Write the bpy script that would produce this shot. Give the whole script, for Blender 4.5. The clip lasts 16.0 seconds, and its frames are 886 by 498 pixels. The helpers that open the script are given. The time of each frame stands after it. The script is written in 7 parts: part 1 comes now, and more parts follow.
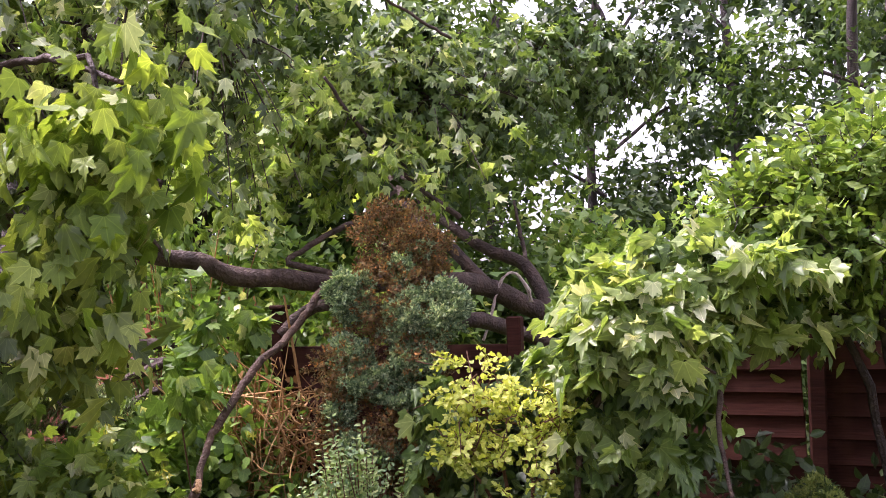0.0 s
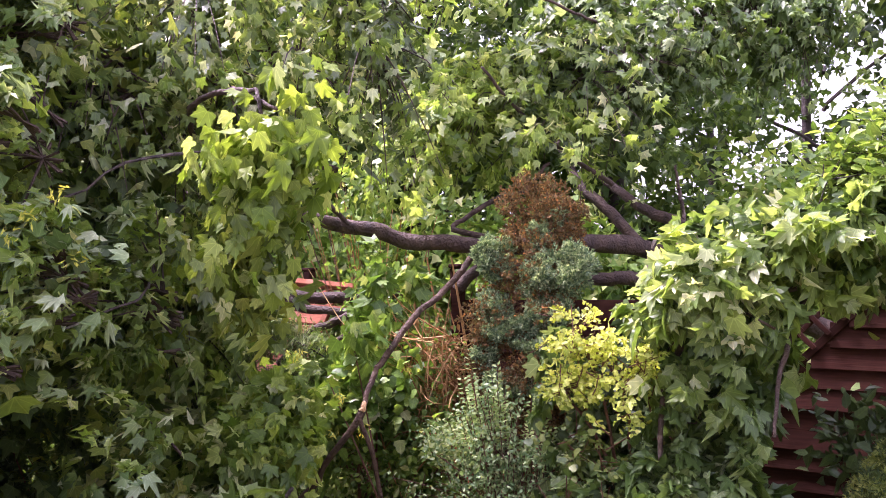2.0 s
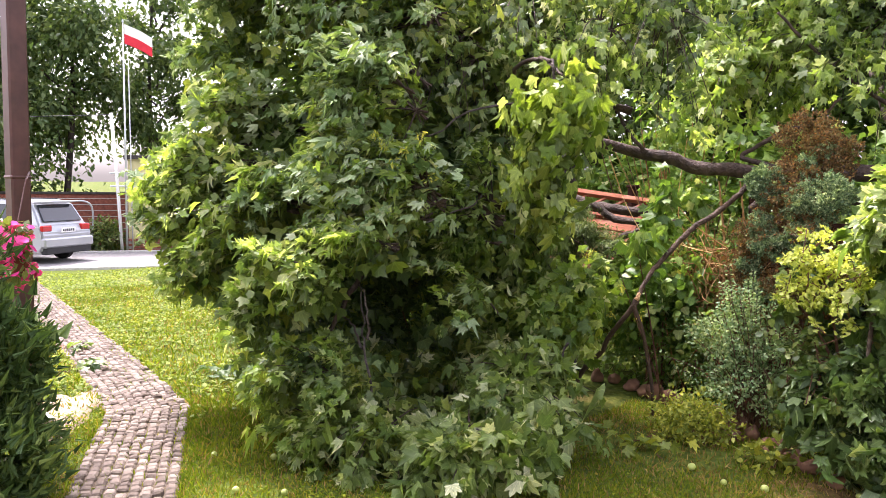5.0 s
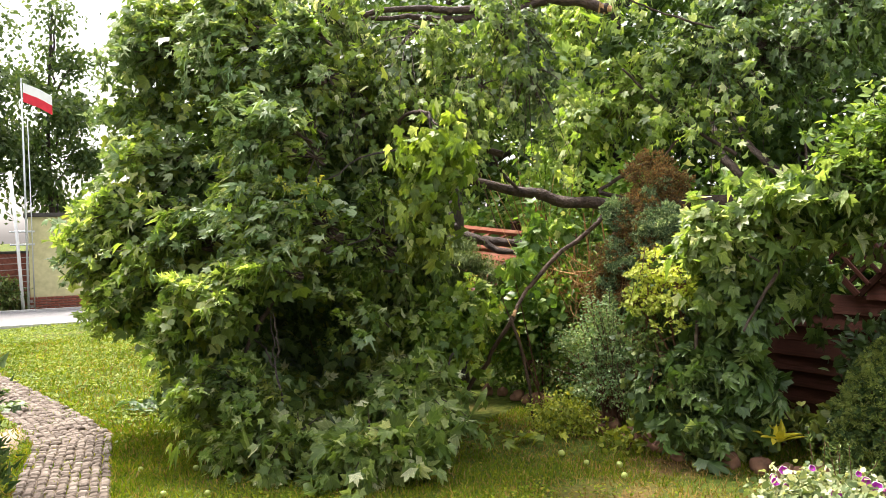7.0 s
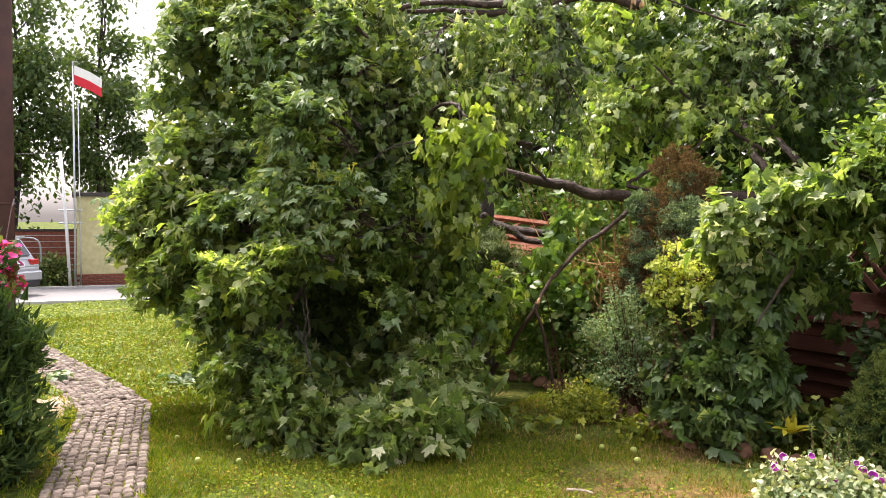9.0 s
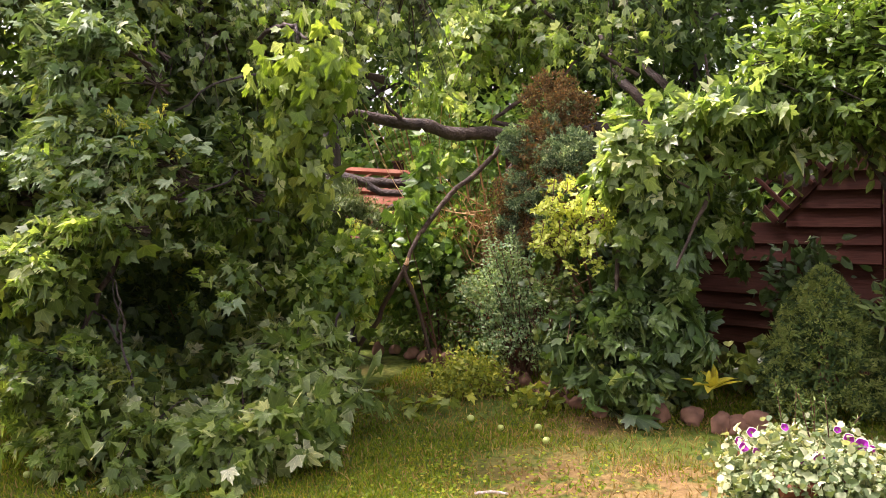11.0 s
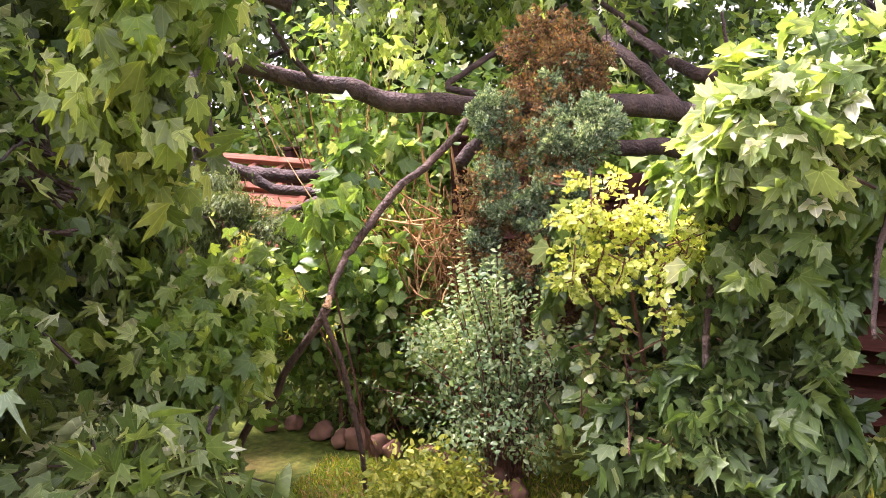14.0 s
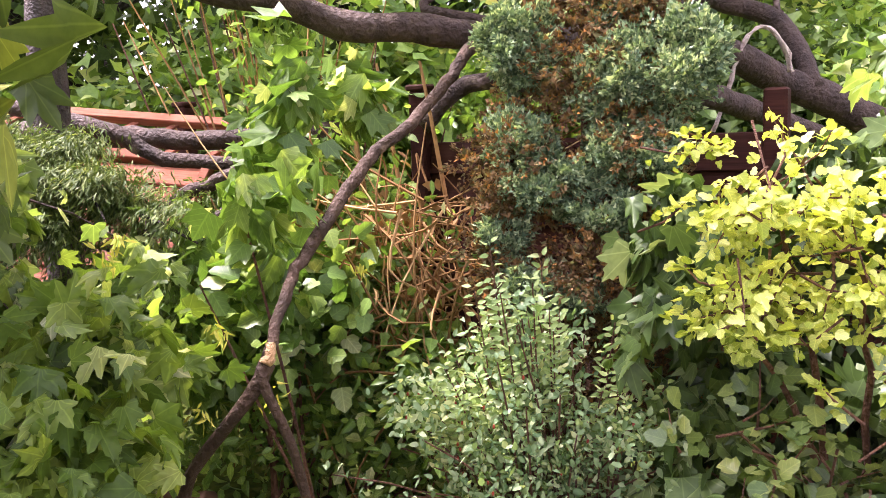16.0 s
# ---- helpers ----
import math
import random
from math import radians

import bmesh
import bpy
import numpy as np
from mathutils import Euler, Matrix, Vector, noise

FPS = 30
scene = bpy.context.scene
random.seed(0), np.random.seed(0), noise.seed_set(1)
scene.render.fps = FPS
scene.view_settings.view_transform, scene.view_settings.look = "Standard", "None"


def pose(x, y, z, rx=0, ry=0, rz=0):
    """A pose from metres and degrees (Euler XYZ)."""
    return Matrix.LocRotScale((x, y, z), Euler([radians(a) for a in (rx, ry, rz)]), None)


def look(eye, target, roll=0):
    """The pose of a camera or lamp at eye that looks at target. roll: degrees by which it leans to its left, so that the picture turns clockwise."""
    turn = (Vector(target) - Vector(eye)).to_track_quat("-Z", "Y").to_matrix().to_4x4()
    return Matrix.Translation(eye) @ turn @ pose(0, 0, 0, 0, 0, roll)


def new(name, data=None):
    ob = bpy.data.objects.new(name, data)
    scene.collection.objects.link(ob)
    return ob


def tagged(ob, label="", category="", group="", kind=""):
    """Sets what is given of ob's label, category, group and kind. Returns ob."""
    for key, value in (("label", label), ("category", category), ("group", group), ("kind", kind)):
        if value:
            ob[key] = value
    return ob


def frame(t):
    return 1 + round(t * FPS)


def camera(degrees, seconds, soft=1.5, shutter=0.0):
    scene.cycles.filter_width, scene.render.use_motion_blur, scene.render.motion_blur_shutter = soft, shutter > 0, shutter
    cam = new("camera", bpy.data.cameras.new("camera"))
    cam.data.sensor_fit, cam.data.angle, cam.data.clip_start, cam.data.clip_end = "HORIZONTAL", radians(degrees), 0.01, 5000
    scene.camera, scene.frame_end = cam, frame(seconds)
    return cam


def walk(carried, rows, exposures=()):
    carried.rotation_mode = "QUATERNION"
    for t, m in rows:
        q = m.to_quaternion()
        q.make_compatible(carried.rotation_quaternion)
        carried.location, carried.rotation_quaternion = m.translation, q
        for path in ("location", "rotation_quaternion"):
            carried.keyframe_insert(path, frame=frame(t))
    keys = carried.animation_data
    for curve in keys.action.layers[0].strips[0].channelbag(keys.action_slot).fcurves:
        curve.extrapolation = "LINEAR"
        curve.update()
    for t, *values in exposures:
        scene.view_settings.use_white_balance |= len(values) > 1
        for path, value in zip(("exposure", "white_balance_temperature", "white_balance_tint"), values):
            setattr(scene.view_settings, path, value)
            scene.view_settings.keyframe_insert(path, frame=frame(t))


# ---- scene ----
EXPO = 2.0
cam = camera(55.4, 16.0, soft=0.45)
# seconds, eye x y z, yaw, pitch, roll
PATH = [
    (0.0, 0.022, 0.030, 1.700, 0.44, 4.02, -1.46),
    (0.5, 0.162, -0.123, 1.694, 4.67, 3.68, -1.41),
    (1.0, 0.393, -0.272, 1.694, 12.47, 2.59, -0.56),
    (1.5, 0.593, -0.429, 1.717, 17.22, 2.08, -0.59),
    (2.0, 0.737, -0.622, 1.725, 17.29, 1.25, -1.36),
    (2.5, 0.937, -0.804, 1.730, 19.84, 0.82, -1.21),
    (3.0, 1.137, -0.988, 1.733, 25.07, -0.93, -0.47),
    (3.5, 1.316, -1.196, 1.756, 30.38, -1.57, -1.02),
    (4.0, 1.530, -1.360, 1.800, 34.66, -2.91, -0.50),
    (4.2, 1.572, -1.427, 1.814, 37.91, -2.76, -0.45),
    (5.0, 1.945, -1.627, 1.782, 42.87, -4.69, 0.70),
    (5.6, 2.244, -1.746, 1.700, 42.79, -5.69, 1.39),
    (6.3, 2.472, -1.943, 1.655, 40.19, -4.49, 0.72),
    (6.5, 2.520, -2.016, 1.659, 39.09, -4.31, -0.03),
    (7.0, 2.588, -2.200, 1.676, 36.76, -1.36, -1.18),
    (7.5, 2.743, -2.273, 1.681, 36.87, -0.66, -0.74),
    (8.0, 2.832, -2.330, 1.690, 38.67, -0.81, 0.33),
    (8.5, 2.843, -2.341, 1.694, 39.42, -0.84, 0.32),
    (9.0, 2.799, -2.324, 1.669, 39.40, -2.09, 0.30),
    (9.5, 2.632, -2.211, 1.632, 34.80, -3.79, 0.42),
    (10.0, 2.404, -2.032, 1.622, 30.79, -5.60, -2.48),
    (10.2, 2.325, -1.924, 1.604, 30.57, -5.58, -2.78),
    (10.9, 2.042, -1.552, 1.595, 28.42, -5.35, -3.63),
    (11.6, 1.774, -1.084, 1.604, 28.43, -3.30, -2.01),
    (12.3, 1.470, -0.633, 1.600, 27.61, -2.74, -1.30),
    (12.5, 1.366, -0.505, 1.578, 27.34, -2.81, -1.61),
    (13.0, 1.131, -0.228, 1.581, 25.35, -4.03, -2.18),
    (13.5, 0.898, 0.070, 1.572, 24.30, -3.72, -1.69),
    (14.0, 0.612, 0.391, 1.538, 19.30, -5.47, -2.07),
    (14.5, 0.389, 0.745, 1.521, 16.67, -5.70, -1.62),
    (15.0, 0.141, 1.060, 1.536, 16.02, -6.37, -0.45),
    (15.5, -0.070, 1.374, 1.523, 12.63, -7.43, -2.45),
    (16.0, -0.195, 1.701, 1.519, 11.95, -7.93, -2.18),
]
walk(cam, [(t, pose(x, y, z, 0, 0, yaw) @ pose(0, 0, 0, 90 + pitch, 0, 0) @ pose(0, 0, 0, 0, 0, roll)) for t, x, y, z, yaw, pitch, roll in PATH],
     exposures=[(t, EXPO + e, k, tint) for t, e, tint, k in ((0.0, -0.14, 42, 6050), (1.5, 0.2, 48, 5900), (3.0, 0.42, 58, 5900), (3.6, 0.42, 57, 5900), (4.2, 0.34, 46, 6000), (6.5, -0.08, 14, 6600), (7.5, -0.2, 17, 6600), (9.0, -0.3, 22, 6550), (10.0, -0.3, 26, 6600), (12.5, 0.52, 40, 6250), (14.0, 0.72, 45, 6200), (16.0, 0.72, 40, 6200))])

# ---- light ----
SUN_DIR = Vector((-0.46, 0.07, 0.87)).normalized()
sky_world = bpy.data.worlds.new("sky")
scene.world = sky_world
sky_world.use_nodes = True
_n, _l = sky_world.node_tree.nodes, sky_world.node_tree.links
_n.clear()
_sky = _n.new("ShaderNodeTexSky")
_sky.sky_type, _sky.sun_disc = "NISHITA", False
_sky.sun_elevation = math.asin(SUN_DIR.z)
_sky.sun_rotation = math.atan2(SUN_DIR.x, SUN_DIR.y)
_sky.dust_density, _sky.air_density = 4.0, 1.5
_hsv = _n.new("ShaderNodeHueSaturation")
_hsv.inputs["Saturation"].default_value = 0.25
_bg = _n.new("ShaderNodeBackground")
_bg.inputs["Strength"].default_value = 0.15
_out = _n.new("ShaderNodeOutputWorld")
_l.new(_sky.outputs[0], _hsv.inputs["Color"])
_l.new(_hsv.outputs[0], _bg.inputs["Color"])
_l.new(_bg.outputs[0], _out.inputs["Surface"])
sun = new("sun", bpy.data.lights.new("sun", "SUN"))
sun.data.energy, sun.data.angle, sun.data.color = 2.5, radians(9), (1.0, 0.95, 0.86)
sun.matrix_world = look(SUN_DIR * 50, (0, 0, 0))


# ---- materials ----
def material(name, rough=0.7, spec=0.4, metal=0.0):
    m = bpy.data.materials.new(name)
    m.use_nodes = True
    nt = m.node_tree
    b = nt.nodes["Principled BSDF"]
    b.inputs["Roughness"].default_value = rough
    b.inputs["Specular IOR Level"].default_value = spec
    b.inputs["Metallic"].default_value = metal
    return m, nt, b


def noise_node(nt, scale, detail=4.0, coords="Object", stretch=None):
    tc = nt.nodes.new("ShaderNodeTexCoord")
    n = nt.nodes.new("ShaderNodeTexNoise")
    n.inputs["Scale"].default_value, n.inputs["Detail"].default_value = scale, detail
    src = tc.outputs[coords]
    if stretch:
        mp = nt.nodes.new("ShaderNodeMapping")
        mp.inputs["Scale"].default_value = stretch
        nt.links.new(src, mp.inputs["Vector"])
        src = mp.outputs["Vector"]
    nt.links.new(src, n.inputs["Vector"])
    return n


def ramp(nt, src, stops):
    r = nt.nodes.new("ShaderNodeValToRGB")
    e = r.color_ramp.elements
    while len(e) < len(stops):
        e.new(0.5)
    for el, (pos, col) in zip(e, stops):
        el.position, el.color = pos, (*col, 1)
    nt.links.new(src, r.inputs["Fac"])
    return r.outputs["Color"]


def mix(nt, a, b, fac, mode="MIX"):
    m = nt.nodes.new("ShaderNodeMix")
    m.data_type, m.blend_type = "RGBA", mode
    ins = [s for s in m.inputs if s.enabled]
    fsock = [s for s in ins if s.name == "Factor"][0]
    asock = [s for s in ins if s.name == "A"][0]
    bsock = [s for s in ins if s.name == "B"][0]
    for sock, v in ((fsock, fac), (asock, a), (bsock, b)):
        if isinstance(v, (int, float)):
            sock.default_value = v
        elif isinstance(v, tuple):
            sock.default_value = (*v, 1)
        else:
            nt.links.new(v, sock)
    return [s for s in m.outputs if s.enabled][0]


def bump(nt, b, src, strength, dist=0.01):
    bp = nt.nodes.new("ShaderNodeBump")
    bp.inputs["Strength"].default_value, bp.inputs["Distance"].default_value = strength, dist
    nt.links.new(src, bp.inputs["Height"])
    nt.links.new(bp.outputs["Normal"], b.inputs["Normal"])


def calc(nt, op, a, b=None):
    """One arithmetic node."""
    n = nt.nodes.new("ShaderNodeMath")
    n.operation = op
    for sock, v in zip(n.inputs, (a, b)):
        if isinstance(v, (int, float)):
            sock.default_value = v
        elif v is not None:
            nt.links.new(v, sock)
    return n.outputs[0]


def rib_mask(nt, ribs):
    """Pale ribs of a leaf: spread like a hand, or a midrib with side veins."""
    uv = nt.nodes.new("ShaderNodeUVMap")
    sep = nt.nodes.new("ShaderNodeSeparateXYZ")
    nt.links.new(uv.outputs[0], sep.inputs[0])
    x, y = sep.outputs[0], sep.outputs[1]
    if ribs == "palm":
        dy = calc(nt, "ADD", y, -0.02)
        turn = calc(nt, "DIVIDE", calc(nt, "ARCTAN2", x, dy), radians(38))
        near = calc(nt, "ABSOLUTE", calc(nt, "SUBTRACT", calc(nt, "FRACT", calc(nt, "ADD", turn, 0.5)), 0.5))
        away = calc(nt, "MULTIPLY", near, calc(nt, "SQRT", calc(nt, "ADD", calc(nt, "MULTIPLY", x, x), calc(nt, "MULTIPLY", dy, dy))))
    else:
        side = calc(nt, "ABSOLUTE", x)
        vein = calc(nt, "ABSOLUTE", calc(nt, "SUBTRACT", calc(nt, "FRACT", calc(nt, "MULTIPLY", calc(nt, "SUBTRACT", y, side), 5.0)), 0.5))
        away = calc(nt, "MINIMUM", side, calc(nt, "ADD", calc(nt, "MULTIPLY", vein, 0.3), 0.008))
    m = nt.nodes.new("ShaderNodeMapRange")
    m.inputs["From Min"].default_value, m.inputs["From Max"].default_value = 0.035, 0.008
    m.inputs["To Max"].default_value = 0.75
    nt.links.new(away, m.inputs["Value"])
    return m.outputs[0]


def leaf_material(name, stops, glow=0.35, rough=0.45, spec=0.35, green=True, ribs=""):
    """Leaf: colour by leaf, some light passing through."""
    if "maple" in name or name in ("silvery_leaf", "low_branch_leaf"):
        ribs = "palm"
    elif name in ("undergrowth_leaf", "shrub_leaf", "privet_leaf", "golden_leaf", "golden_green_leaf", "rhododendron_leaf"):
        ribs = "feather"
    if green:
        stops = [(p, (r * 1.85, g * 1.25, b * 1.5)) for p, (r, g, b) in stops]
    m, nt, b = material(name, rough, spec)
    geo = nt.nodes.new("ShaderNodeNewGeometry")
    col = ramp(nt, geo.outputs["Random Per Island"], stops)
    n = noise_node(nt, 1.6, 2)
    shade = ramp(nt, n.outputs["Fac"], [(0.3, (0.72, 0.78, 0.7)), (0.7, (1.15, 1.1, 1.0))])
    col = mix(nt, col, shade, 1.0, "MULTIPLY")
    v = noise_node(nt, 55, 3)
    vein = ramp(nt, v.outputs["Fac"], [(0.3, (0.82, 0.85, 0.82)), (0.7, (1.1, 1.08, 1.1))])
    col = mix(nt, col, vein, 1.0, "MULTIPLY")
    if ribs:
        col = mix(nt, col, mix(nt, col, (1.6, 1.5, 1.7), 1.0, "MULTIPLY"), rib_mask(nt, ribs))
    nt.links.new(col, b.inputs["Base Color"])
    bump(nt, b, v.outputs["Fac"], 0.25, 0.004)
    tr = nt.nodes.new("ShaderNodeBsdfTranslucent")
    warm = mix(nt, col, (1.4, 1.4, 0.55), 1.0, "MULTIPLY")
    nt.links.new(warm, tr.inputs["Color"])
    mx = nt.nodes.new("ShaderNodeMixShader")
    mx.inputs[0].default_value = glow
    nt.links.new(b.outputs[0], mx.inputs[1])
    nt.links.new(tr.outputs[0], mx.inputs[2])
    nt.links.new(mx.outputs[0], nt.nodes["Material Output"].inputs["Surface"])
    return m


def bark_material(name, dark, light, patch=None, scale=14):
    m, nt, b = material(name, 0.7, 0.3)
    n = noise_node(nt, scale, 6, stretch=(1, 1, 0.35))
    col = ramp(nt, n.outputs["Fac"], [(0.3, dark), (0.7, light)])
    if patch:
        p = noise_node(nt, 9, 6)
        f = ramp(nt, p.outputs["Fac"], [(0.63, (0, 0, 0)), (0.71, (1, 1, 1))])
        col = mix(nt, col, patch, f)
    nt.links.new(col, b.inputs["Base Color"])
    n2 = noise_node(nt, scale * 4, 5)
    bump(nt, b, n2.outputs["Fac"], 1.0, 0.02)
    return m


def wood_material(name, dark, light, worn):
    m, nt, b = material(name, 0.8, 0.12)
    n = noise_node(nt, 9, 6, stretch=(0.6, 9, 9))
    info = nt.nodes.new("ShaderNodeObjectInfo")
    col = ramp(nt, n.outputs["Fac"], [(0.3, dark), (0.72, light)])
    var = ramp(nt, info.outputs["Random"], [(0, (0.75, 0.75, 0.75)), (1, (1.15, 1.12, 1.1))])
    col = mix(nt, col, var, 1.0, "MULTIPLY")
    w = noise_node(nt, 3.5, 6)
    f = ramp(nt, w.outputs["Fac"], [(0.56, (0, 0, 0)), (0.75, (0.7, 0.7, 0.7))])
    col = mix(nt, col, worn, f)
    nt.links.new(col, b.inputs["Base Color"])
    bump(nt, b, n.outputs["Fac"], 0.35, 0.006)
    return m


def plain_material(name, col, rough=0.6, spec=0.4, metal=0.0, vary=0.2, scale=6):
    m, nt, b = material(name, rough, spec, metal)
    n = noise_node(nt, scale, 5)
    lo, hi = tuple(c * (1 - vary) for c in col), tuple(min(1, c * (1 + vary)) for c in col)
    nt.links.new(ramp(nt, n.outputs["Fac"], [(0.3, lo), (0.7, hi)]), b.inputs["Base Color"])
    bump(nt, b, n.outputs["Fac"], 0.15, 0.005)
    return m


# Maple tones from dark to sunlit: light and shade put into the leaf colours.
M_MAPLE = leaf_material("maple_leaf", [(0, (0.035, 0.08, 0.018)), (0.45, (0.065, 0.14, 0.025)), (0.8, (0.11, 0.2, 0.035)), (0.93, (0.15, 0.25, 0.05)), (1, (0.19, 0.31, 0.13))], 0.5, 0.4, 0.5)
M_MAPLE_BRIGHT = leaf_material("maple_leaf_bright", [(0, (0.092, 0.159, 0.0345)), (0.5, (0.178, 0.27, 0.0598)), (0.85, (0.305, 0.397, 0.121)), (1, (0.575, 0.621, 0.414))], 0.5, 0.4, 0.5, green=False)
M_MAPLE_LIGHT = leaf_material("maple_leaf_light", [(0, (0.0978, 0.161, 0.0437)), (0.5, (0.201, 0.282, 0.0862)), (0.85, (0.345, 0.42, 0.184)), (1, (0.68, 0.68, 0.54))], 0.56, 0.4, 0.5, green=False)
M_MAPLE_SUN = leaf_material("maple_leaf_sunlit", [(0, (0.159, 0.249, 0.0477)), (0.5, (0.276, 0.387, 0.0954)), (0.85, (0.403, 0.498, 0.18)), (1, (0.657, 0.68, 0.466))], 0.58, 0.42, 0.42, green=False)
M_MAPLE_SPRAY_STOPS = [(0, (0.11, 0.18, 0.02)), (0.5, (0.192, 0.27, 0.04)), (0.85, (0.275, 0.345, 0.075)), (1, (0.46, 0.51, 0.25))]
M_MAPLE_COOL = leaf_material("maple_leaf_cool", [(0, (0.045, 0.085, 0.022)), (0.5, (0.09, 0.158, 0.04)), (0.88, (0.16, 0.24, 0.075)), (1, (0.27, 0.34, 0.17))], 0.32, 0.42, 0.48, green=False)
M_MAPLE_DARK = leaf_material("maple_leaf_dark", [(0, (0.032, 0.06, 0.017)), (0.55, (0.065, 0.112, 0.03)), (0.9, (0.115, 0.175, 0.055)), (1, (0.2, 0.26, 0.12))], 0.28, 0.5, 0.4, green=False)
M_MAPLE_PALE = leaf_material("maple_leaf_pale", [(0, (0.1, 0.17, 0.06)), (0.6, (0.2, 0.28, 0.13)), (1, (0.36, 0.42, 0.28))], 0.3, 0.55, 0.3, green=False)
M_WOODS = leaf_material("woods_leaf", [(0, (0.034, 0.068, 0.018)), (0.5, (0.066, 0.118, 0.03)), (1, (0.12, 0.185, 0.05))], 0.34, 0.55, 0.18, green=False)
# Roadside leaves, paled and greyed so the colour holds the distance haze.
M_WOODS_FAR = leaf_material("hazed_roadside_leaf", [(0, (0.045, 0.082, 0.03)), (0.5, (0.085, 0.135, 0.05)), (1, (0.15, 0.2, 0.085))], 0.4, 0.55, 0.25, green=False)
M_WOODS_DARK = leaf_material("dark_woods_leaf", [(0, (0.022, 0.044, 0.018)), (0.6, (0.042, 0.074, 0.028)), (1, (0.08, 0.12, 0.042))], 0.25, 0.55, 0.2, green=False)
M_UNDER = leaf_material("undergrowth_leaf", [(0, (0.045, 0.13, 0.022)), (0.6, (0.085, 0.215, 0.036)), (0.9, (0.14, 0.29, 0.055)), (1, (0.22, 0.34, 0.14))], 0.42, 0.42, 0.45)
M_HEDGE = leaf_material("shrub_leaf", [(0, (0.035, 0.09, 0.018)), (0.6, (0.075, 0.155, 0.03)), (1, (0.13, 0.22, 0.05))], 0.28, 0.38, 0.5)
M_PRIVET = leaf_material("privet_leaf", [(0, (0.07, 0.135, 0.024)), (0.55, (0.15, 0.235, 0.045)), (1, (0.28, 0.37, 0.1))], 0.38, 0.38, 0.45, green=False)
M_GOLD = leaf_material("golden_leaf", [(0, (0.26, 0.34, 0.05)), (0.5, (0.5, 0.55, 0.11)), (1, (0.74, 0.76, 0.3))], 0.42, green=False)
M_GOLD_GREEN = leaf_material("golden_green_leaf", [(0, (0.075, 0.15, 0.018)), (0.7, (0.15, 0.25, 0.028)), (1, (0.24, 0.35, 0.045))], 0.35)
M_BLUE = leaf_material("blue_green_leaf", [(0, (0.12, 0.215, 0.1)), (0.5, (0.25, 0.365, 0.2)), (0.85, (0.4, 0.5, 0.31)), (1, (0.56, 0.62, 0.4))], 0.35, 0.6, 0.25, green=False)
M_BLUE_TIP = leaf_material("pale_tip_leaf", [(0, (0.2, 0.3, 0.1)), (0.6, (0.32, 0.42, 0.17)), (1, (0.5, 0.56, 0.28))], 0.35, 0.6, 0.25, green=False)
M_JUN_TEAL = leaf_material("juniper_teal", [(0, (0.08, 0.135, 0.09)), (0.5, (0.205, 0.3, 0.195)), (0.8, (0.36, 0.46, 0.32)), (1, (0.56, 0.62, 0.45))], 0.3, 0.7, 0.2, green=False)
M_JUN_BROWN = leaf_material("juniper_brown", [(0, (0.09, 0.058, 0.034)), (0.4, (0.19, 0.118, 0.06)), (0.62, (0.27, 0.15, 0.07)), (0.86, (0.2, 0.2, 0.11)), (1, (0.52, 0.22, 0.07))], 0.2, 0.8, 0.15, green=False)
M_CONE = leaf_material("dwarf_spruce_needles", [(0, (0.1, 0.2, 0.05)), (0.6, (0.155, 0.285, 0.075)), (1, (0.22, 0.35, 0.11))], 0.35, 0.65, 0.25)
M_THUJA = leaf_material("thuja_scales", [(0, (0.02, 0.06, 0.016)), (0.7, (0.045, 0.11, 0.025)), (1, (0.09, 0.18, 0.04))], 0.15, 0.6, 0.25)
M_FEATHER = leaf_material("feathery_foliage", [(0, (0.06, 0.1, 0.028)), (0.6, (0.115, 0.17, 0.05)), (1, (0.21, 0.26, 0.095))], 0.25, 0.6, 0.2, green=False)
M_RHODO = leaf_material("rhododendron_leaf", [(0, (0.03, 0.06, 0.018)), (0.7, (0.06, 0.105, 0.03)), (1, (0.12, 0.18, 0.06))], 0.15, 0.42, 0.4, green=False)
M_HOSTA = leaf_material("yellow_rosette_leaf", [(0, (0.6, 0.5, 0.04)), (1, (0.85, 0.72, 0.1))], 0.3, green=False)
M_VARIEG = leaf_material("variegated_leaf", [(0, (0.08, 0.125, 0.05)), (0.4, (0.2, 0.25, 0.12)), (0.72, (0.4, 0.43, 0.26)), (1, (0.6, 0.61, 0.42))], 0.25, 0.6, 0.25, green=False)
M_GRASS = leaf_material("grass_blade", [(0, (0.08, 0.13, 0.009)), (0.6, (0.16, 0.22, 0.015)), (0.88, (0.25, 0.27, 0.022)), (1, (0.36, 0.26, 0.055))], 0.35, 0.75, 0.12, green=False)
M_GRASS_DRY = leaf_material("dry_grass_blade", [(0, (0.17, 0.12, 0.035)), (0.6, (0.32, 0.2, 0.075)), (1, (0.46, 0.3, 0.13))], 0.2, 0.8, 0.15, green=False)
M_DRY = leaf_material("dry_stem", [(0, (0.2, 0.1, 0.04)), (0.6, (0.38, 0.21, 0.09)), (1, (0.52, 0.34, 0.17))], 0.1, 0.8, 0.15, green=False)
M_PETAL = leaf_material("petunia_petal", [(0, (0.2, 0.012, 0.26)), (1, (0.36, 0.03, 0.4))], 0.3, 0.6, 0.2, green=False)
M_PETAL_RIM = leaf_material("petunia_rim", [(0, (0.6, 0.5, 0.62)), (1, (0.8, 0.74, 0.8))], 0.3, 0.6, 0.2, green=False)
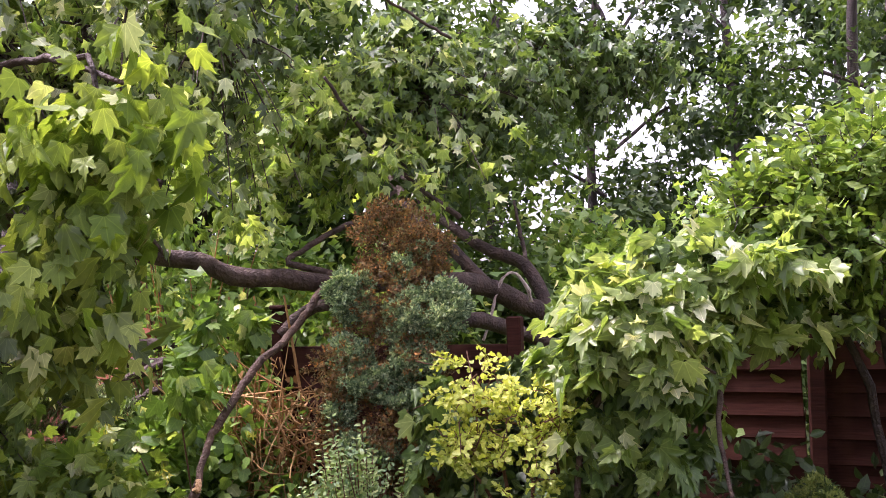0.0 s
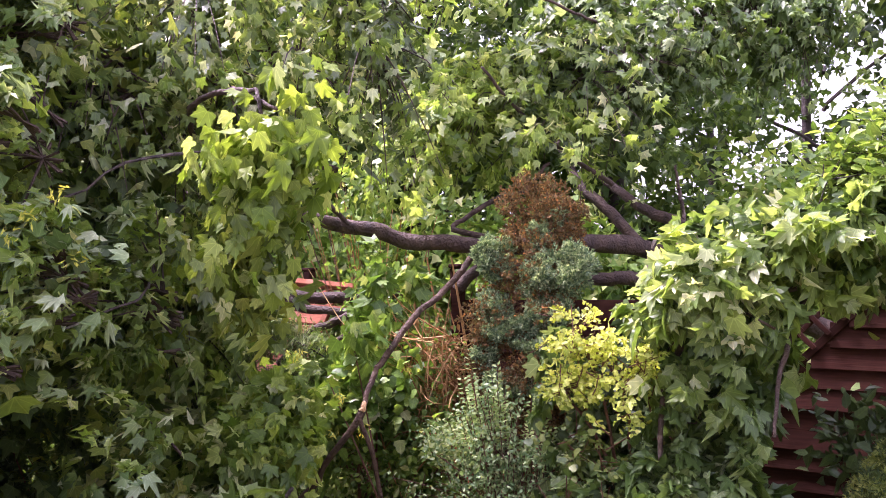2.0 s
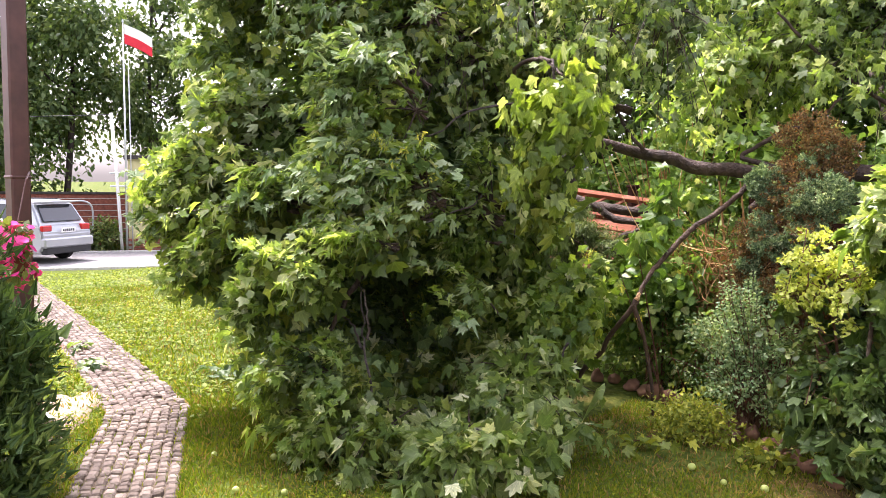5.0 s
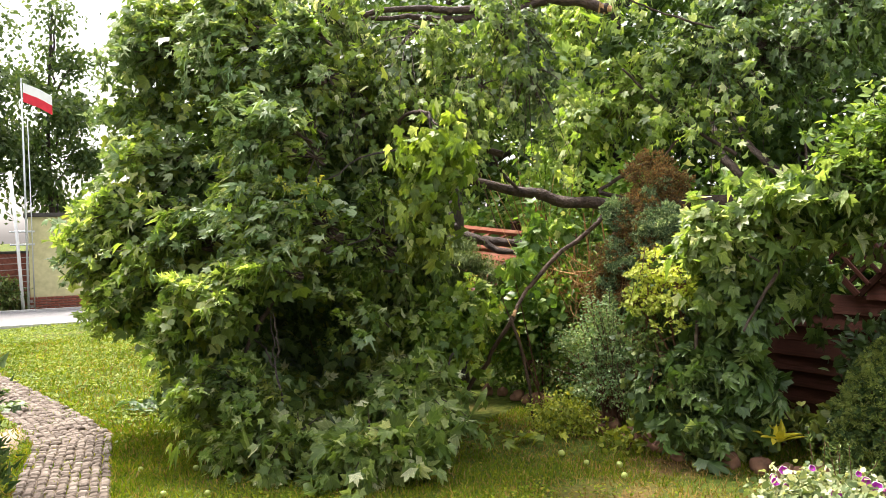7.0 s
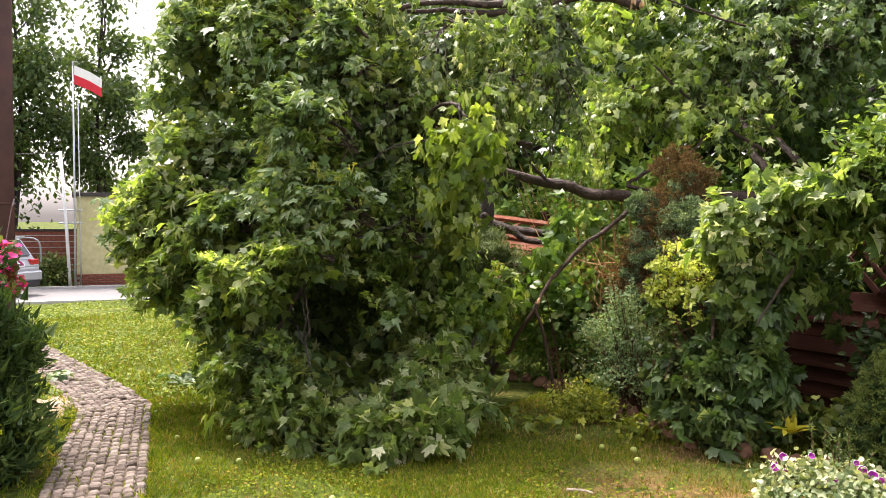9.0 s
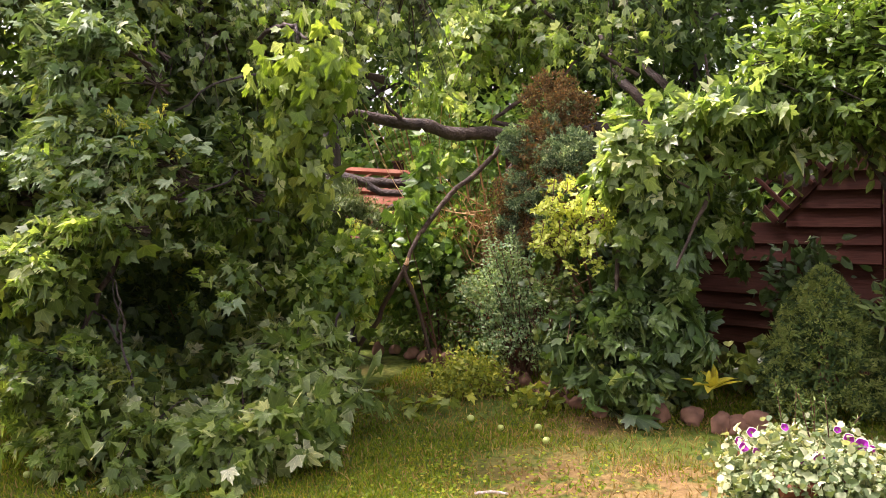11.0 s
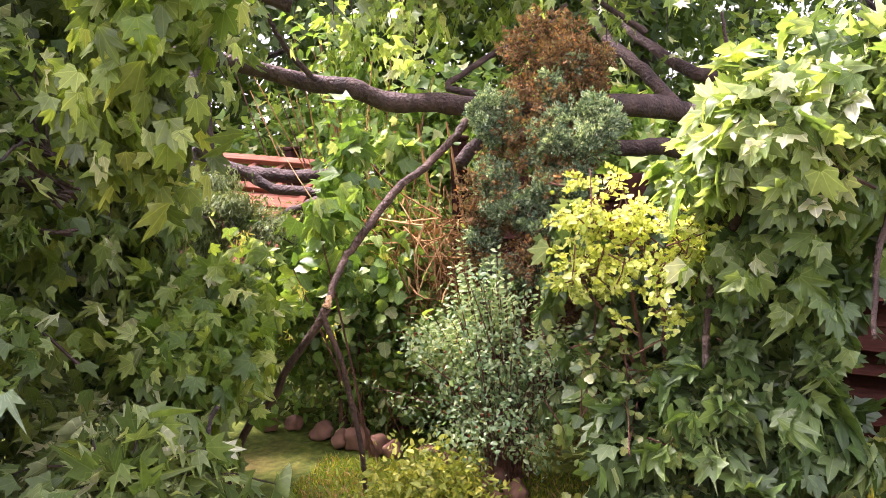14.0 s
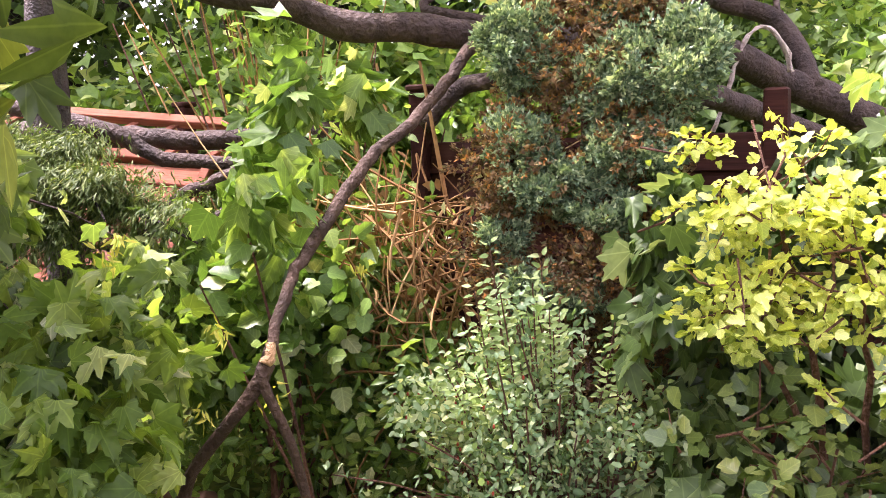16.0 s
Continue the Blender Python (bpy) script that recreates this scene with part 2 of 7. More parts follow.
M_PINK = leaf_material("pink_petal", [(0, (0.65, 0.04, 0.32)), (1, (0.85, 0.13, 0.5))], 0.35, 0.6, 0.2, green=False)
M_BARK = bark_material("maple_bark", (0.028, 0.018, 0.0125), (0.08, 0.051, 0.037), (0.15, 0.108, 0.085))
M_BARK_BROWN = bark_material("brown_limb_bark", (0.036, 0.021, 0.012), (0.095, 0.056, 0.034), (0.15, 0.1, 0.068))
M_BARK_DARK = bark_material("dark_bark", (0.018, 0.013, 0.011), (0.055, 0.04, 0.033))
M_BARK_GREY = bark_material("lichen_bark", (0.032, 0.024, 0.021), (0.095, 0.072, 0.062), (0.27, 0.25, 0.22), 22)
M_BARK_PALE = bark_material("peeled_bark", (0.42, 0.3, 0.24), (0.78, 0.68, 0.6), None, 40)
M_TORN = bark_material("torn_wood", (0.4, 0.2, 0.08), (0.72, 0.48, 0.25), None, 30)
M_STEM = bark_material("brown_stem", (0.07, 0.03, 0.018), (0.2, 0.095, 0.05), None, 30)
M_FENCE = wood_material("fence_stain", (0.026, 0.0088, 0.0054), (0.054, 0.0175, 0.0108), (0.078, 0.031, 0.019))
# Crushed panel's stain: worn, and lightened for the sun falling on it.
M_FENCE_WORN_LIT = wood_material("fence_stain_worn_lit", (0.17, 0.058, 0.032), (0.3, 0.112, 0.064), (0.38, 0.2, 0.13))
M_POST = plain_material("brown_post_paint", (0.075, 0.03, 0.025), 0.5, 0.4, 0, 0.25, 9)
M_TERRA = plain_material("terracotta", (0.16, 0.045, 0.025), 0.75, 0.3, 0, 0.3, 12)
M_STONE = plain_material("field_stone", (0.19, 0.1, 0.062), 0.9, 0.25, 0, 0.45, 9)
M_STONE_GREY = plain_material("mottled_stone", (0.27, 0.24, 0.2), 0.9, 0.2, 0, 0.6, 40)
M_APPLE = plain_material("green_apple", (0.34, 0.4, 0.1), 0.4, 0.5, 0, 0.2, 20)
M_ASPHALT = plain_material("pale_asphalt", (0.21, 0.205, 0.2), 0.9, 0.2, 0, 0.12, 30)
M_KERB = plain_material("concrete", (0.45, 0.44, 0.41), 0.85, 0.2, 0, 0.2, 20)
M_SAND = plain_material("path_sand", (0.09, 0.07, 0.045), 0.95, 0.1, 0, 0.5, 30)
M_BARE = plain_material("bare_sandy_soil", (0.3, 0.23, 0.16), 0.95, 0.1, 0, 0.35, 22)
M_CREAM = plain_material("cream_render", (0.5, 0.46, 0.25), 0.9, 0.2, 0, 0.12, 8)
# Surface of the unseen wall added to hold back sky light.
M_FILL_WALL = plain_material("fill_wall_plaster", (0.6, 0.55, 0.45), 0.9, 0.2, 0, 0.15, 3)
M_ROOF = plain_material("roof_felt", (0.06, 0.055, 0.05), 0.9, 0.2, 0, 0.3, 8)
M_BRICK = plain_material("red_brick", (0.22, 0.075, 0.05), 0.85, 0.2, 0, 0.35, 14)
M_STEEL = plain_material("galvanised_pole", (0.5, 0.52, 0.52), 0.45, 0.5, 0.5, 0.1, 10)
M_WHITE = plain_material("white_cloth", (0.8, 0.8, 0.8), 0.8, 0.2, 0, 0.05, 6)
M_RED = plain_material("red_cloth", (0.65, 0.04, 0.06), 0.8, 0.2, 0, 0.08, 6)
M_CAR = plain_material("silver_paint", (0.36, 0.375, 0.4), 0.3, 0.6, 0.6, 0.04, 3)
M_CAR_TRIM = plain_material("dark_plastic", (0.02, 0.02, 0.022), 0.6, 0.4, 0, 0.2, 10)
M_TYRE = plain_material("tyre_rubber", (0.02, 0.02, 0.02), 0.85, 0.2, 0, 0.2, 10)
M_LAMP = plain_material("red_lens", (0.4, 0.01, 0.015), 0.2, 0.6, 0, 0.1, 10)
M_BERRY = plain_material("red_berry", (0.35, 0.06, 0.03), 0.4, 0.5, 0, 0.3, 20)


def glass_material():
    m, nt, b = material("tinted_glass", 0.05, 0.6)
    b.inputs["Base Color"].default_value = (0.02, 0.025, 0.03, 1)
    return m


M_GLASS = glass_material()


def sett_material():
    m, nt, b = material("sett_stone", 0.85, 0.25)
    info = nt.nodes.new("ShaderNodeObjectInfo")
    geo = nt.nodes.new("ShaderNodeNewGeometry")
    add = nt.nodes.new("ShaderNodeMath")
    add.operation = "ADD"
    nt.links.new(info.outputs["Random"], add.inputs[0])
    nt.links.new(geo.outputs["Random Per Island"], add.inputs[1])
    fr = nt.nodes.new("ShaderNodeMath")
    fr.operation = "FRACT"
    nt.links.new(add.outputs[0], fr.inputs[0])
    col = ramp(nt, fr.outputs[0], [(0, (0.1, 0.078, 0.06)), (0.5, (0.165, 0.133, 0.105)), (1, (0.24, 0.2, 0.163))])
    n = noise_node(nt, 26, 6)
    col = mix(nt, col, ramp(nt, n.outputs["Fac"], [(0.3, (0.7, 0.7, 0.7)), (0.7, (1.15, 1.12, 1.1))]), 1.0, "MULTIPLY")
    nt.links.new(col, b.inputs["Base Color"])
    bump(nt, b, n.outputs["Fac"], 0.5, 0.01)
    return m


M_SETT = sett_material()


def lawn_material():
    m, nt, b = material("lawn", 0.95, 0.1)
    a = noise_node(nt, 0.9, 5)
    f = noise_node(nt, 22, 6)
    g = ramp(nt, f.outputs["Fac"], [(0.3, (0.035, 0.055, 0.009)), (0.55, (0.075, 0.1, 0.014)), (0.75, (0.125, 0.13, 0.024))])
    d = ramp(nt, f.outputs["Fac"], [(0.3, (0.11, 0.066, 0.026)), (0.7, (0.23, 0.145, 0.06))])
    k = ramp(nt, a.outputs["Fac"], [(0.58, (0, 0, 0)), (0.78, (0.8, 0.8, 0.8))])
    tc = nt.nodes.new("ShaderNodeTexCoord")
    for x, y, r in ((0.5, 2.4, 0.62), (0.9, 1.9, 0.55), (1.05, 2.5, 0.5), (0.33, 3.25, 0.35), (2.2, 2.5, 0.6)):
        ds = nt.nodes.new("ShaderNodeVectorMath")
        ds.operation = "DISTANCE"
        ds.inputs[1].default_value = (x, y, 0.03)
        nt.links.new(tc.outputs["Object"], ds.inputs[0])
        near = nt.nodes.new("ShaderNodeMapRange")
        near.inputs["From Min"].default_value, near.inputs["From Max"].default_value = r, 0.15
        nt.links.new(ds.outputs["Value"], near.inputs["Value"])
        spot = noise_node(nt, 5.5, 5)
        sp = ramp(nt, spot.outputs["Fac"], [(0.36, (0, 0, 0)), (0.52, (1, 1, 1))])
        k = mix(nt, k, (0.95, 0.95, 0.95), mix(nt, (0, 0, 0), sp, near.outputs[0]))
    col = mix(nt, g, d, k)
    nt.links.new(col, b.inputs["Base Color"])
    bump(nt, b, f.outputs["Fac"], 0.8, 0.02)
    return m


M_LAWN = lawn_material()


# ---- geometry helpers ----
rng = np.random.default_rng(7)
LEFT_FAR = np.array([-0.89, 0.457])


def gz(x, y):
    """Height of the ground: flat lawn, falling gently towards the road."""
    s = (x - 2.8) * LEFT_FAR[0] + (y + 2.3) * LEFT_FAR[1]
    drop = np.clip((s - 8.5) * 0.0425, 0, 0.62)
    bed = 0.09 * np.exp(-(((x - 0.2) / 2.6) ** 2 + ((y - 5.0) / 1.1) ** 2))
    return 0.03 - drop + bed


class Geo:
    """Collects vertices and faces of one mesh."""

    def __init__(self):
        self.v, self.f, self.n = [], [], 0

    def add(self, verts, faces):
        self.v.append(np.asarray(verts, float).reshape(-1, 3))
        self.f += [tuple(i + self.n for i in q) for q in faces]
        self.n += len(self.v[-1])
        return self

    def tube(self, pts, radii, sides=8, rough=0.0, cap=True):
        pts = np.asarray(pts, float)
        n = len(pts)
        radii = np.broadcast_to(np.asarray(radii, float), (n,))
        tang = np.gradient(pts, axis=0)
        tang /= np.linalg.norm(tang, axis=1)[:, None] + 1e-9
        ref = np.array([0.31, 0.17, 0.93]) if abs(tang[0][2]) < 0.8 else np.array([0.93, 0.2, 0.1])
        a = np.linspace(0, 2 * np.pi, sides, endpoint=False)
        vs = []
        for p, t, r in zip(pts, tang, radii):
            u = np.cross(t, ref)
            u /= np.linalg.norm(u)
            w = np.cross(t, u)
            rr = r * (1 + rough * rng.normal(size=sides))
            vs.append(p + np.outer(np.cos(a) * rr, u) + np.outer(np.sin(a) * rr, w))
        fs = [(i * sides + j, i * sides + (j + 1) % sides, (i + 1) * sides + (j + 1) % sides, (i + 1) * sides + j)
              for i in range(n - 1) for j in range(sides)]
        if cap:
            fs += [tuple(range(sides))[::-1], tuple((n - 1) * sides + j for j in range(sides))]
        return self.add(np.vstack(vs), fs)

    def make(self, name, mat, parent=None, label="", smooth=False, kind=""):
        me = bpy.data.meshes.new(name)
        me.from_pydata(np.vstack(self.v).tolist(), [], self.f)
        me.materials.append(mat)
        if smooth:
            me.shade_smooth()
        me.update()
        ob = new(name, me)
        if parent:
            ob.parent = parent
        return tagged(ob, label=label, kind=kind)


def curve_points(pts, n):
    """A smooth line of n points through pts."""
    pts = np.asarray(pts, float)
    m = len(pts)
    out = []
    for u in np.linspace(0, m - 1.0001, n):
        i = int(u)
        w = u - i
        p0, p1, p2, p3 = pts[max(i - 1, 0)], pts[i], pts[i + 1], pts[min(i + 2, m - 1)]
        out.append(0.5 * (2 * p1 + (p2 - p0) * w + (2 * p0 - 5 * p1 + 4 * p2 - p3) * w * w + (3 * p1 - p0 - 3 * p2 + p3) * w ** 3))
    return np.array(out)


def limb(pts, r0, r1, n=24, sides=10, rough=0.05, wander=0.0):
    """Geometry of one limb that tapers from r0 to r1."""
    p = curve_points(pts, n)
    if wander:
        p += rng.normal(size=p.shape) * wander
    r = np.linspace(r0, r1, n) * (1 + 0.07 * np.sin(np.linspace(0, 9, n) + r0 * 90))
    return Geo().tube(p, r, sides, rough)


def thing(name, label, category, at=(0, 0, 0), group="", kind=""):
    ob = new(name)
    ob.location = at
    ob.empty_display_size = 0.1
    return tagged(ob, label, category, group, kind)


def under(child, parent):
    """Hang a mesh given in world places under its thing."""
    child.parent = parent
    child.matrix_parent_inverse = parent.matrix_basis.inverted()
    return child


def part(name, geo, mat, parent, label="", smooth=False, kind=""):
    return under(geo.make(name, mat, None, label, smooth, kind), parent)


def box_mesh(name, sx, sy, sz, mat, bevel=0.006, jitter=0.0):
    bm = bmesh.new()
    bmesh.ops.create_cube(bm, size=1)
    for v in bm.verts:
        v.co = Vector((v.co.x * sx, v.co.y * sy, v.co.z * sz)) + Vector(rng.normal(size=3) * jitter)
    if bevel:
        bmesh.ops.bevel(bm, geom=bm.edges[:], offset=bevel, segments=1, affect="EDGES")
    me = bpy.data.meshes.new(name)
    bm.to_mesh(me)
    bm.free()
    me.materials.append(mat)
    return me


def box_part(name, mesh, m, parent, label=""):
    ob = new(name, mesh)
    ob.matrix_world = m
    ob.parent = parent
    ob.matrix_parent_inverse = parent.matrix_basis.inverted()
    return tagged(ob, label=label)


# leaf outlines: length 1 along y, fold along the middle
def outline(half, mid=0.33, fold=0.22, droop=0.18, crinkle=0.0):
    right = [(x, y) for x, y in half]
    left = [(-x, y) for x, y in half if x > 0][::-1]
    ring = right + left
    v = [(0, mid, 0)] + [(x, y, 0) for x, y in ring]
    v = np.array(v)
    v[:, 2] = fold * np.abs(v[:, 0]) - droop * v[:, 1] ** 2
    if crinkle:
        r = np.hypot(v[1:, 0], v[1:, 1] - mid)
        v[1:, 2] += crinkle * (r.mean() - r)
    n = len(ring)
    return v, [(0, 1 + i, 1 + (i + 1) % n) for i in range(n)]


def palmate(scale=1.0):
    """Half outline of a five-lobed maple leaf."""
    polar = ((90, 0.8), (80, 0.59), (70, 0.6), (60, 0.43), (50, 0.62), (40, 0.75), (30, 0.57), (22, 0.55), (8, 0.42), (-6, 0.49), (-22, 0.54), (-48, 0.38), (-90, 0.17))
    return [(r * math.cos(radians(a)) * scale if abs(a) < 90 else 0.0, 0.25 + r * math.sin(radians(a))) for a, r in polar][::-1]


PALM_SIMPLE = ((90, 0.8), (72, 0.6), (61, 0.47), (42, 0.75), (22, 0.56), (8, 0.46), (-22, 0.55), (-90, 0.17))


PALM_FAR = ((90, 0.84), (63, 0.43), (41, 0.78), (12, 0.41), (-20, 0.56), (-90, 0.16))


def palmate_simple(scale, polar=PALM_SIMPLE):
    return [(r * math.cos(radians(a)) * scale if abs(a) < 90 else 0.0, 0.25 + r * math.sin(radians(a))) for a, r in polar][::-1]


T_MAPLE = outline(palmate(0.95), 0.28, 0.32, 0.34, 0.5)
T_MAPLE_CURL = outline(palmate_simple(0.9), 0.28, -0.36, 0.4, 0.5)
T_MAPLE_FOLD = outline(palmate_simple(0.82), 0.28, 0.6, 0.4, 0.5)
MAPLES = ((0.4, T_MAPLE), (0.3, T_MAPLE_CURL), (0.3, T_MAPLE_FOLD))
FAR_MAPLES = ((0.3, outline(palmate_simple(0.9, PALM_FAR), 0.28, 0.3, 0.3, 0.4)), (0.35, outline(palmate_simple(0.82, PALM_FAR), 0.28, -0.4, 0.45, 0.5)),
              (0.35, outline(palmate_simple(0.72, PALM_FAR), 0.28, 0.65, 0.45, 0.5)))
T_MAPLE_SMALL = outline([(0, 0.0), (0.4, 0.03), (0.55, 0.45), (0.22, 0.5), (0, 1.0)])
T_OVATE = outline([(0, 0.0), (0.25, 0.27), (0.23, 0.62), (0, 1.0)], 0.45, 0.35, 0.15)
T_LOBED = outline([(0, 0.0), (0.34, 0.1), (0.45, 0.42), (0.3, 0.52), (0.3, 0.8), (0, 1.0)], 0.4, 0.3, 0.2)
T_ROUND = outline([(0, 0.0), (0.4, 0.28), (0.38, 0.72), (0, 1.0)], 0.5, 0.3, 0.1)
T_LANCE = outline([(0, 0.0), (0.1, 0.25), (0.1, 0.6), (0, 1.0)], 0.45, 0.4, 0.2)
T_QUAD = (np.array([(0, 0, 0), (0.3, 0.45, 0.06), (0, 1, -0.1), (-0.3, 0.45, 0.06)]), [(0, 1, 2), (0, 2, 3)])
T_WOOD = (np.array([(0, 0, 0), (0.5, 0.3, 0.12), (0.2, 0.5, 0.0), (0, 1, -0.16), (-0.2, 0.5, 0.0), (-0.5, 0.3, 0.12)]), [(0, 1, 2), (0, 2, 3), (0, 3, 4), (0, 4, 5)])
T_TUFT = (np.array([(-0.16, 0, 0), (0.16, 0, 0), (0, 1, 0), (0, 0, -0.16), (0, 0, 0.16)]), [(0, 1, 2), (3, 4, 2)])
T_BLADE = (np.array([(-0.075, 0, 0), (0.075, 0, 0), (0.055, 0.55, -0.08), (0, 1, -0.3)]), [(0, 1, 2), (0, 2, 3)])


def unit(a):
    return a / (np.linalg.norm(a, axis=-1, keepdims=True) + 1e-9)


def leaf_mesh(name, tpl, pts, tips, norms, sizes, mat, parent=None, label="", kind=""):
    """One mesh of many leaves: tpl placed at pts, pointing along tips, facing norms."""
    tv, tf = tpl
    pts, tips = np.asarray(pts), unit(np.asarray(tips))
    norms = np.asarray(norms)
    norms = unit(norms - tips * (norms * tips).sum(1, keepdims=True))
    side = np.cross(tips, norms)
    k, nv = len(pts), len(tv)
    sz = np.broadcast_to(np.asarray(sizes, float), (k,))[:, None, None]
    bend = 0.7 + 0.9 * rng.normal(size=(k, 1, 1))
    v = pts[:, None] + sz * (tv[None, :, 0:1] * side[:, None] + tv[None, :, 1:2] * tips[:, None] + bend * tv[None, :, 2:3] * norms[:, None])
    f = (np.array(tf)[None] + (np.arange(k) * nv)[:, None, None]).reshape(-1, 3)
    me = bpy.data.meshes.new(name)
    me.vertices.add(k * nv)
    me.vertices.foreach_set("co", v.astype(np.float32).ravel())
    me.loops.add(f.size)
    me.loops.foreach_set("vertex_index", f.ravel().astype(np.int32))
    me.polygons.add(len(f))
    me.polygons.foreach_set("loop_start", np.arange(0, f.size, 3, dtype=np.int32))
    me.update(calc_edges=True)
    if nv > 6:
        uv = me.uv_layers.new(name="leaf")
        uv.data.foreach_set("uv", np.tile(tv[:, :2], (k, 1))[f.ravel()].astype(np.float32).ravel())
        me.polygons.foreach_set("use_smooth", np.ones(len(f), bool))
    me.validate()
    me.materials.append(mat)
    ob = new(name, me)
    tagged(ob, label=label, kind=kind)
    return under(ob, parent) if parent else ob


HOLLOW = (np.array([-0.9, 0.95, 1.0]), np.array([-2.75, 2.85, 0.82]), 0.22, 0.52)


def in_hollow(p):
    """Inside the dark hollow under the fallen crown."""
    a, e, r, r2 = HOLLOW
    wobble = 1 + 0.3 * np.sin(p[:, 0] * 9 + p[:, 2] * 11) * np.cos(p[:, 1] * 8 - p[:, 2] * 7) + 0.25 * np.sin(p @ np.array([21.0, 17.0, 25.0]))
    t = np.clip(((p - a) @ (e - a)) / ((e - a) @ (e - a)), 0, 1)
    return np.linalg.norm((p - a - t[:, None] * (e - a)) * np.array([0.8, 0.8, 1.15]), axis=1) < (r + (r2 - r) * t) * wobble


def sample_blobs(blobs, n, shell=0.45, clumps=0, spread=0.13, floor=0.02):
    """Points in rounded masses (x, y, z, rx, ry, rz, weight), gathered in clumps near their surface, and the way outwards."""
    b = np.array(blobs, float)
    w = b[:, 6] / b[:, 6].sum()
    m = clumps or n
    which = rng.choice(len(b), m, p=w)
    d = unit(rng.normal(size=(m, 3)))
    r = 1 - shell * rng.random(m) ** 1.4
    r *= 1 + 0.16 * np.sin(d[:, 0] * 5 + which) * np.cos(d[:, 2] * 4 + d[:, 1] * 5)
    c = b[which, :3] + d * b[which, 3:6] * r[:, None]
    if clumps:
        pick = rng.integers(0, m, n)
        p = c[pick] + rng.normal(size=(n, 3)) * spread * np.array([1, 1, 0.8])
        o = d[pick]
    else:
        p, o = c, d
    keep = (p[:, 2] > gz(p[:, 0], p[:, 1]) + floor) & ~in_hollow(p)
    return p[keep], o[keep]


WIND = np.array([-0.45, -0.5, 0.12])


def foliage(name, tpl, blobs, n, size, mat, parent, label="", shell=0.45, clumps=0, spread=0.13, hang=0.7, loose=0.5, wind=0.25, upward=0.6, kind="stuff"):
    p, o = sample_blobs(blobs, n, shell, clumps, spread)
    k = len(p)
    tips = o * 0.6 + np.array([0, 0, -hang]) + WIND * wind + rng.normal(size=(k, 3)) * loose
    norms = o * 0.6 + np.array([0, 0, upward]) + rng.normal(size=(k, 3)) * loose
    s = size * np.clip(rng.normal(1, 0.25, k), 0.5, 1.6)
    return leaf_mesh(name, tpl, p, tips, norms, s, mat, parent, label, kind)


def sprays(name, tpl, blobs, m, per, length, size, mat, parent, label="", shell=0.4, hang=0.4, loose=0.4, wind=0.5, droop=0.2, twig=None, gap=None):
    """Leafy sprays: m shoots that point outwards, each with leaves along both its sides."""
    c, o = sample_blobs(blobs, m, shell)
    if gap:
        ok = np.array([noise.noise(Vector(q) * 1.9) + 0.4 * noise.noise(Vector(q) * 4.3) > gap for q in c])
        c, o = c[ok], o[ok]
    m = len(c)
    axis = unit(o * 0.9 + np.array([0, 0, -droop]) + WIND * wind + rng.normal(size=(m, 3)) * 0.35)
    side = unit(np.cross(axis, [0, 0, 1.0]))
    up = np.cross(side, axis)
    long = length * (0.7 + 0.6 * rng.random(m))
    i = np.repeat(np.arange(m), per)
    n = len(i)
    t = rng.random(n) ** 0.8
    lat = rng.normal(size=n) * 0.26 * long[i] * (1.1 - 0.6 * t)
    p = c[i] + axis[i] * ((t - 0.65) * long[i])[:, None] + side[i] * lat[:, None] + up[i] * (rng.normal(size=n) * 0.05 * long[i])[:, None]
    p[:, 2] -= 0.5 * lat ** 2 / long[i]
    tips = axis[i] * 0.6 + side[i] * (np.sign(lat) * 0.6)[:, None] + np.array([0, 0, -hang]) + WIND * wind + rng.normal(size=(n, 3)) * loose
    norms = up[i] * 1.0 + o[i] * 0.4 + rng.normal(size=(n, 3)) * loose
    keep = (p[:, 2] > gz(p[:, 0], p[:, 1]) + 0.02) & ~in_hollow(p)
    s = size * np.clip(rng.normal(1, 0.22, n), 0.5, 1.5)
    ob = leaf_mesh(name, tpl, p[keep], tips[keep], norms[keep], s[keep], mat, parent, label, "stuff")
    if twig:
        g = Geo()
        for q, a, l in zip(c, axis, long):
            if q[2] > gz(q[0], q[1]) + 0.1:
                g.tube([q - a * l * 0.9 + rng.normal(size=3) * 0.03, q - a * l * 0.2 + rng.normal(size=3) * 0.015, q + a * l * 0.25], [0.0035, 0.0025, 0.0015], 4, cap=False)
        part("fine_twig_growth", g, twig, parent, kind="stuff")
    return ob


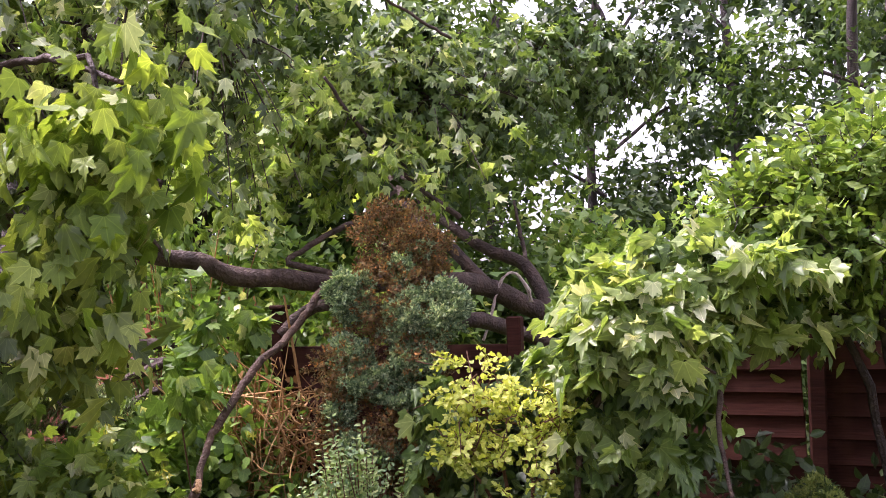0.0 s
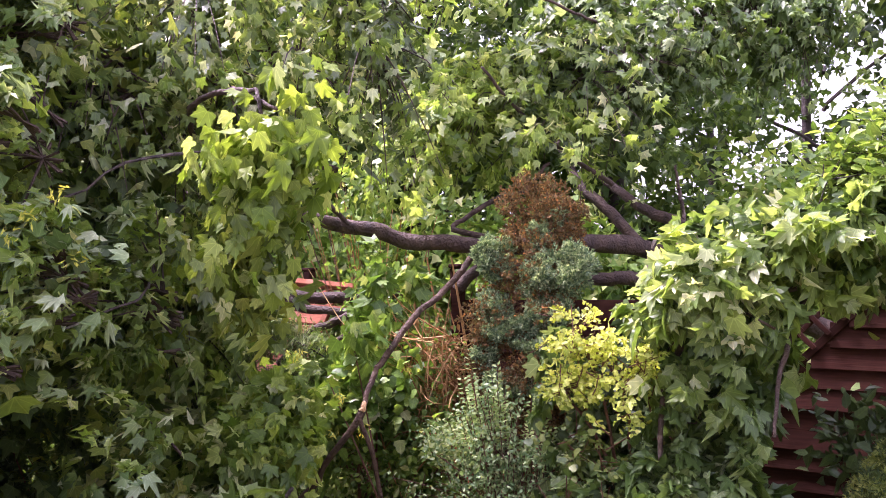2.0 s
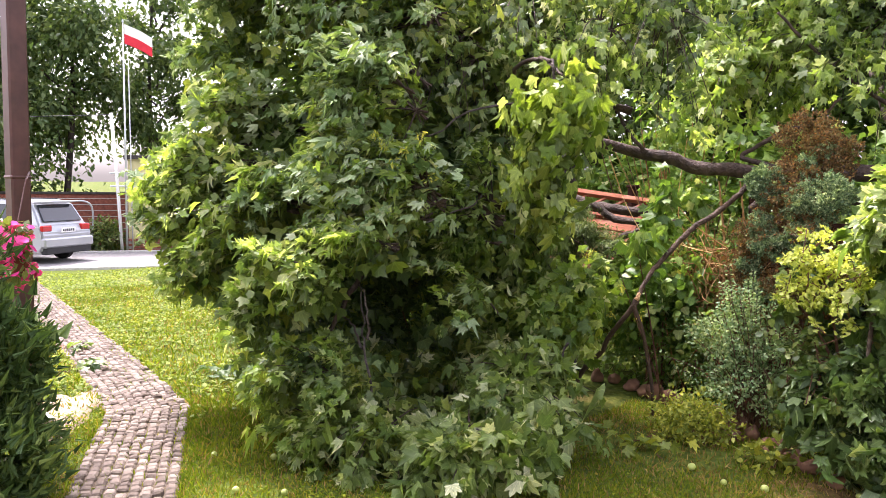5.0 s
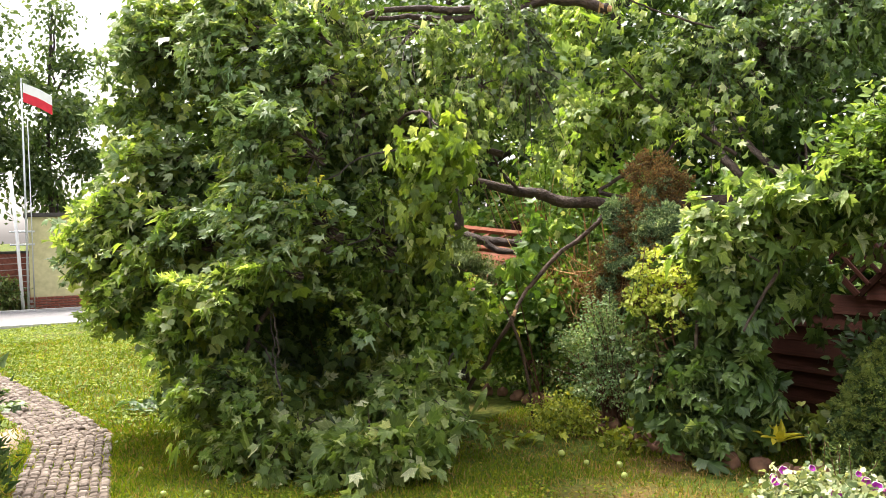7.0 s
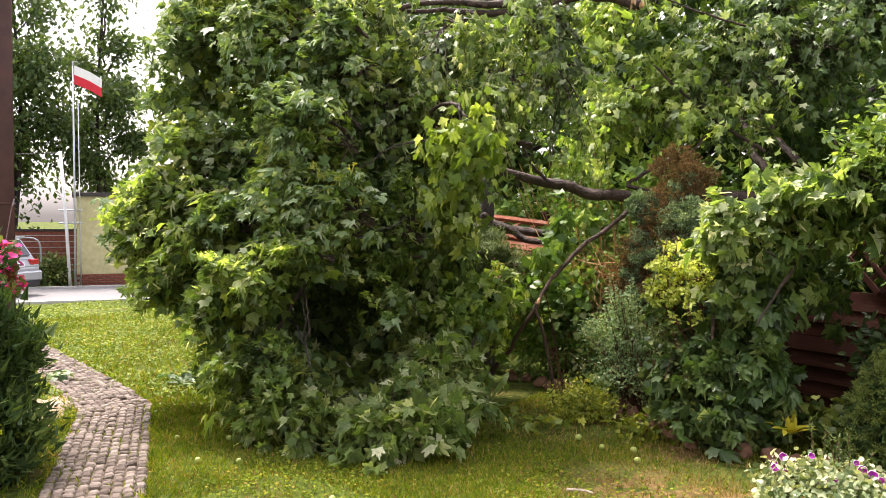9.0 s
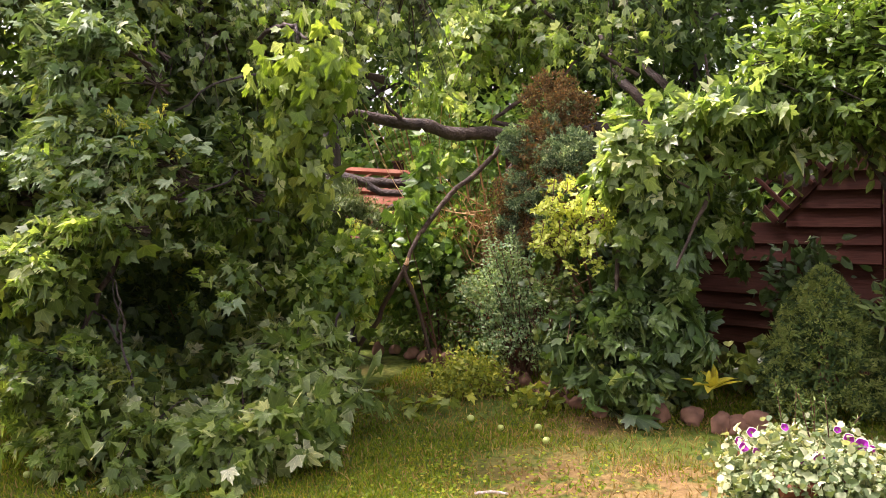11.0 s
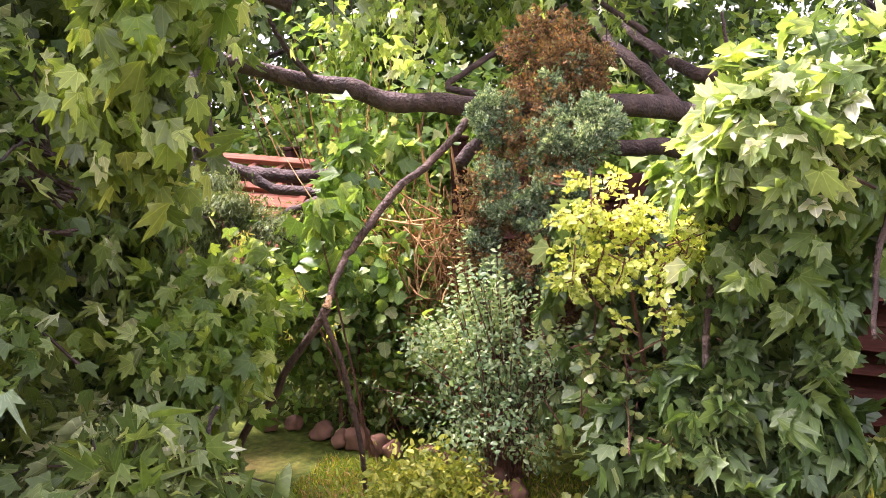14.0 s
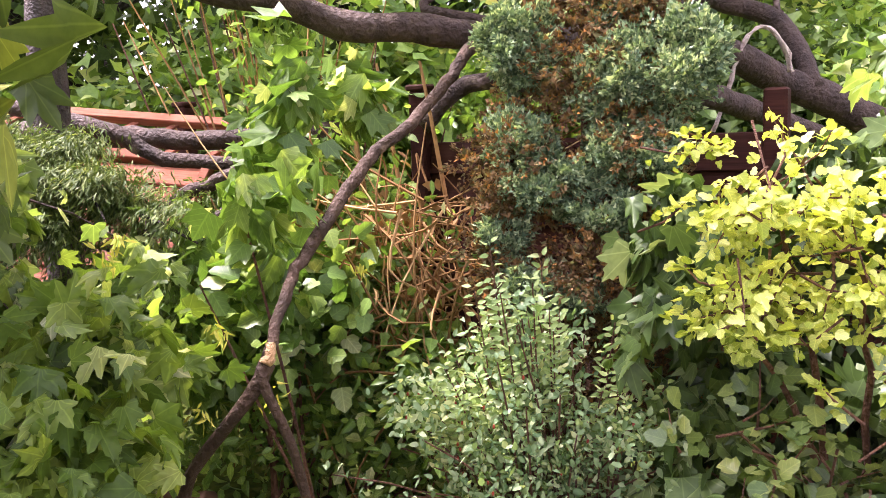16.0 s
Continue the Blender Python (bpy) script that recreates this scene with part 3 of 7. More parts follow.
def plumes(name, tpl, blobs, m, per, length, size, mats, parent, label="", shell=0.3, wind=0.8, droop=0.3, width=0.2, gap=None, twig=None, sag=0.35, hang=0.35, bright=None):
    """Plumes of overlapping leaves along shoots that bend over; mats takes a (share, material) list, bright picks plumes by place."""
    c, o = sample_blobs(blobs, m, shell)
    if gap is not None:
        ok = np.array([noise.noise(Vector(q) * 1.25) + 0.35 * noise.noise(Vector(q) * 3.3) > gap for q in c])
        c, o = c[ok], o[ok]
    m = len(c)
    axis = unit(o * 0.8 + np.array([0, 0, -droop]) + WIND * wind + rng.normal(size=(m, 3)) * 0.3)
    side = unit(np.cross(axis, [0, 0, 1.0]))
    long = length * (0.6 + 0.8 * rng.random(m))
    score = rng.random(m) + (bright(c) if bright else 0)
    order = np.argsort(np.argsort(score)) / max(m - 1, 1)
    low, g = 0.0, Geo()
    for share, mat in mats:
        pick = np.where((order >= low) & (order <= low + share + 1e-6))[0]
        low += share
        i = np.repeat(pick, per)
        n = len(i)
        t = rng.random(n) ** 0.75
        L = long[i]
        lat = rng.normal(size=n) * width * L * (1.15 - 0.75 * t)
        thick = np.abs(rng.normal(size=n)) * 0.09 * L
        tan = axis[i] + np.array([0, 0, -1.0]) * (2 * sag * t)[:, None]
        up = unit(np.cross(side[i], tan))
        up *= np.sign(up[:, 2:3] + 1e-6)
        p = c[i] + axis[i] * ((t - 0.5) * L)[:, None] + np.array([0, 0, -1.0]) * (sag * t * t * L)[:, None] + side[i] * lat[:, None] - up * thick[:, None]
        p[:, 2] -= 0.35 * np.abs(lat)
        tips = unit(tan) * 0.75 + side[i] * (np.sign(lat) * 0.4)[:, None] + np.array([0, 0, -hang]) + WIND * wind * 0.5 + rng.normal(size=(n, 3)) * 0.42
        norms = up * 0.9 + o[i] * 0.3 + rng.normal(size=(n, 3)) * 0.62
        keep = (p[:, 2] > gz(p[:, 0], p[:, 1]) + 0.02) & ~in_hollow(p)
        s = size * np.clip(rng.normal(1, 0.24, n), 0.45, 1.5)
        draw = rng.random(n)
        upto = 0.0
        for part_share, shape in (MAPLES if tpl is T_MAPLE else ((1.0, tpl),)):
            k2 = keep & (draw >= upto) & (draw < upto + part_share)
            upto += part_share
            leaf_mesh(name, shape, p[k2], tips[k2], norms[k2], s[k2], mat, parent, label, "stuff")
    if twig:
        for q, a, l in zip(c, axis, long):
            if q[2] > gz(q[0], q[1]) + 0.1:
                u = np.linspace(-0.9, 0.45, 5)
                g.tube(q + a * (u * l)[:, None] + np.array([0, 0, -1.0]) * (sag * np.clip(u + 0.5, 0, 1) ** 2 * l)[:, None] + rng.normal(size=(5, 3)) * 0.008, np.linspace(0.008, 0.002, 5), 4, cap=False)
        part("fine_twig_growth", g, twig, parent, kind="stuff")


def tufts(name, blobs, count, apart, shoots, per, length, size, mats, parent, label="", shell=0.5, wind=0.7, fan=0.5, lift=0.25, sag=0.45, hang=0.3, bright=None, twig=None, out=0.8, loose=0.8, shapes=MAPLES):
    """Leafy branch ends that stand apart: from each base a fan of shoots, each with leaves along it."""
    c, o = sample_blobs(blobs, count * 14, shell)
    chosen = []
    for i in range(len(c)):
        if all(np.sum((c[i] - c[j]) ** 2) > apart ** 2 for j in chosen):
            chosen.append(i)
        if len(chosen) >= count:
            break
    c, o = c[chosen], o[chosen]
    m = len(c)
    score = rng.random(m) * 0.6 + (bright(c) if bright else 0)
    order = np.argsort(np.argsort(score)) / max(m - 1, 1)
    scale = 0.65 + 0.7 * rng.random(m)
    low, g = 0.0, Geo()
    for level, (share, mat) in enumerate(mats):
        # Shoot ends go one or two tones lighter, sunlight put into the colour.
        lit_tone, brightest_tone = (mats[min(level + step, len(mats) - 1)][1] for step in (1, 2))
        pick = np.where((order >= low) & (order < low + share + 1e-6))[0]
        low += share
        if not len(pick):
            continue
        k = np.repeat(pick, shoots)
        w = len(k)
        axis = unit(o[k] * out + WIND * wind + np.array([0, 0, lift]) + rng.normal(size=(w, 3)) * fan)
        L = length * scale[k] * (0.7 + 0.5 * rng.random(w))
        base = c[k] - o[k] * (0.9 * out * length) - WIND * (0.45 * wind * length)
        side = unit(np.cross(axis, [0, 0, 1.0]))
        i = np.repeat(np.arange(w), per)
        n = len(i)
        t = 1 - 0.8 * rng.random(n) ** 1.3
        lat = rng.normal(size=n) * 0.11 * L[i] * (1.2 - 0.7 * t)
        tan = axis[i] + np.array([0, 0, -1.0]) * (2 * sag * t)[:, None]
        up = unit(np.cross(side[i], tan))
        up *= np.sign(up[:, 2:3] + 1e-6)
        p = base[i] + axis[i] * (t * L[i])[:, None] - np.array([0, 0, 1.0]) * (sag * t * t * L[i])[:, None] + side[i] * lat[:, None] + up * (rng.normal(size=n) * 0.03 * L[i])[:, None]
        tips = unit(tan) * 0.8 + side[i] * (np.sign(lat) * 0.45)[:, None] + np.array([0, 0, -hang]) + WIND * wind * 0.4 + rng.normal(size=(n, 3)) * 0.45
        norms = up + o[k][i] * 0.25 + rng.normal(size=(n, 3)) * loose
        keep = (p[:, 2] > gz(p[:, 0], p[:, 1]) + 0.02) & ~in_hollow(p)
        sz = size * np.clip(np.exp(rng.normal(0, 0.28, n)), 0.45, 1.4)
        draw, upto = rng.random(n), 0.0
        for part_share, shape in shapes:
            k2 = keep & (draw >= upto) & (draw < upto + part_share)
            upto += part_share
            for ends, tone in ((t > 0.86, brightest_tone), ((t > 0.6) & (t <= 0.86), lit_tone), (t <= 0.6, mat)):
                k3 = k2 & ends
                leaf_mesh(name, shape, p[k3], tips[k3], norms[k3], sz[k3], tone, parent, label, "stuff")
        if twig:
            for q, a, l in zip(base, axis, L):
                u = np.linspace(-0.15, 0.9, 5)
                pts = q + a * (u * l)[:, None] - np.array([0, 0, 1.0]) * (sag * u * u * l)[:, None]
                if pts[:, 2].min() > 0.1 and not in_hollow(pts).any():
                    g.tube(pts, np.linspace(0.007, 0.002, 5), 4, cap=False)
    if twig and g.n:
        part("fine_twig_growth", g, twig, parent, kind="stuff")


def twigs(name, blobs, n, mat, parent, length=0.5, r=0.006):
    """Thin twigs that run outwards through a crown."""
    p, o = sample_blobs(blobs, n, 0.5)
    g = Geo()
    for a, d in zip(p, o):
        e = a - d * length + rng.normal(size=3) * 0.1 - np.array([0, 0, 0.08])
        m = (a + e) / 2 + rng.normal(size=3) * 0.05
        g.tube(curve_points([e, m, a], 5), np.linspace(r * 1.6, r * 0.6, 5), 4, cap=False)
    return part("fine_twig_growth", g, mat, parent, kind="stuff")


# ---- ground, road, path ----
def ground_sheet():
    u = np.sinh(np.linspace(-1, 1, 190) * 6.2) / np.sinh(6.2) * 320
    X, Y = np.meshgrid(u - 1.0, u + 2.0, indexing="ij")
    Z = gz(X, Y) - 0.004 + 0.012 * np.sin(X * 1.7 + 1) * np.cos(Y * 1.3)
    n = len(u)
    idx = np.arange(n * n).reshape(n, n)
    f = np.stack([idx[:-1, :-1], idx[1:, :-1], idx[1:, 1:], idx[:-1, 1:]], -1).reshape(-1, 4)
    g = Geo().add(np.stack([X, Y, Z], -1).reshape(-1, 3), f.tolist())
    return tagged(g.make("ground", M_LAWN, smooth=True), "green lawn with dry straw-brown patches", "lawn", kind="structure")


ground_sheet()
RIGHT9 = np.array([0.457, 0.89])


def far(s, w, z=None):
    """A place s metres along the way to the road and w metres to its right."""
    p = np.array([2.8, -2.3]) + LEFT_FAR * s + RIGHT9 * w
    return (p[0], p[1], gz(p[0], p[1]) if z is None else z)


def strip(name, quads, mat, label, cat, lift=0.02, kind="structure"):
    g = Geo()
    for q in quads:
        v = [(x, y, z + lift) for x, y, z in q] + [(x, y, z - 0.12) for x, y, z in q]
        g.add(v, [(0, 1, 2, 3), (0, 4, 5, 1), (1, 5, 6, 2), (2, 6, 7, 3), (3, 7, 4, 0)])
    return tagged(g.make(name, mat), label, cat, kind=kind)


strip("road", [(far(24.2, -30), far(24.2, 22), far(28.6, 22), far(28.6, -30))], M_ASPHALT, "pale grey asphalt road beside the lawn", "road", 0.03)
strip("kerb", [(far(24.0, -30), far(24.0, 22), far(24.2, 22), far(24.2, -30))], M_KERB, "concrete kerb between lawn and road", "kerb", 0.06)
strip("far_kerb", [(far(28.6, -30), far(28.6, 22), far(28.8, 22), far(28.8, -30))], M_KERB, "low concrete kerb across the road", "kerb", 0.08)

CORNER = np.array([-3.75, 1.70])
D1, D2 = unit(np.array([0.843, -0.538])), unit(np.array([-0.957, 0.292]))
L1, L2 = np.array([-0.538, -0.843]), np.array([-0.292, -0.957])
PATH_W = 0.6


def path_base():
    a, b = CORNER + D1 * 4.2, CORNER + D2 * 13.5
    quads = []
    for p, q, l in ((a, CORNER, L1), (CORNER, b, L2)):
        for i in range(12):
            u, v = p + (q - p) * i / 12, p + (q - p) * (i + 1) / 12
            c = [u, v, v + l * PATH_W, u + l * PATH_W]
            quads.append([(x, y, float(gz(x, y))) for x, y in c])
    strip("garden_path_bed", quads, M_SAND, "sandy joints of the sett-paved garden path", "path", 0.004)


path_base()

# ---- brown post, thuja and pink flowers beside the path ----
def box_mesh_object(name, size, at, mat):
    ob = new(name, box_mesh(name, *size, mat, 0.02))
    ob.matrix_world = Matrix.Translation(at)
    return ob


def tapered_column(at, h, w, mat, parent, name):
    me = box_mesh(name, w, w, h, mat, 0.012)
    return box_part(name, me, Matrix.Translation((at[0], at[1], at[2] + h / 2)), parent)


soil = Geo()
_a = np.linspace(0, 2 * np.pi, 40, endpoint=False)
_r = 1 + 0.22 * np.sin(3 * _a + 1) + 0.12 * np.sin(7 * _a)
_x, _y = -4.25 + 0.62 * _r * np.cos(_a) * 0.843 + 0.22 * _r * np.sin(_a) * 0.538, 0.98 - 0.62 * _r * np.cos(_a) * 0.538 + 0.22 * _r * np.sin(_a) * 0.843
soil.add(np.vstack([[-4.25, 0.98, 0.05], np.stack([_x, _y, gz(_x, _y) + 0.012], 1), np.stack([_x, _y, gz(_x, _y) - 0.05], 1)]),
         [(0, 1 + i, 1 + (i + 1) % 40) for i in range(40)] + [(1 + i, 41 + i, 41 + (i + 1) % 40, 1 + (i + 1) % 40) for i in range(40)])
tagged(soil.make("bare_soil_patch", M_BARE, smooth=True), "bare sandy soil worn through beside the path", "soil", kind="structure")
post_at = (-4.2, 0.66, float(gz(-4.2, 0.66)))
post_thing = thing("porch_post", "dark brown painted square post on a stone foot", "post", post_at)
tapered_column((post_at[0], post_at[1], post_at[2] + 0.14), 3.3, 0.13, M_POST, post_thing, "shaft")
tapered_column((post_at[0], post_at[1], post_at[2] + 0.05), 0.16, 0.19, M_POST, post_thing, "collar")
tapered_column((post_at[0], post_at[1], post_at[2] - 0.05), 0.1, 0.3, M_KERB, post_thing, "foot")
tapered_column((post_at[0], post_at[1], post_at[2] + 1.72), 0.03, 0.145, M_POST, post_thing, "band")

# Unseen wall, added behind the camera to cut the sky's fill light.
fill_wall = tagged(box_mesh_object("unseen_fill_blocker", (17.0, 0.3, 3.4), (0.8, -4.3, 1.65), M_FILL_WALL), "added unseen plain wall behind the camera, cutting sky light", "wall", kind="structure")

thuja = thing("thuja_shrub", "dense dark green clipped thuja beside the path", "shrub", (-2.75, -0.15, 0.03))
TH = [(-2.75, -0.2, 0.3, 0.42, 0.4, 0.4, 1.2), (-2.95, -0.12, 0.75, 0.4, 0.38, 0.45, 1.2), (-3.1, -0.1, 1.15, 0.22, 0.22, 0.4, 0.6)]
foliage("crown", T_TUFT, TH, 14000, 0.075, M_THUJA, thuja, "", 0.35, 900, 0.05, -0.5, 0.5, 0.0)
part("trunk", limb([(-2.8, -0.2, 0.0), (-2.9, -0.18, 0.9)], 0.04, 0.02, 6), M_STEM, thuja)

basket = thing("pink_flower_basket", "bright pink petunias hanging from the brown post", "flowers", (-3.55, 0.42, 1.35))
PB = [(-3.6, 0.36, 1.38, 0.14, 0.14, 0.12, 1), (-3.55, 0.4, 1.2, 0.1, 0.1, 0.1, 0.4)]
foliage("leaves", T_ROUND, PB, 250, 0.05, M_HEDGE, basket)
foliage("blossoms", T_ROUND, PB, 160, 0.06, M_PINK, basket, "bright pink blossoms", 0.2)
hung = part("pot", Geo().tube([(-3.68, 0.42, 1.12), (-3.68, 0.42, 1.3)], [0.08, 0.12], 14), M_TERRA, basket)
part("hook", Geo().tube([(-3.68, 0.42, 1.3), (-3.9, 0.6, 1.75), (-4.1, 0.7, 1.8)], 0.006, 6), M_POST, hung)


# ---- the fence ----
F0, F1 = np.array([-1.15, 5.81]), np.array([1.98, 4.68])
FD = unit(F1 - F0)
FSTEP = float(np.linalg.norm(F1 - F0)) / 2
FANG = math.degrees(math.atan2(FD[1], FD[0]))


def fence_at(u, z, off=0.0):
    p = F0 + FD * u + np.array([-FD[1], FD[0]]) * off
    return Matrix.Translation((p[0], p[1], z)) @ pose(0, 0, 0, 0, 0, FANG)


fence = thing("garden_fence", "red-brown stained wooden fence of lapped boards with lattice", "fence", (F0[0], F0[1], 0.03))
POST_MESH = box_mesh("fence_post_shaft", 0.09, 0.09, 1.74, M_FENCE, 0.01)
CAP_MESH = box_mesh("fence_post_cap", 0.11, 0.11, 0.03, M_FENCE, 0.008)
for i in (-1, 0, 1, 2, 3):
    m = fence_at(i * FSTEP, 0.0)
    lean = pose(0, 0, 0, rng.normal() * 0.8, rng.normal() * 0.8, 0)
    shaft = box_part("post", POST_MESH, m @ lean @ pose(0, 0, 0.77 if i == 1 else 0.85), fence)
    if i != 1:
        box_part("post_cap", CAP_MESH, m @ lean @ pose(0, 0, 1.735), shaft)

BOARD = {}


def board_mesh(length, mat):
    key = (round(length, 2), mat.name)
    if key not in BOARD:
        BOARD[key] = box_mesh("board", length, 0.02, 0.155, mat, 0.004, 0.0015)
    return BOARD[key]


def fence_panel(i, top, steps):
    """A panel of lapped boards from post i to the next; above top only the boards of steps, (from, to, height)."""
    a = i * FSTEP + 0.05
    ln = FSTEP - 0.1
    ob = fence
    z = 0.14
    while z < top:
        tilt = pose(0, 0, 0, -9 + rng.normal() * 1.2, rng.normal() * 0.25, 0)
        box_part("board", board_mesh(ln, M_FENCE), fence_at(a + ln / 2, z, rng.normal() * 0.003) @ tilt, ob)
        z += 0.125
    for u0, u1, zz in steps:
        tilt = pose(0, 0, 0, -9, 0, 0)
        box_part("board", board_mesh(u1 - u0, M_FENCE), fence_at(a + (u0 + u1) / 2, zz) @ tilt, ob)
    for u in (0.03, ln / 2, ln - 0.03):
        me = box_mesh("batten", 0.05, 0.03, top - 0.06, M_FENCE, 0.004)
        box_part("batten", me, fence_at(a + u, 0.06 + top / 2, 0.032), ob)
    return ob, a, ln


fence_panel(-1, 0.5, [])
fence_panel(0, 1.42, [])
lat_panel, la, lln = fence_panel(1, 1.06, [(0.92 + 0.11 * k, lln_end, 1.14 + 0.125 * k) for k, lln_end in ((0, 1.56), (1, 1.56), (2, 1.56), (3, 1.56))])
fence_panel(2, 1.5, [])
rail = box_mesh("top_rail", 1.62, 0.07, 0.035, M_FENCE, 0.006)
box_part("top_rail", rail, fence_at(1.5 * FSTEP + 0.3, 1.7) @ pose(0, 0, 0, 0, 1.5, 0), lat_panel)


def lattice(parent, u, z, size, n=5):
    """A square lattice standing on its corner."""
    for k in range(n + 1):
        o = size * k / n
        edge = k in (0, n)
        me = box_mesh("lattice_slat", size, 0.02, 0.05 if edge else 0.03, M_FENCE, 0.003)
        mid = size / 2
        for sgn in (1, -1):
            c, s = math.cos(radians(45)), math.sin(radians(45))
            x = sgn * (mid * c) - sgn * o * s
            zz = mid * s + o * c
            box_part("lattice_slat", me, fence_at(u + x, z + zz, -0.02 + 0.012 * sgn) @ pose(0, 0, 0, 0, -45 * sgn, 0), parent)


lattice(lat_panel, la + 0.86, 1.1, 0.62)


def fallen_panel():
    """The panel that the tree knocked flat: boards and a lattice edge, tilted."""
    base = Matrix.Translation((-2.86, 5.28, 1.35)) @ pose(0, 0, 0, 0, 0, 3) @ pose(0, 0, 0, 0, 6, 0) @ pose(0, 0, 0, -48, 0, 0)
    ob = thing("collapsed_fence_panel", "crushed fence panel, worn stain lightened for the sun on it, under fallen branches", "fence panel", base.translation)
    for k in range(6):
        ln = 1.5 + rng.normal() * 0.01
        box_part("board", board_mesh(ln, M_FENCE_WORN_LIT), base @ pose(rng.normal() * 0.01, 0, -0.56 + 0.13 * k, -9, rng.normal() * 0.8, 0) @ Matrix.Diagonal((1, 1, 0.85, 1)), ob)
    for x in (-0.76, 0.0, 0.755):
        box_part("stile", box_mesh("stile", 0.045, 0.05, 0.84, M_FENCE_WORN_LIT, 0.004), base @ pose(x, -0.025, -0.22), ob)
    for z, ln in ((0.2, 1.55), (0.47, 1.72)):
        box_part("rail", box_mesh("rail", ln, 0.05, 0.055, M_FENCE_WORN_LIT, 0.004), base @ pose(0.08, -0.01, z), ob)
    for k in range(8):
        box_part("lattice_slat", box_mesh("slat", 0.36, 0.016, 0.032, M_FENCE_WORN_LIT, 0.003), base @ pose(-0.68 + 0.21 * k, 0, 0.335, 0, -48, 0), ob)


fallen_panel()

# ---- the fallen maple ----
tree = thing("fallen_maple_tree", "storm-felled maple lying across the garden fence", "tree", (-0.3, 5.2, 1.6))
TRUNK = [(2.4, 6.6, 0.75), (1.5, 6.35, 1.22), (0.88, 6.16, 1.56), (0.55, 6.05, 1.71), (0.27, 5.84, 1.84), (0.0, 5.53, 1.87), (-0.32, 5.23, 1.87), (-0.62, 4.88, 1.85),
         (-0.91, 4.72, 1.89), (-1.14, 4.62, 1.9), (-1.32, 4.51, 1.98), (-1.51, 4.41, 2.01), (-1.85, 4.1, 2.12), (-2.3, 3.6, 2.2), (-2.75, 3.1, 2.3)]
tp = curve_points(TRUNK, 64)
tr = np.interp(np.linspace(0, 1, 64), [0, 0.2, 0.4, 0.5, 0.75, 1], [0.1, 0.075, 0.066, 0.056, 0.05, 0.025])
part("trunk", Geo().tube(tp, tr * (1 + 0.05 * np.sin(np.arange(64) * 1.3)), 14, 0.035), M_BARK, tree, smooth=True)
BOUGHS = [
    ([(0.27, 5.84, 1.86), (0.04, 6.02, 2.12), (-0.2, 6.2, 2.35), (-0.38, 6.48, 2.65), (-0.66, 6.74, 3.11), (-0.9, 6.8, 3.6)], 0.05, 0.02),
    ([(0.72, 6.07, 1.65), (0.58, 6.23, 1.99), (0.3, 6.42, 2.14), (0.0, 6.7, 2.38), (-0.25, 6.98, 2.65), (-0.5, 7.2, 3.1)], 0.055, 0.025),
    ([(0.59, 6.23, 1.98), (0.57, 6.32, 2.17), (0.52, 6.4, 2.5)], 0.022, 0.01),
    ([(0.75, 5.95, 1.42), (0.44, 5.78, 1.54), (0.2, 5.5, 1.62), (0.0, 5.45, 1.62), (-0.5, 5.65, 1.7), (-0.87, 5.66, 1.74), (-1.1, 5.6, 1.55)], 0.052, 0.042),
    ([(-0.6, 4.92, 1.9), (-0.92, 4.95, 1.99), (-0.83, 5.01, 2.07), (-0.64, 5.1, 2.2), (-0.48, 5.2, 2.25), (-0.3, 5.3, 2.45)], 0.022, 0.012),
    ([(-1.45, 4.42, 2.0), (-1.55, 4.3, 2.15), (-1.62, 4.2, 2.35)], 0.02, 0.01),
    ([(-1.3, 3.9, 2.3), (-1.75, 3.6, 2.44), (-2.21, 3.26, 2.44), (-2.6, 2.8, 2.5)], 0.03, 0.015),
    ([(-0.67, 4.64, 3.57), (-0.87, 4.53, 3.64), (-1.21, 4.32, 3.69), (-1.56, 4.09, 3.63), (-1.86, 3.90, 3.62), (-2.18, 3.70, 3.65), (-2.45, 3.54, 3.62), (-2.72, 3.38, 3.51)], 0.05, 0.022),
    ([(-1.12, 4.36, 3.67), (-1.30, 4.26, 3.62), (-1.52, 4.14, 3.58), (-1.79, 3.97, 3.54), (-2.06, 3.81, 3.57), (-2.22, 3.73, 3.59), (-2.56, 3.51, 3.58)], 0.042, 0.02),
    ([(-1.36, 4.08, 3.38), (-1.53, 3.97, 3.37), (-1.71, 3.87, 3.34), (-1.92, 3.73, 3.27), (-2.08, 3.63, 3.30)], 0.028, 0.012),
    ([(-2.72, 3.38, 3.51), (-2.58, 3.44, 3.37), (-2.61, 3.38, 3.27), (-2.73, 3.24, 3.17)], 0.014, 0.008),
    ([(0.07, 5.23, 3.39), (-0.29, 4.94, 3.53), (-0.69, 4.62, 3.73), (-1.01, 4.37, 3.82)], 0.01, 0.007),
    ([(-2.3, 3.6, 2.2), (-2.6, 3.0, 1.7), (-2.5, 2.4, 1.2), (-2.4, 1.9, 0.7)], 0.035, 0.015),
    ([(-2.75, 3.1, 2.3), (-3.1, 2.5, 2.2), (-3.4, 1.9, 2.0)], 0.03, 0.012),
    ([(-2.0, 3.9, 2.15), (-1.7, 3.0, 2.5), (-1.3, 2.75, 2.55), (-0.95, 2.5, 2.4)], 0.02, 0.008),
    ([(0.1, 5.7, 2.3), (-0.4, 5.4, 2.7), (-0.7, 5.0, 3.1)], 0.02, 0.01),
]
for pts, r0, r1 in BOUGHS:
    part("limb", limb(pts, r0, r1, 26, 9, 0.05, 0.004), M_BARK, tree, smooth=True)
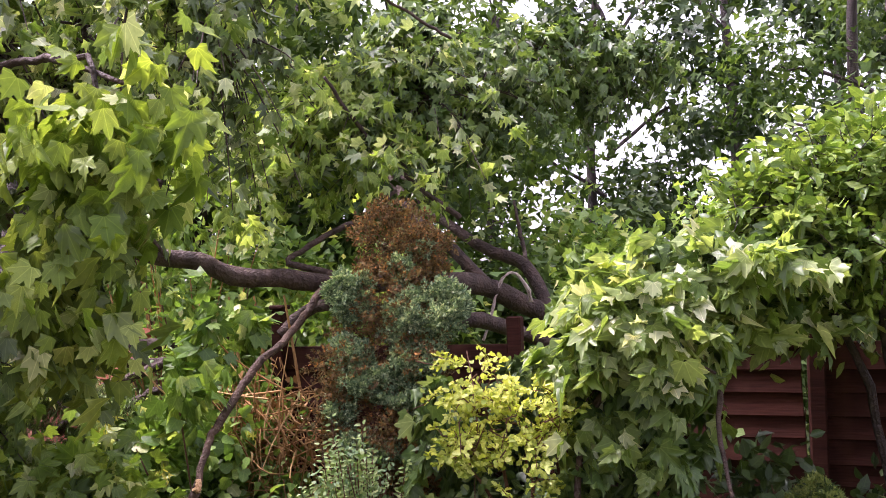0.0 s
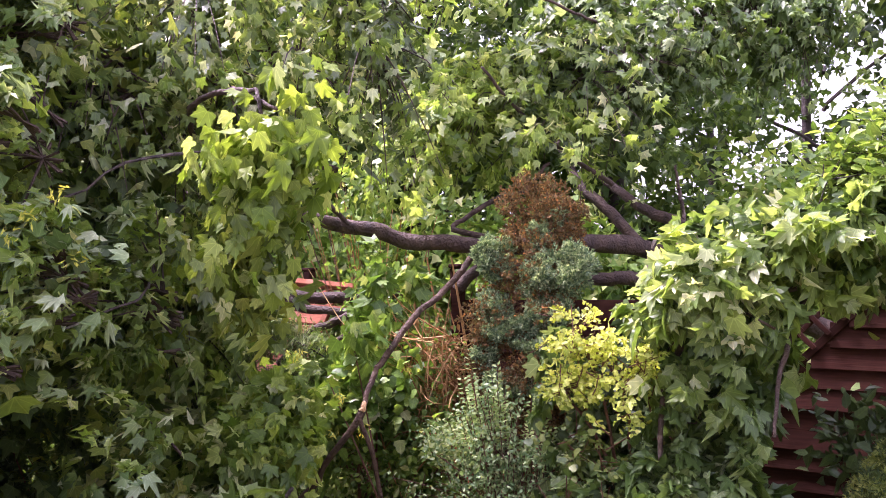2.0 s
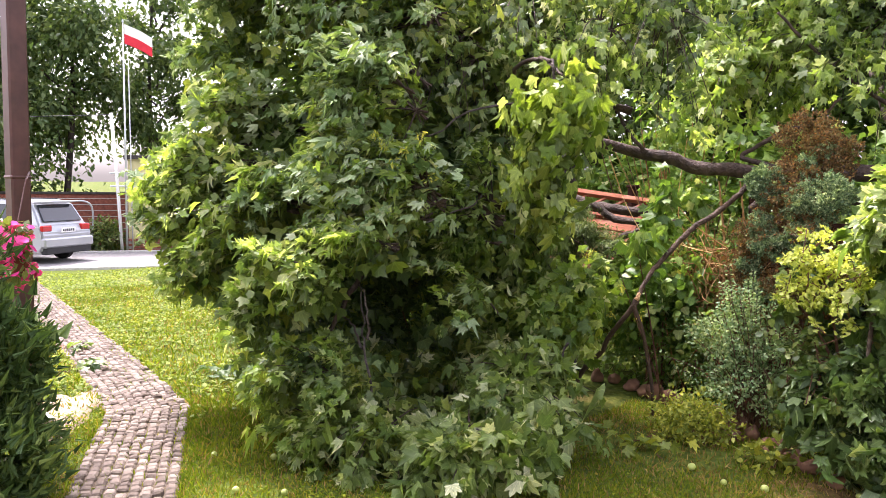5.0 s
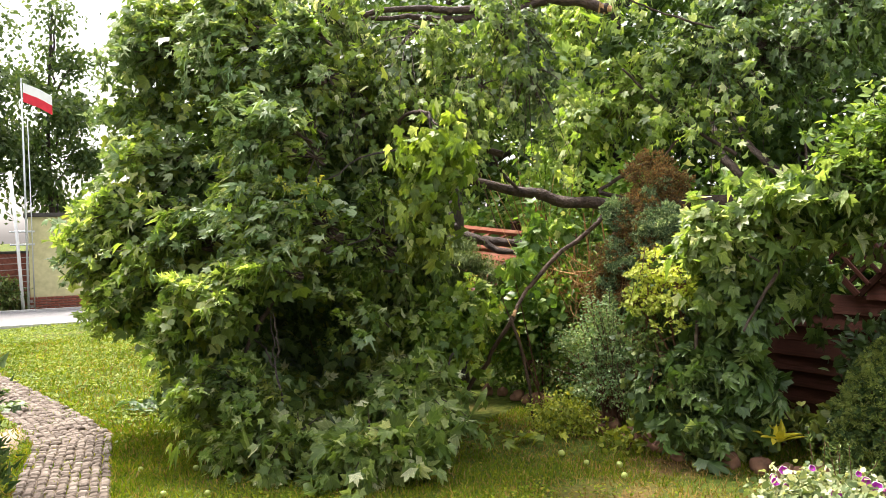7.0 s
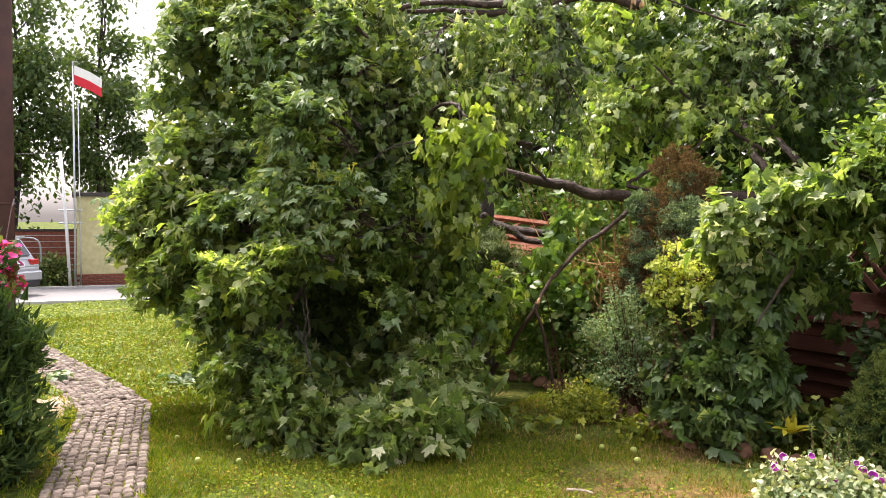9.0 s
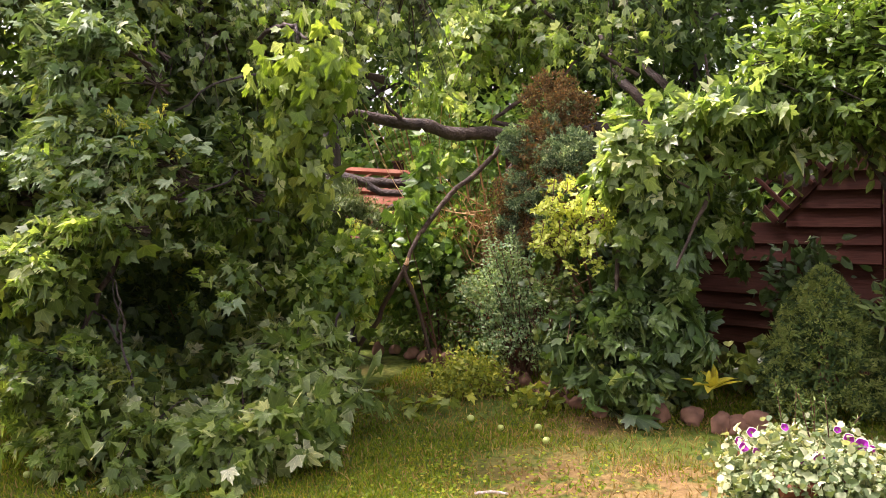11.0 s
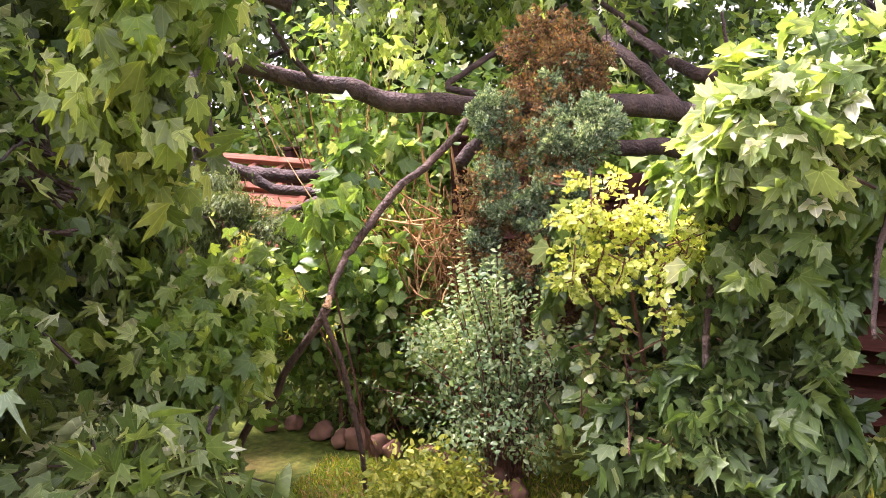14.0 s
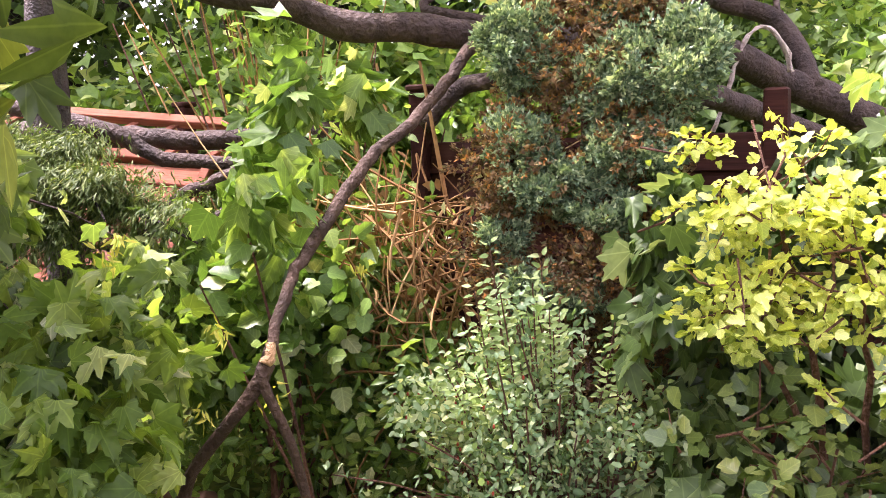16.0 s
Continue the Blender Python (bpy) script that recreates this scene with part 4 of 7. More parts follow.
FORKBR = [(-0.62, 4.8, 1.89), (-0.7, 4.6, 1.78), (-0.744, 4.5, 1.69), (-0.83, 4.3, 1.545), (-0.9, 4.2, 1.485), (-0.96, 4.1, 1.39), (-1.01, 4.0, 1.29), (-1.06, 3.88, 1.17), (-1.075, 3.76, 1.075), (-1.08, 3.65, 0.95)]
part("hanging_limb", limb(FORKBR, 0.023, 0.016, 40, 9, 0.05, 0.003), M_BARK_BROWN, tree, "thin hanging limb snapped from the trunk", True)
part("prong", limb([(-1.08, 3.66, 0.96), (-1.085, 3.63, 0.91), (-1.03, 3.66, 0.74), (-1.02, 3.72, 0.55), (-0.99, 3.76, 0.28), (-1.0, 3.8, 0.02)], 0.016, 0.011, 16, 7), M_BARK_BROWN, tree, smooth=True)
part("prong", limb([(-1.08, 3.66, 0.95), (-1.12, 3.64, 0.87), (-1.33, 3.7, 0.64), (-1.4, 3.73, 0.52), (-1.57, 3.75, 0.36), (-1.66, 3.74, 0.16), (-1.68, 3.73, 0.02)], 0.021, 0.016, 18, 7), M_BARK_BROWN, tree, smooth=True)
part("torn_scar", limb([(-1.068, 3.665, 1.0), (-1.064, 3.645, 0.975), (-1.07, 3.63, 0.955)], 0.01, 0.016, 6, 7, 0.25), M_TORN, tree, "raw torn wood")
part("torn_end", limb([(-0.73, 4.59, 3.58), (-0.63, 4.64, 3.56)], 0.05, 0.022, 5, 9, 0.25), M_TORN, tree, "orange torn wood of a broken limb")
part("bark_strip", limb([(0.24, 5.88, 1.47), (0.3, 5.85, 1.66), (0.35, 5.83, 1.83), (0.41, 5.82, 1.92), (0.48, 5.83, 1.92), (0.55, 5.86, 1.83), (0.58, 5.9, 1.73)], 0.009, 0.013, 24, 6, 0.25), M_BARK_PALE, tree, "pale peeled strip of bark")

CROWN_A = [(-3.85, 2.14, 2.76, 0.34, 0.3, 0.13, 0.5), (-3.5, 2.16, 3.25, 0.44, 0.44, 0.38, 1.1), (-2.8, 2.31, 3.28, 0.42, 0.42, 0.39, 1.1), (-2.18, 2.39, 2.94, 0.34, 0.34, 0.41, 1.0),
           (-3.62, 1.78, 1.78, 0.3, 0.3, 0.27, 0.8), (-3.46, 1.78, 1.94, 0.3, 0.3, 0.22, 0.7), (-3.75, 1.68, 1.5, 0.16, 0.16, 0.14, 0.3), (-3.8, 1.66, 1.7, 0.26, 0.24, 0.2, 0.7), (-3.8, 1.66, 1.42, 0.2, 0.2, 0.15, 0.5), (-3.62, 1.72, 1.14, 0.26, 0.22, 0.15, 0.5), (-3.42, 1.9, 2.32, 0.28, 0.26, 0.24, 0.8), (-2.73, 1.69, 1.65, 0.3, 0.3, 0.26, 0.9),
           (-2.13, 2.04, 2.35, 0.37, 0.37, 0.35, 1.1), (-2.27, 1.92, 1.85, 0.29, 0.29, 0.3, 0.8), (-1.97, 2.14, 1.72, 0.31, 0.31, 0.34, 0.9), (-3.2, 1.9, 1.22, 0.26, 0.26, 0.16, 0.5),
           (-2.57, 1.67, 1.07, 0.27, 0.27, 0.24, 0.7), (-2.2, 1.56, 0.6, 0.27, 0.27, 0.22, 0.8), (-2.08, 1.57, 0.26, 0.25, 0.25, 0.15, 0.5), (-1.94, 1.75, 0.58, 0.21, 0.21, 0.19, 0.5),
           (-1.87, 2.71, 1.58, 0.23, 0.23, 0.42, 0.6), (-1.77, 2.51, 0.99, 0.28, 0.28, 0.24, 0.7),
           (-2.0, 1.62, 1.12, 0.24, 0.22, 0.2, 0.6), (-1.95, 1.78, 1.42, 0.24, 0.22, 0.22, 0.6), (-2.2, 1.42, 1.3, 0.22, 0.2, 0.18, 0.5)]
CROWN_B = [(-1.15, 1.95, 0.2, 0.5, 0.38, 0.2, 0.9), (-1.3, 2.55, 0.5, 0.36, 0.36, 0.36, 0.7), (-1.75, 1.8, 0.22, 0.4, 0.32, 0.22, 0.5),
           (-1.9, 3.1, 0.45, 0.5, 0.42, 0.42, 0.9), (-2.6, 2.8, 0.6, 0.7, 0.6, 0.6, 0.7)]
CROWN_C = [(-0.85, 5.4, 3.1, 0.6, 0.45, 0.55, 1), (-0.4, 5.7, 3.3, 0.6, 0.45, 0.55, 1), (-1.25, 5.1, 2.75, 0.45, 0.4, 0.35, 0.7), (-0.5, 5.5, 2.75, 0.55, 0.35, 0.3, 0.6), (0.05, 6.3, 3.4, 0.7, 0.5, 0.6, 0.75),
           (-1.5, 5.6, 4.0, 0.8, 0.6, 0.5, 0.7), (0.4, 6.8, 3.8, 0.7, 0.6, 0.6, 0.2)]
CROWN_D = [(-2.3, 3.3, 2.5, 0.6, 0.5, 0.6, 1.2), (-2.9, 3.2, 1.6, 0.8, 0.7, 0.8, 0.9), (-3.3, 2.7, 3.2, 0.7, 0.7, 0.7, 0.9), (-3.1, 3.2, 0.7, 0.9, 0.6, 0.7, 1.2)]


CROWN_E = [(-2.2, 2.93, 2.75, 0.38, 0.36, 0.36, 0.8), (-1.82, 3.2, 2.8, 0.36, 0.34, 0.36, 0.9), (-1.44, 3.5, 2.9, 0.36, 0.34, 0.32, 1.0), (-1.06, 3.8, 3.0, 0.32, 0.32, 0.28, 0.9),
           (-1.8, 3.3, 3.25, 0.42, 0.36, 0.3, 0.8), (-1.1, 3.8, 3.35, 0.42, 0.38, 0.3, 0.8), (-1.62, 3.35, 2.32, 0.18, 0.16, 0.16, 0.25), (-2.31, 2.82, 3.42, 0.4, 0.36, 0.36, 0.6)]
CROWN_F = [(0.6, 7.0, 3.8, 0.6, 0.5, 0.5, 1.0), (0.15, 6.8, 3.3, 0.4, 0.36, 0.3, 0.6), (-0.2, 6.7, 3.95, 0.5, 0.45, 0.4, 0.7), (1.3, 7.4, 3.9, 0.6, 0.5, 0.45, 0.8)]


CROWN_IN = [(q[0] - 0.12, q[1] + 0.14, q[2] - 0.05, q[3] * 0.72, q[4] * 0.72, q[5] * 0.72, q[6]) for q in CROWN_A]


def sunny_rank(c):
    """Higher for plumes near the sunny top, whose light is put into lighter colours."""
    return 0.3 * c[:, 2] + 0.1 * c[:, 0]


tufts("crown", CROWN_A, 132, 0.29, 9, 38, 0.5, 0.056, [(0.04, M_MAPLE_DARK), (0.07, M_MAPLE), (0.2, M_MAPLE_BRIGHT), (0.36, M_MAPLE_LIGHT), (0.23, M_MAPLE_SUN), (0.1, M_MAPLE_PALE)], tree, "green maple leaves blown by the wind", 0.5, 1.25, 0.22, 0.16, 0.25, 0.0, sunny_rank, M_BARK, 0.45, 0.65, FAR_MAPLES)
sprays("crown", T_MAPLE_CURL, CROWN_A[:15], 420, 9, 0.4, 0.07, M_MAPLE_PALE, tree, "pale leaf undersides turned by the wind", 0.12, -0.1, 0.5, 1.6, -0.2, gap=0.02)
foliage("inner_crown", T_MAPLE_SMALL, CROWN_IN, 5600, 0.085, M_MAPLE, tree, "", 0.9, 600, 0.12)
tufts("low_crown", CROWN_B[:1], 14, 0.2, 9, 18, 0.42, 0.083, [(0.3, M_MAPLE), (0.7, M_MAPLE_LIGHT)], tree, "maple leaves of a clump lying on the lawn", 0.5, 0.1, 0.5, 0.3, 0.4, 0.2, sunny_rank, M_BARK)
tufts("low_crown", CROWN_B[1:], 36, 0.22, 9, 20, 0.45, 0.078, [(0.5, M_MAPLE), (0.5, M_MAPLE_LIGHT)], tree, "", 0.5, 0.1, 0.5, 0.25, 0.5, 0.2, sunny_rank, M_BARK, shapes=FAR_MAPLES)
# Sun and shade across the upper crown are graded by leaf tone.
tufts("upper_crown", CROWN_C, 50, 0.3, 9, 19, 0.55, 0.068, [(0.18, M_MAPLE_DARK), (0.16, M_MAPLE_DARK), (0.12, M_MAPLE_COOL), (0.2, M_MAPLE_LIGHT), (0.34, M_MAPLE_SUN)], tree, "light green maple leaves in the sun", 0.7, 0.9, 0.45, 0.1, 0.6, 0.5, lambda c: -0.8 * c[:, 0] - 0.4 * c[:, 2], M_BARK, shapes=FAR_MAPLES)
sprays("upper_crown", T_MAPLE_CURL, CROWN_C[:5], 70, 9, 0.4, 0.08, M_MAPLE_PALE, tree, "pale leaf undersides turned by the wind", 0.1, 0.0, 0.5, 1.5, -0.1, gap=-0.05)
M_SILVER = leaf_material("silvery_leaf", [(0, (0.055, 0.092, 0.034)), (0.55, (0.11, 0.165, 0.062)), (0.86, (0.2, 0.255, 0.12)), (1, (0.46, 0.5, 0.36))], 0.35, 0.36, 0.6, green=False)
tufts("hanging_crown", CROWN_E, 50, 0.26, 8, 22, 0.4, 0.055, [(0.3, M_SILVER), (0.35, M_SILVER), (0.15, M_MAPLE_BRIGHT), (0.2, M_MAPLE_LIGHT)], tree, "dark silvery leaves hanging limp from the upper limbs", 0.75, 0.15, 0.5, -0.3, 0.7, 0.9, None, M_BARK, 0.5, 0.8, FAR_MAPLES)
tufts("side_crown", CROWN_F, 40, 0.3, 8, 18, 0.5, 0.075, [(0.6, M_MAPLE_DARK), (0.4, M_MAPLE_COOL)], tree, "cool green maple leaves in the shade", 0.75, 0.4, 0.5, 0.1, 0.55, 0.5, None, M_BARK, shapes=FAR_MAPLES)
# Cooler, darker leaves close the crown's inside; some shade is in their colour.
CROWN_G = [(-3.05, 2.3, 0.55, 0.45, 0.4, 0.5, 1.0), (-3.5, 2.7, 0.9, 0.45, 0.45, 0.8, 1.2), (-3.3, 2.15, 1.1, 0.4, 0.35, 0.3, 0.8), (-2.7, 2.3, 1.45, 0.45, 0.4, 0.4, 0.9), (-2.45, 2.1, 0.4, 0.4, 0.35, 0.35, 0.7), (-3.6, 3.4, 0.8, 0.4, 0.5, 0.8, 1.0), (-2.3, 2.9, 1.7, 0.4, 0.35, 0.4, 0.8), (-3.2, 2.6, 2.2, 0.5, 0.45, 0.5, 0.8)]
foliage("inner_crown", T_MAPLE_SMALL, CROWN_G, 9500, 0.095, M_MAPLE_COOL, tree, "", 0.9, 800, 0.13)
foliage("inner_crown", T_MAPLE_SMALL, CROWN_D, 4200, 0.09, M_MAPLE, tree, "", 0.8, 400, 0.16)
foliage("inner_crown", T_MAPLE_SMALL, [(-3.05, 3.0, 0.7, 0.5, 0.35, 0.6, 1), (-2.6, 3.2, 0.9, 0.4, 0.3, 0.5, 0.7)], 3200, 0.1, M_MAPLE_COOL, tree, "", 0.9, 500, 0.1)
tufts("inner_crown", [(-2.2, 3.6, 1.45, 0.4, 0.3, 0.5, 1.0), (-2.6, 3.7, 1.9, 0.4, 0.3, 0.4, 0.7)], 18, 0.25, 8, 22, 0.5, 0.075, [(0.4, M_MAPLE), (0.6, M_MAPLE_LIGHT)], tree, "", 0.6, 0.2, 0.5, 0.0, 0.5, 0.4, sunny_rank, M_BARK)
for pts in ([(-1.75, 1.75, 0.5), (-1.95, 1.85, 0.75), (-2.0, 1.9, 0.9), (-2.15, 2.0, 1.1)], [(-1.9, 1.85, 0.8), (-1.86, 1.8, 0.95), (-1.95, 1.85, 1.1)], [(-1.95, 1.85, 0.72), (-2.2, 1.95, 0.85), (-2.4, 2.0, 0.88)],
            [(-1.35, 2.9, 2.3), (-1.7, 2.6, 2.25), (-1.95, 2.35, 2.05), (-2.3, 2.2, 2.1)], [(-1.9, 3.0, 1.9), (-1.75, 2.75, 1.7), (-1.65, 2.5, 1.62), (-1.8, 2.2, 1.5)], [(-1.05, 2.75, 0.75), (-1.1, 2.7, 0.5), (-1.0, 2.65, 0.3)]):
    part("bare_twig", limb(pts, 0.009, 0.004, 14, 6, 0.08, 0.008), M_BARK_GREY, tree, "pale bare twig")
SPRAY = [(-1.02, 2.54, 2.22, 0.26, 0.22, 0.22, 1.2), (-1.1, 2.54, 1.9, 0.18, 0.16, 0.28, 0.7), (-1.18, 2.6, 1.68, 0.11, 0.11, 0.2, 0.5), (-0.85, 2.5, 2.48, 0.1, 0.1, 0.1, 0.25)]


def seed_clusters():
    """Yellow-green winged keys hanging in small bunches."""
    m = leaf_material("winged_seed", [(0, (0.4, 0.4, 0.06)), (1, (0.62, 0.58, 0.14))], 0.4, 0.6, 0.2, green=False)
    for q in ((-1.75, 1.82, 1.99), (-1.65, 1.90, 1.95), (-1.70, 1.86, 1.88), (-1.57, 1.97, 2.03), (-1.80, 1.79, 2.05), (-1.59, 2.07, 1.79), (-1.40, 3.47, 1.26), (-1.36, 3.48, 1.29), (-0.90, 3.92, 1.15), (-1.22, 3.68, 1.02), (-1.21, 3.56, 0.84), (-1.13, 3.78, 0.82)):
        n = 14
        leaf_mesh("seed_head", T_LANCE, np.array(q) + rng.normal(size=(n, 3)) * 0.016, rng.normal(size=(n, 3)) * 0.6 + [0, 0, -0.8], rng.normal(size=(n, 3)), 0.034, m, tree, "yellow winged seeds", "stuff")


seed_clusters()


def spray():
    """The bright outer spray, leaf by leaf."""
    p, o = sample_blobs(SPRAY[:2], 290, 0.8, 60, 0.07)
    for i in range(4):
        me = leaf_mesh("leaf_shape", T_MAPLE if i < 3 else T_MAPLE_CURL, np.zeros((1, 3)), np.array([[0, 1.0, 0]]), np.array([[0, 0, 1.0]]), [1.0], M_MAPLE_SPRAY)
        LEAF_SHAPES.append(me.data)
        bpy.data.objects.remove(me)
    for a, d in zip(p, o):
        tip = Vector(d * 0.5 + np.array([-0.2, -0.05, -1.1]) + rng.normal(size=3) * 0.4).normalized()
        nrm = Vector(d * 0.6 + np.array([0, -0.2, 0.5]) + rng.normal(size=3) * 0.5)
        side = tip.cross(nrm).normalized()
        up = side.cross(tip).normalized()
        s = 0.078 * float(np.clip(rng.normal(1, 0.2), 0.6, 1.4))
        m = Matrix((side, tip, up)).transposed().to_4x4()
        ob = new("leaf", LEAF_SHAPES[int(rng.integers(0, 4))])
        ob.matrix_world = Matrix.Translation(a) @ m @ Matrix.Scale(s, 4)
        under(ob, tree)


def spray_material():
    m = leaf_material("maple_leaf_spray", M_MAPLE_SPRAY_STOPS, 0.42, 0.5, 0.3, green=False)
    nt = m.node_tree
    info = nt.nodes.new("ShaderNodeObjectInfo")
    for l in list(nt.links):
        if l.from_socket.name == "Random Per Island":
            nt.links.new(info.outputs["Random"], l.to_socket)
    return m


LEAF_SHAPES = []
M_MAPLE_SPRAY = spray_material()
spray()
foliage("hanging_leaves", T_MAPLE, SPRAY[:1] + SPRAY[3:], 110, 0.08, leaf_material("maple_leaf_hanging", M_MAPLE_SPRAY_STOPS, 0.5, 0.5, 0.3, green=False), tree, "yellow-green limp leaves", 0.9, 40, 0.08, 1.2, 0.4, 0.3, 0.4)
foliage("hanging_leaves", T_MAPLE_CURL, SPRAY[1:3], 260, 0.075, M_MAPLE, tree, "green limp leaves", 0.9, 50, 0.08, 1.2, 0.4, 0.3, 0.4)
part("limb", limb([(-1.3, 2.75, 2.55), (-1.05, 2.55, 2.45), (-1.08, 2.52, 2.0), (-1.15, 2.55, 1.5)], 0.012, 0.004, 16, 6, 0.06, 0.006), M_BARK, tree)

# ---- juniper ----
jun = thing("juniper_tree", "upright blue-green juniper with browned dead foliage", "juniper", (-0.28, 4.6, 0.08))
part("trunk", limb([(-0.25, 4.62, 0.05), (-0.28, 4.6, 0.8), (-0.3, 4.62, 1.9)], 0.06, 0.02, 12, 8), M_STEM, jun)
JT = [(-0.5, 4.42, 1.76, 0.12, 0.12, 0.13, 1.0), (-0.06, 4.36, 1.68, 0.17, 0.16, 0.16, 1.7), (-0.27, 4.36, 1.62, 0.08, 0.08, 0.08, 0.4), (-0.5, 4.36, 1.46, 0.11, 0.11, 0.1, 0.55), (-0.16, 4.32, 1.44, 0.15, 0.12, 0.1, 0.6), (-0.4, 4.3, 1.34, 0.13, 0.1, 0.09, 0.55),
      (-0.24, 4.26, 1.27, 0.1, 0.08, 0.07, 0.3), (-0.55, 4.3, 1.2, 0.08, 0.08, 0.07, 0.25), (-0.47, 4.25, 1.03, 0.09, 0.08, 0.08, 0.3), (-0.12, 4.26, 1.15, 0.09, 0.08, 0.06, 0.12), (-0.3, 4.24, 1.0, 0.08, 0.07, 0.06, 0.15), (-0.12, 4.5, 2.02, 0.06, 0.06, 0.06, 0.12), (-0.24, 4.46, 1.9, 0.07, 0.07, 0.07, 0.15)]
JB = [(-0.33, 4.68, 2.06, 0.18, 0.18, 0.2, 0.9), (-0.16, 4.64, 1.94, 0.2, 0.19, 0.24, 1.0), (-0.3, 4.54, 1.74, 0.26, 0.22, 0.22, 0.8), (-0.3, 4.42, 1.45, 0.34, 0.24, 0.28, 1.1), (-0.3, 4.4, 1.1, 0.33, 0.24, 0.26, 1.1), (-0.22, 4.46, 0.6, 0.32, 0.26, 0.38, 1.2), (-0.08, 4.46, 1.0, 0.2, 0.18, 0.4, 0.9), (-0.56, 4.3, 1.3, 0.07, 0.07, 0.08, 0.15), (-0.56, 4.26, 1.08, 0.07, 0.06, 0.08, 0.15)]
def knobbly(blobs, k, r):
    """Adds k small knobs round each mass."""
    out = [tuple(q) for q in blobs]
    for q in blobs:
        for _ in range(k):
            d = unit(rng.normal(size=3) + np.array([0, -0.4, 0.3]))
            out.append((q[0] + d[0] * q[3] * 0.95, q[1] + d[1] * q[4] * 0.95, q[2] + d[2] * q[5] * 0.95, q[3] * r, q[4] * r, q[5] * r, q[6] * 0.16))
    return out


JT, JB = knobbly(JT, 10, 0.34), knobbly(JB, 9, 0.42)
T_SCALE = (np.array([(-0.3, 0.1, 0), (0.3, 0.1, 0), (0, 1, 0.1), (0, 0.1, -0.3), (0, 0.1, 0.3)]), [(0, 1, 2), (3, 4, 2)])


def juniper_sprigs(name, blobs, m, per, length, size, mat, label, shell=0.45, lift=0.5):
    """Short upright sprigs: scale leaves set along each one, wider below."""
    c, o = sample_blobs(blobs, m, shell)
    k = len(c)
    axis = unit(o + np.array([0, 0, lift]) + rng.normal(size=(k, 3)) * 0.4)
    long = length * (0.6 + 0.8 * rng.random(k))
    i = np.repeat(np.arange(k), per)
    n = len(i)
    t = rng.random(n)
    off = rng.normal(size=(n, 3)) * (0.2 * long[i] * (1.15 - t))[:, None]
    p = c[i] + axis[i] * ((t - 0.6) * long[i])[:, None] + off
    tips = axis[i] + unit(off) * 0.8 + rng.normal(size=(n, 3)) * 0.25
    leaf_mesh(name, T_SCALE, p, tips, rng.normal(size=(n, 3)), size * (0.7 + 0.6 * rng.random(n)), mat, jun, label, "stuff")


juniper_sprigs("green_foliage", JT, 2900, 18, 0.045, 0.0165, M_JUN_TEAL, "blue-green scale foliage in rounded clumps")
juniper_sprigs("dead_foliage", JB, 3100, 17, 0.05, 0.0175, M_JUN_BROWN, "brown dead foliage", 0.5, 0.1)

# ---- golden ninebark ----
gold = thing("golden_shrub", "golden-yellow leaved shrub with thin brown stems", "shrub", (0.32, 3.8, 0.08))
GB = [(0.15, 3.64, 1.36, 0.2, 0.18, 0.13, 1.0), (0.3, 3.58, 1.22, 0.22, 0.18, 0.16, 1.0), (0.07, 3.56, 1.13, 0.15, 0.14, 0.1, 0.7), (0.42, 3.5, 1.14, 0.17, 0.14, 0.12, 0.5), (0.46, 3.46, 1.3, 0.16, 0.14, 0.12, 0.6), (0.3, 3.5, 0.97, 0.12, 0.12, 0.08, 0.2), (0.58, 3.75, 1.3, 0.22, 0.2, 0.17, 0.8), (-0.01, 3.88, 1.46, 0.05, 0.05, 0.04, 0.12)]
GG = [(0.1, 3.5, 0.85, 0.2, 0.16, 0.14, 1.0), (0.3, 3.4, 0.6, 0.22, 0.18, 0.18, 0.8), (0.36, 3.42, 0.3, 0.22, 0.18, 0.2, 0.8), (0.04, 3.52, 0.62, 0.16, 0.14, 0.1, 0.5), (0.25, 3.52, 0.74, 0.2, 0.15, 0.15, 0.7), (0.5, 3.75, 0.85, 0.25, 0.2, 0.2, 0.7), (0.2, 3.62, 0.38, 0.25, 0.2, 0.2, 0.7)]
sprays("golden_leaves", T_LOBED, GB, 125, 28, 0.13, 0.0245, M_GOLD, gold, "", 0.6, 0.1, 0.45, 0.0, -0.1, M_STEM)
sprays("green_leaves", T_LOBED, GG, 50, 14, 0.16, 0.038, M_HEDGE, gold, "mid-green lower leaves", 0.6, 0.1, 0.45, 0.0, -0.1, M_STEM)
for e in ((0.15, 3.66, 1.3), (0.32, 3.64, 1.2), (0.45, 3.62, 1.1), (0.05, 3.56, 1.1), (0.55, 3.75, 1.25)):
    b = Vector((0.32, 3.8, 0.06)) + Vector(rng.normal(size=3) * 0.06)
    m = (b + Vector(e)) / 2 + Vector((0.08, 0, 0.05))
    part("stem", limb([b, m, e], 0.014, 0.005, 12, 6, 0.08, 0.006), M_STEM, gold)

# ---- blue-green barberry ----
barb = thing("blue_green_shrub", "small-leaved blue-green shrub with reddish twigs", "shrub", (-0.42, 4.1, 0.08))
BB = [(-0.48, 4.08, 0.88, 0.13, 0.13, 0.16, 0.6), (-0.49, 4.02, 0.68, 0.22, 0.2, 0.19, 1.2), (-0.43, 3.98, 0.43, 0.3, 0.25, 0.26, 1.3), (-0.18, 3.93, 0.7, 0.13, 0.1, 0.05, 0.25), (-0.74, 4.0, 0.75, 0.12, 0.1, 0.05, 0.2)]
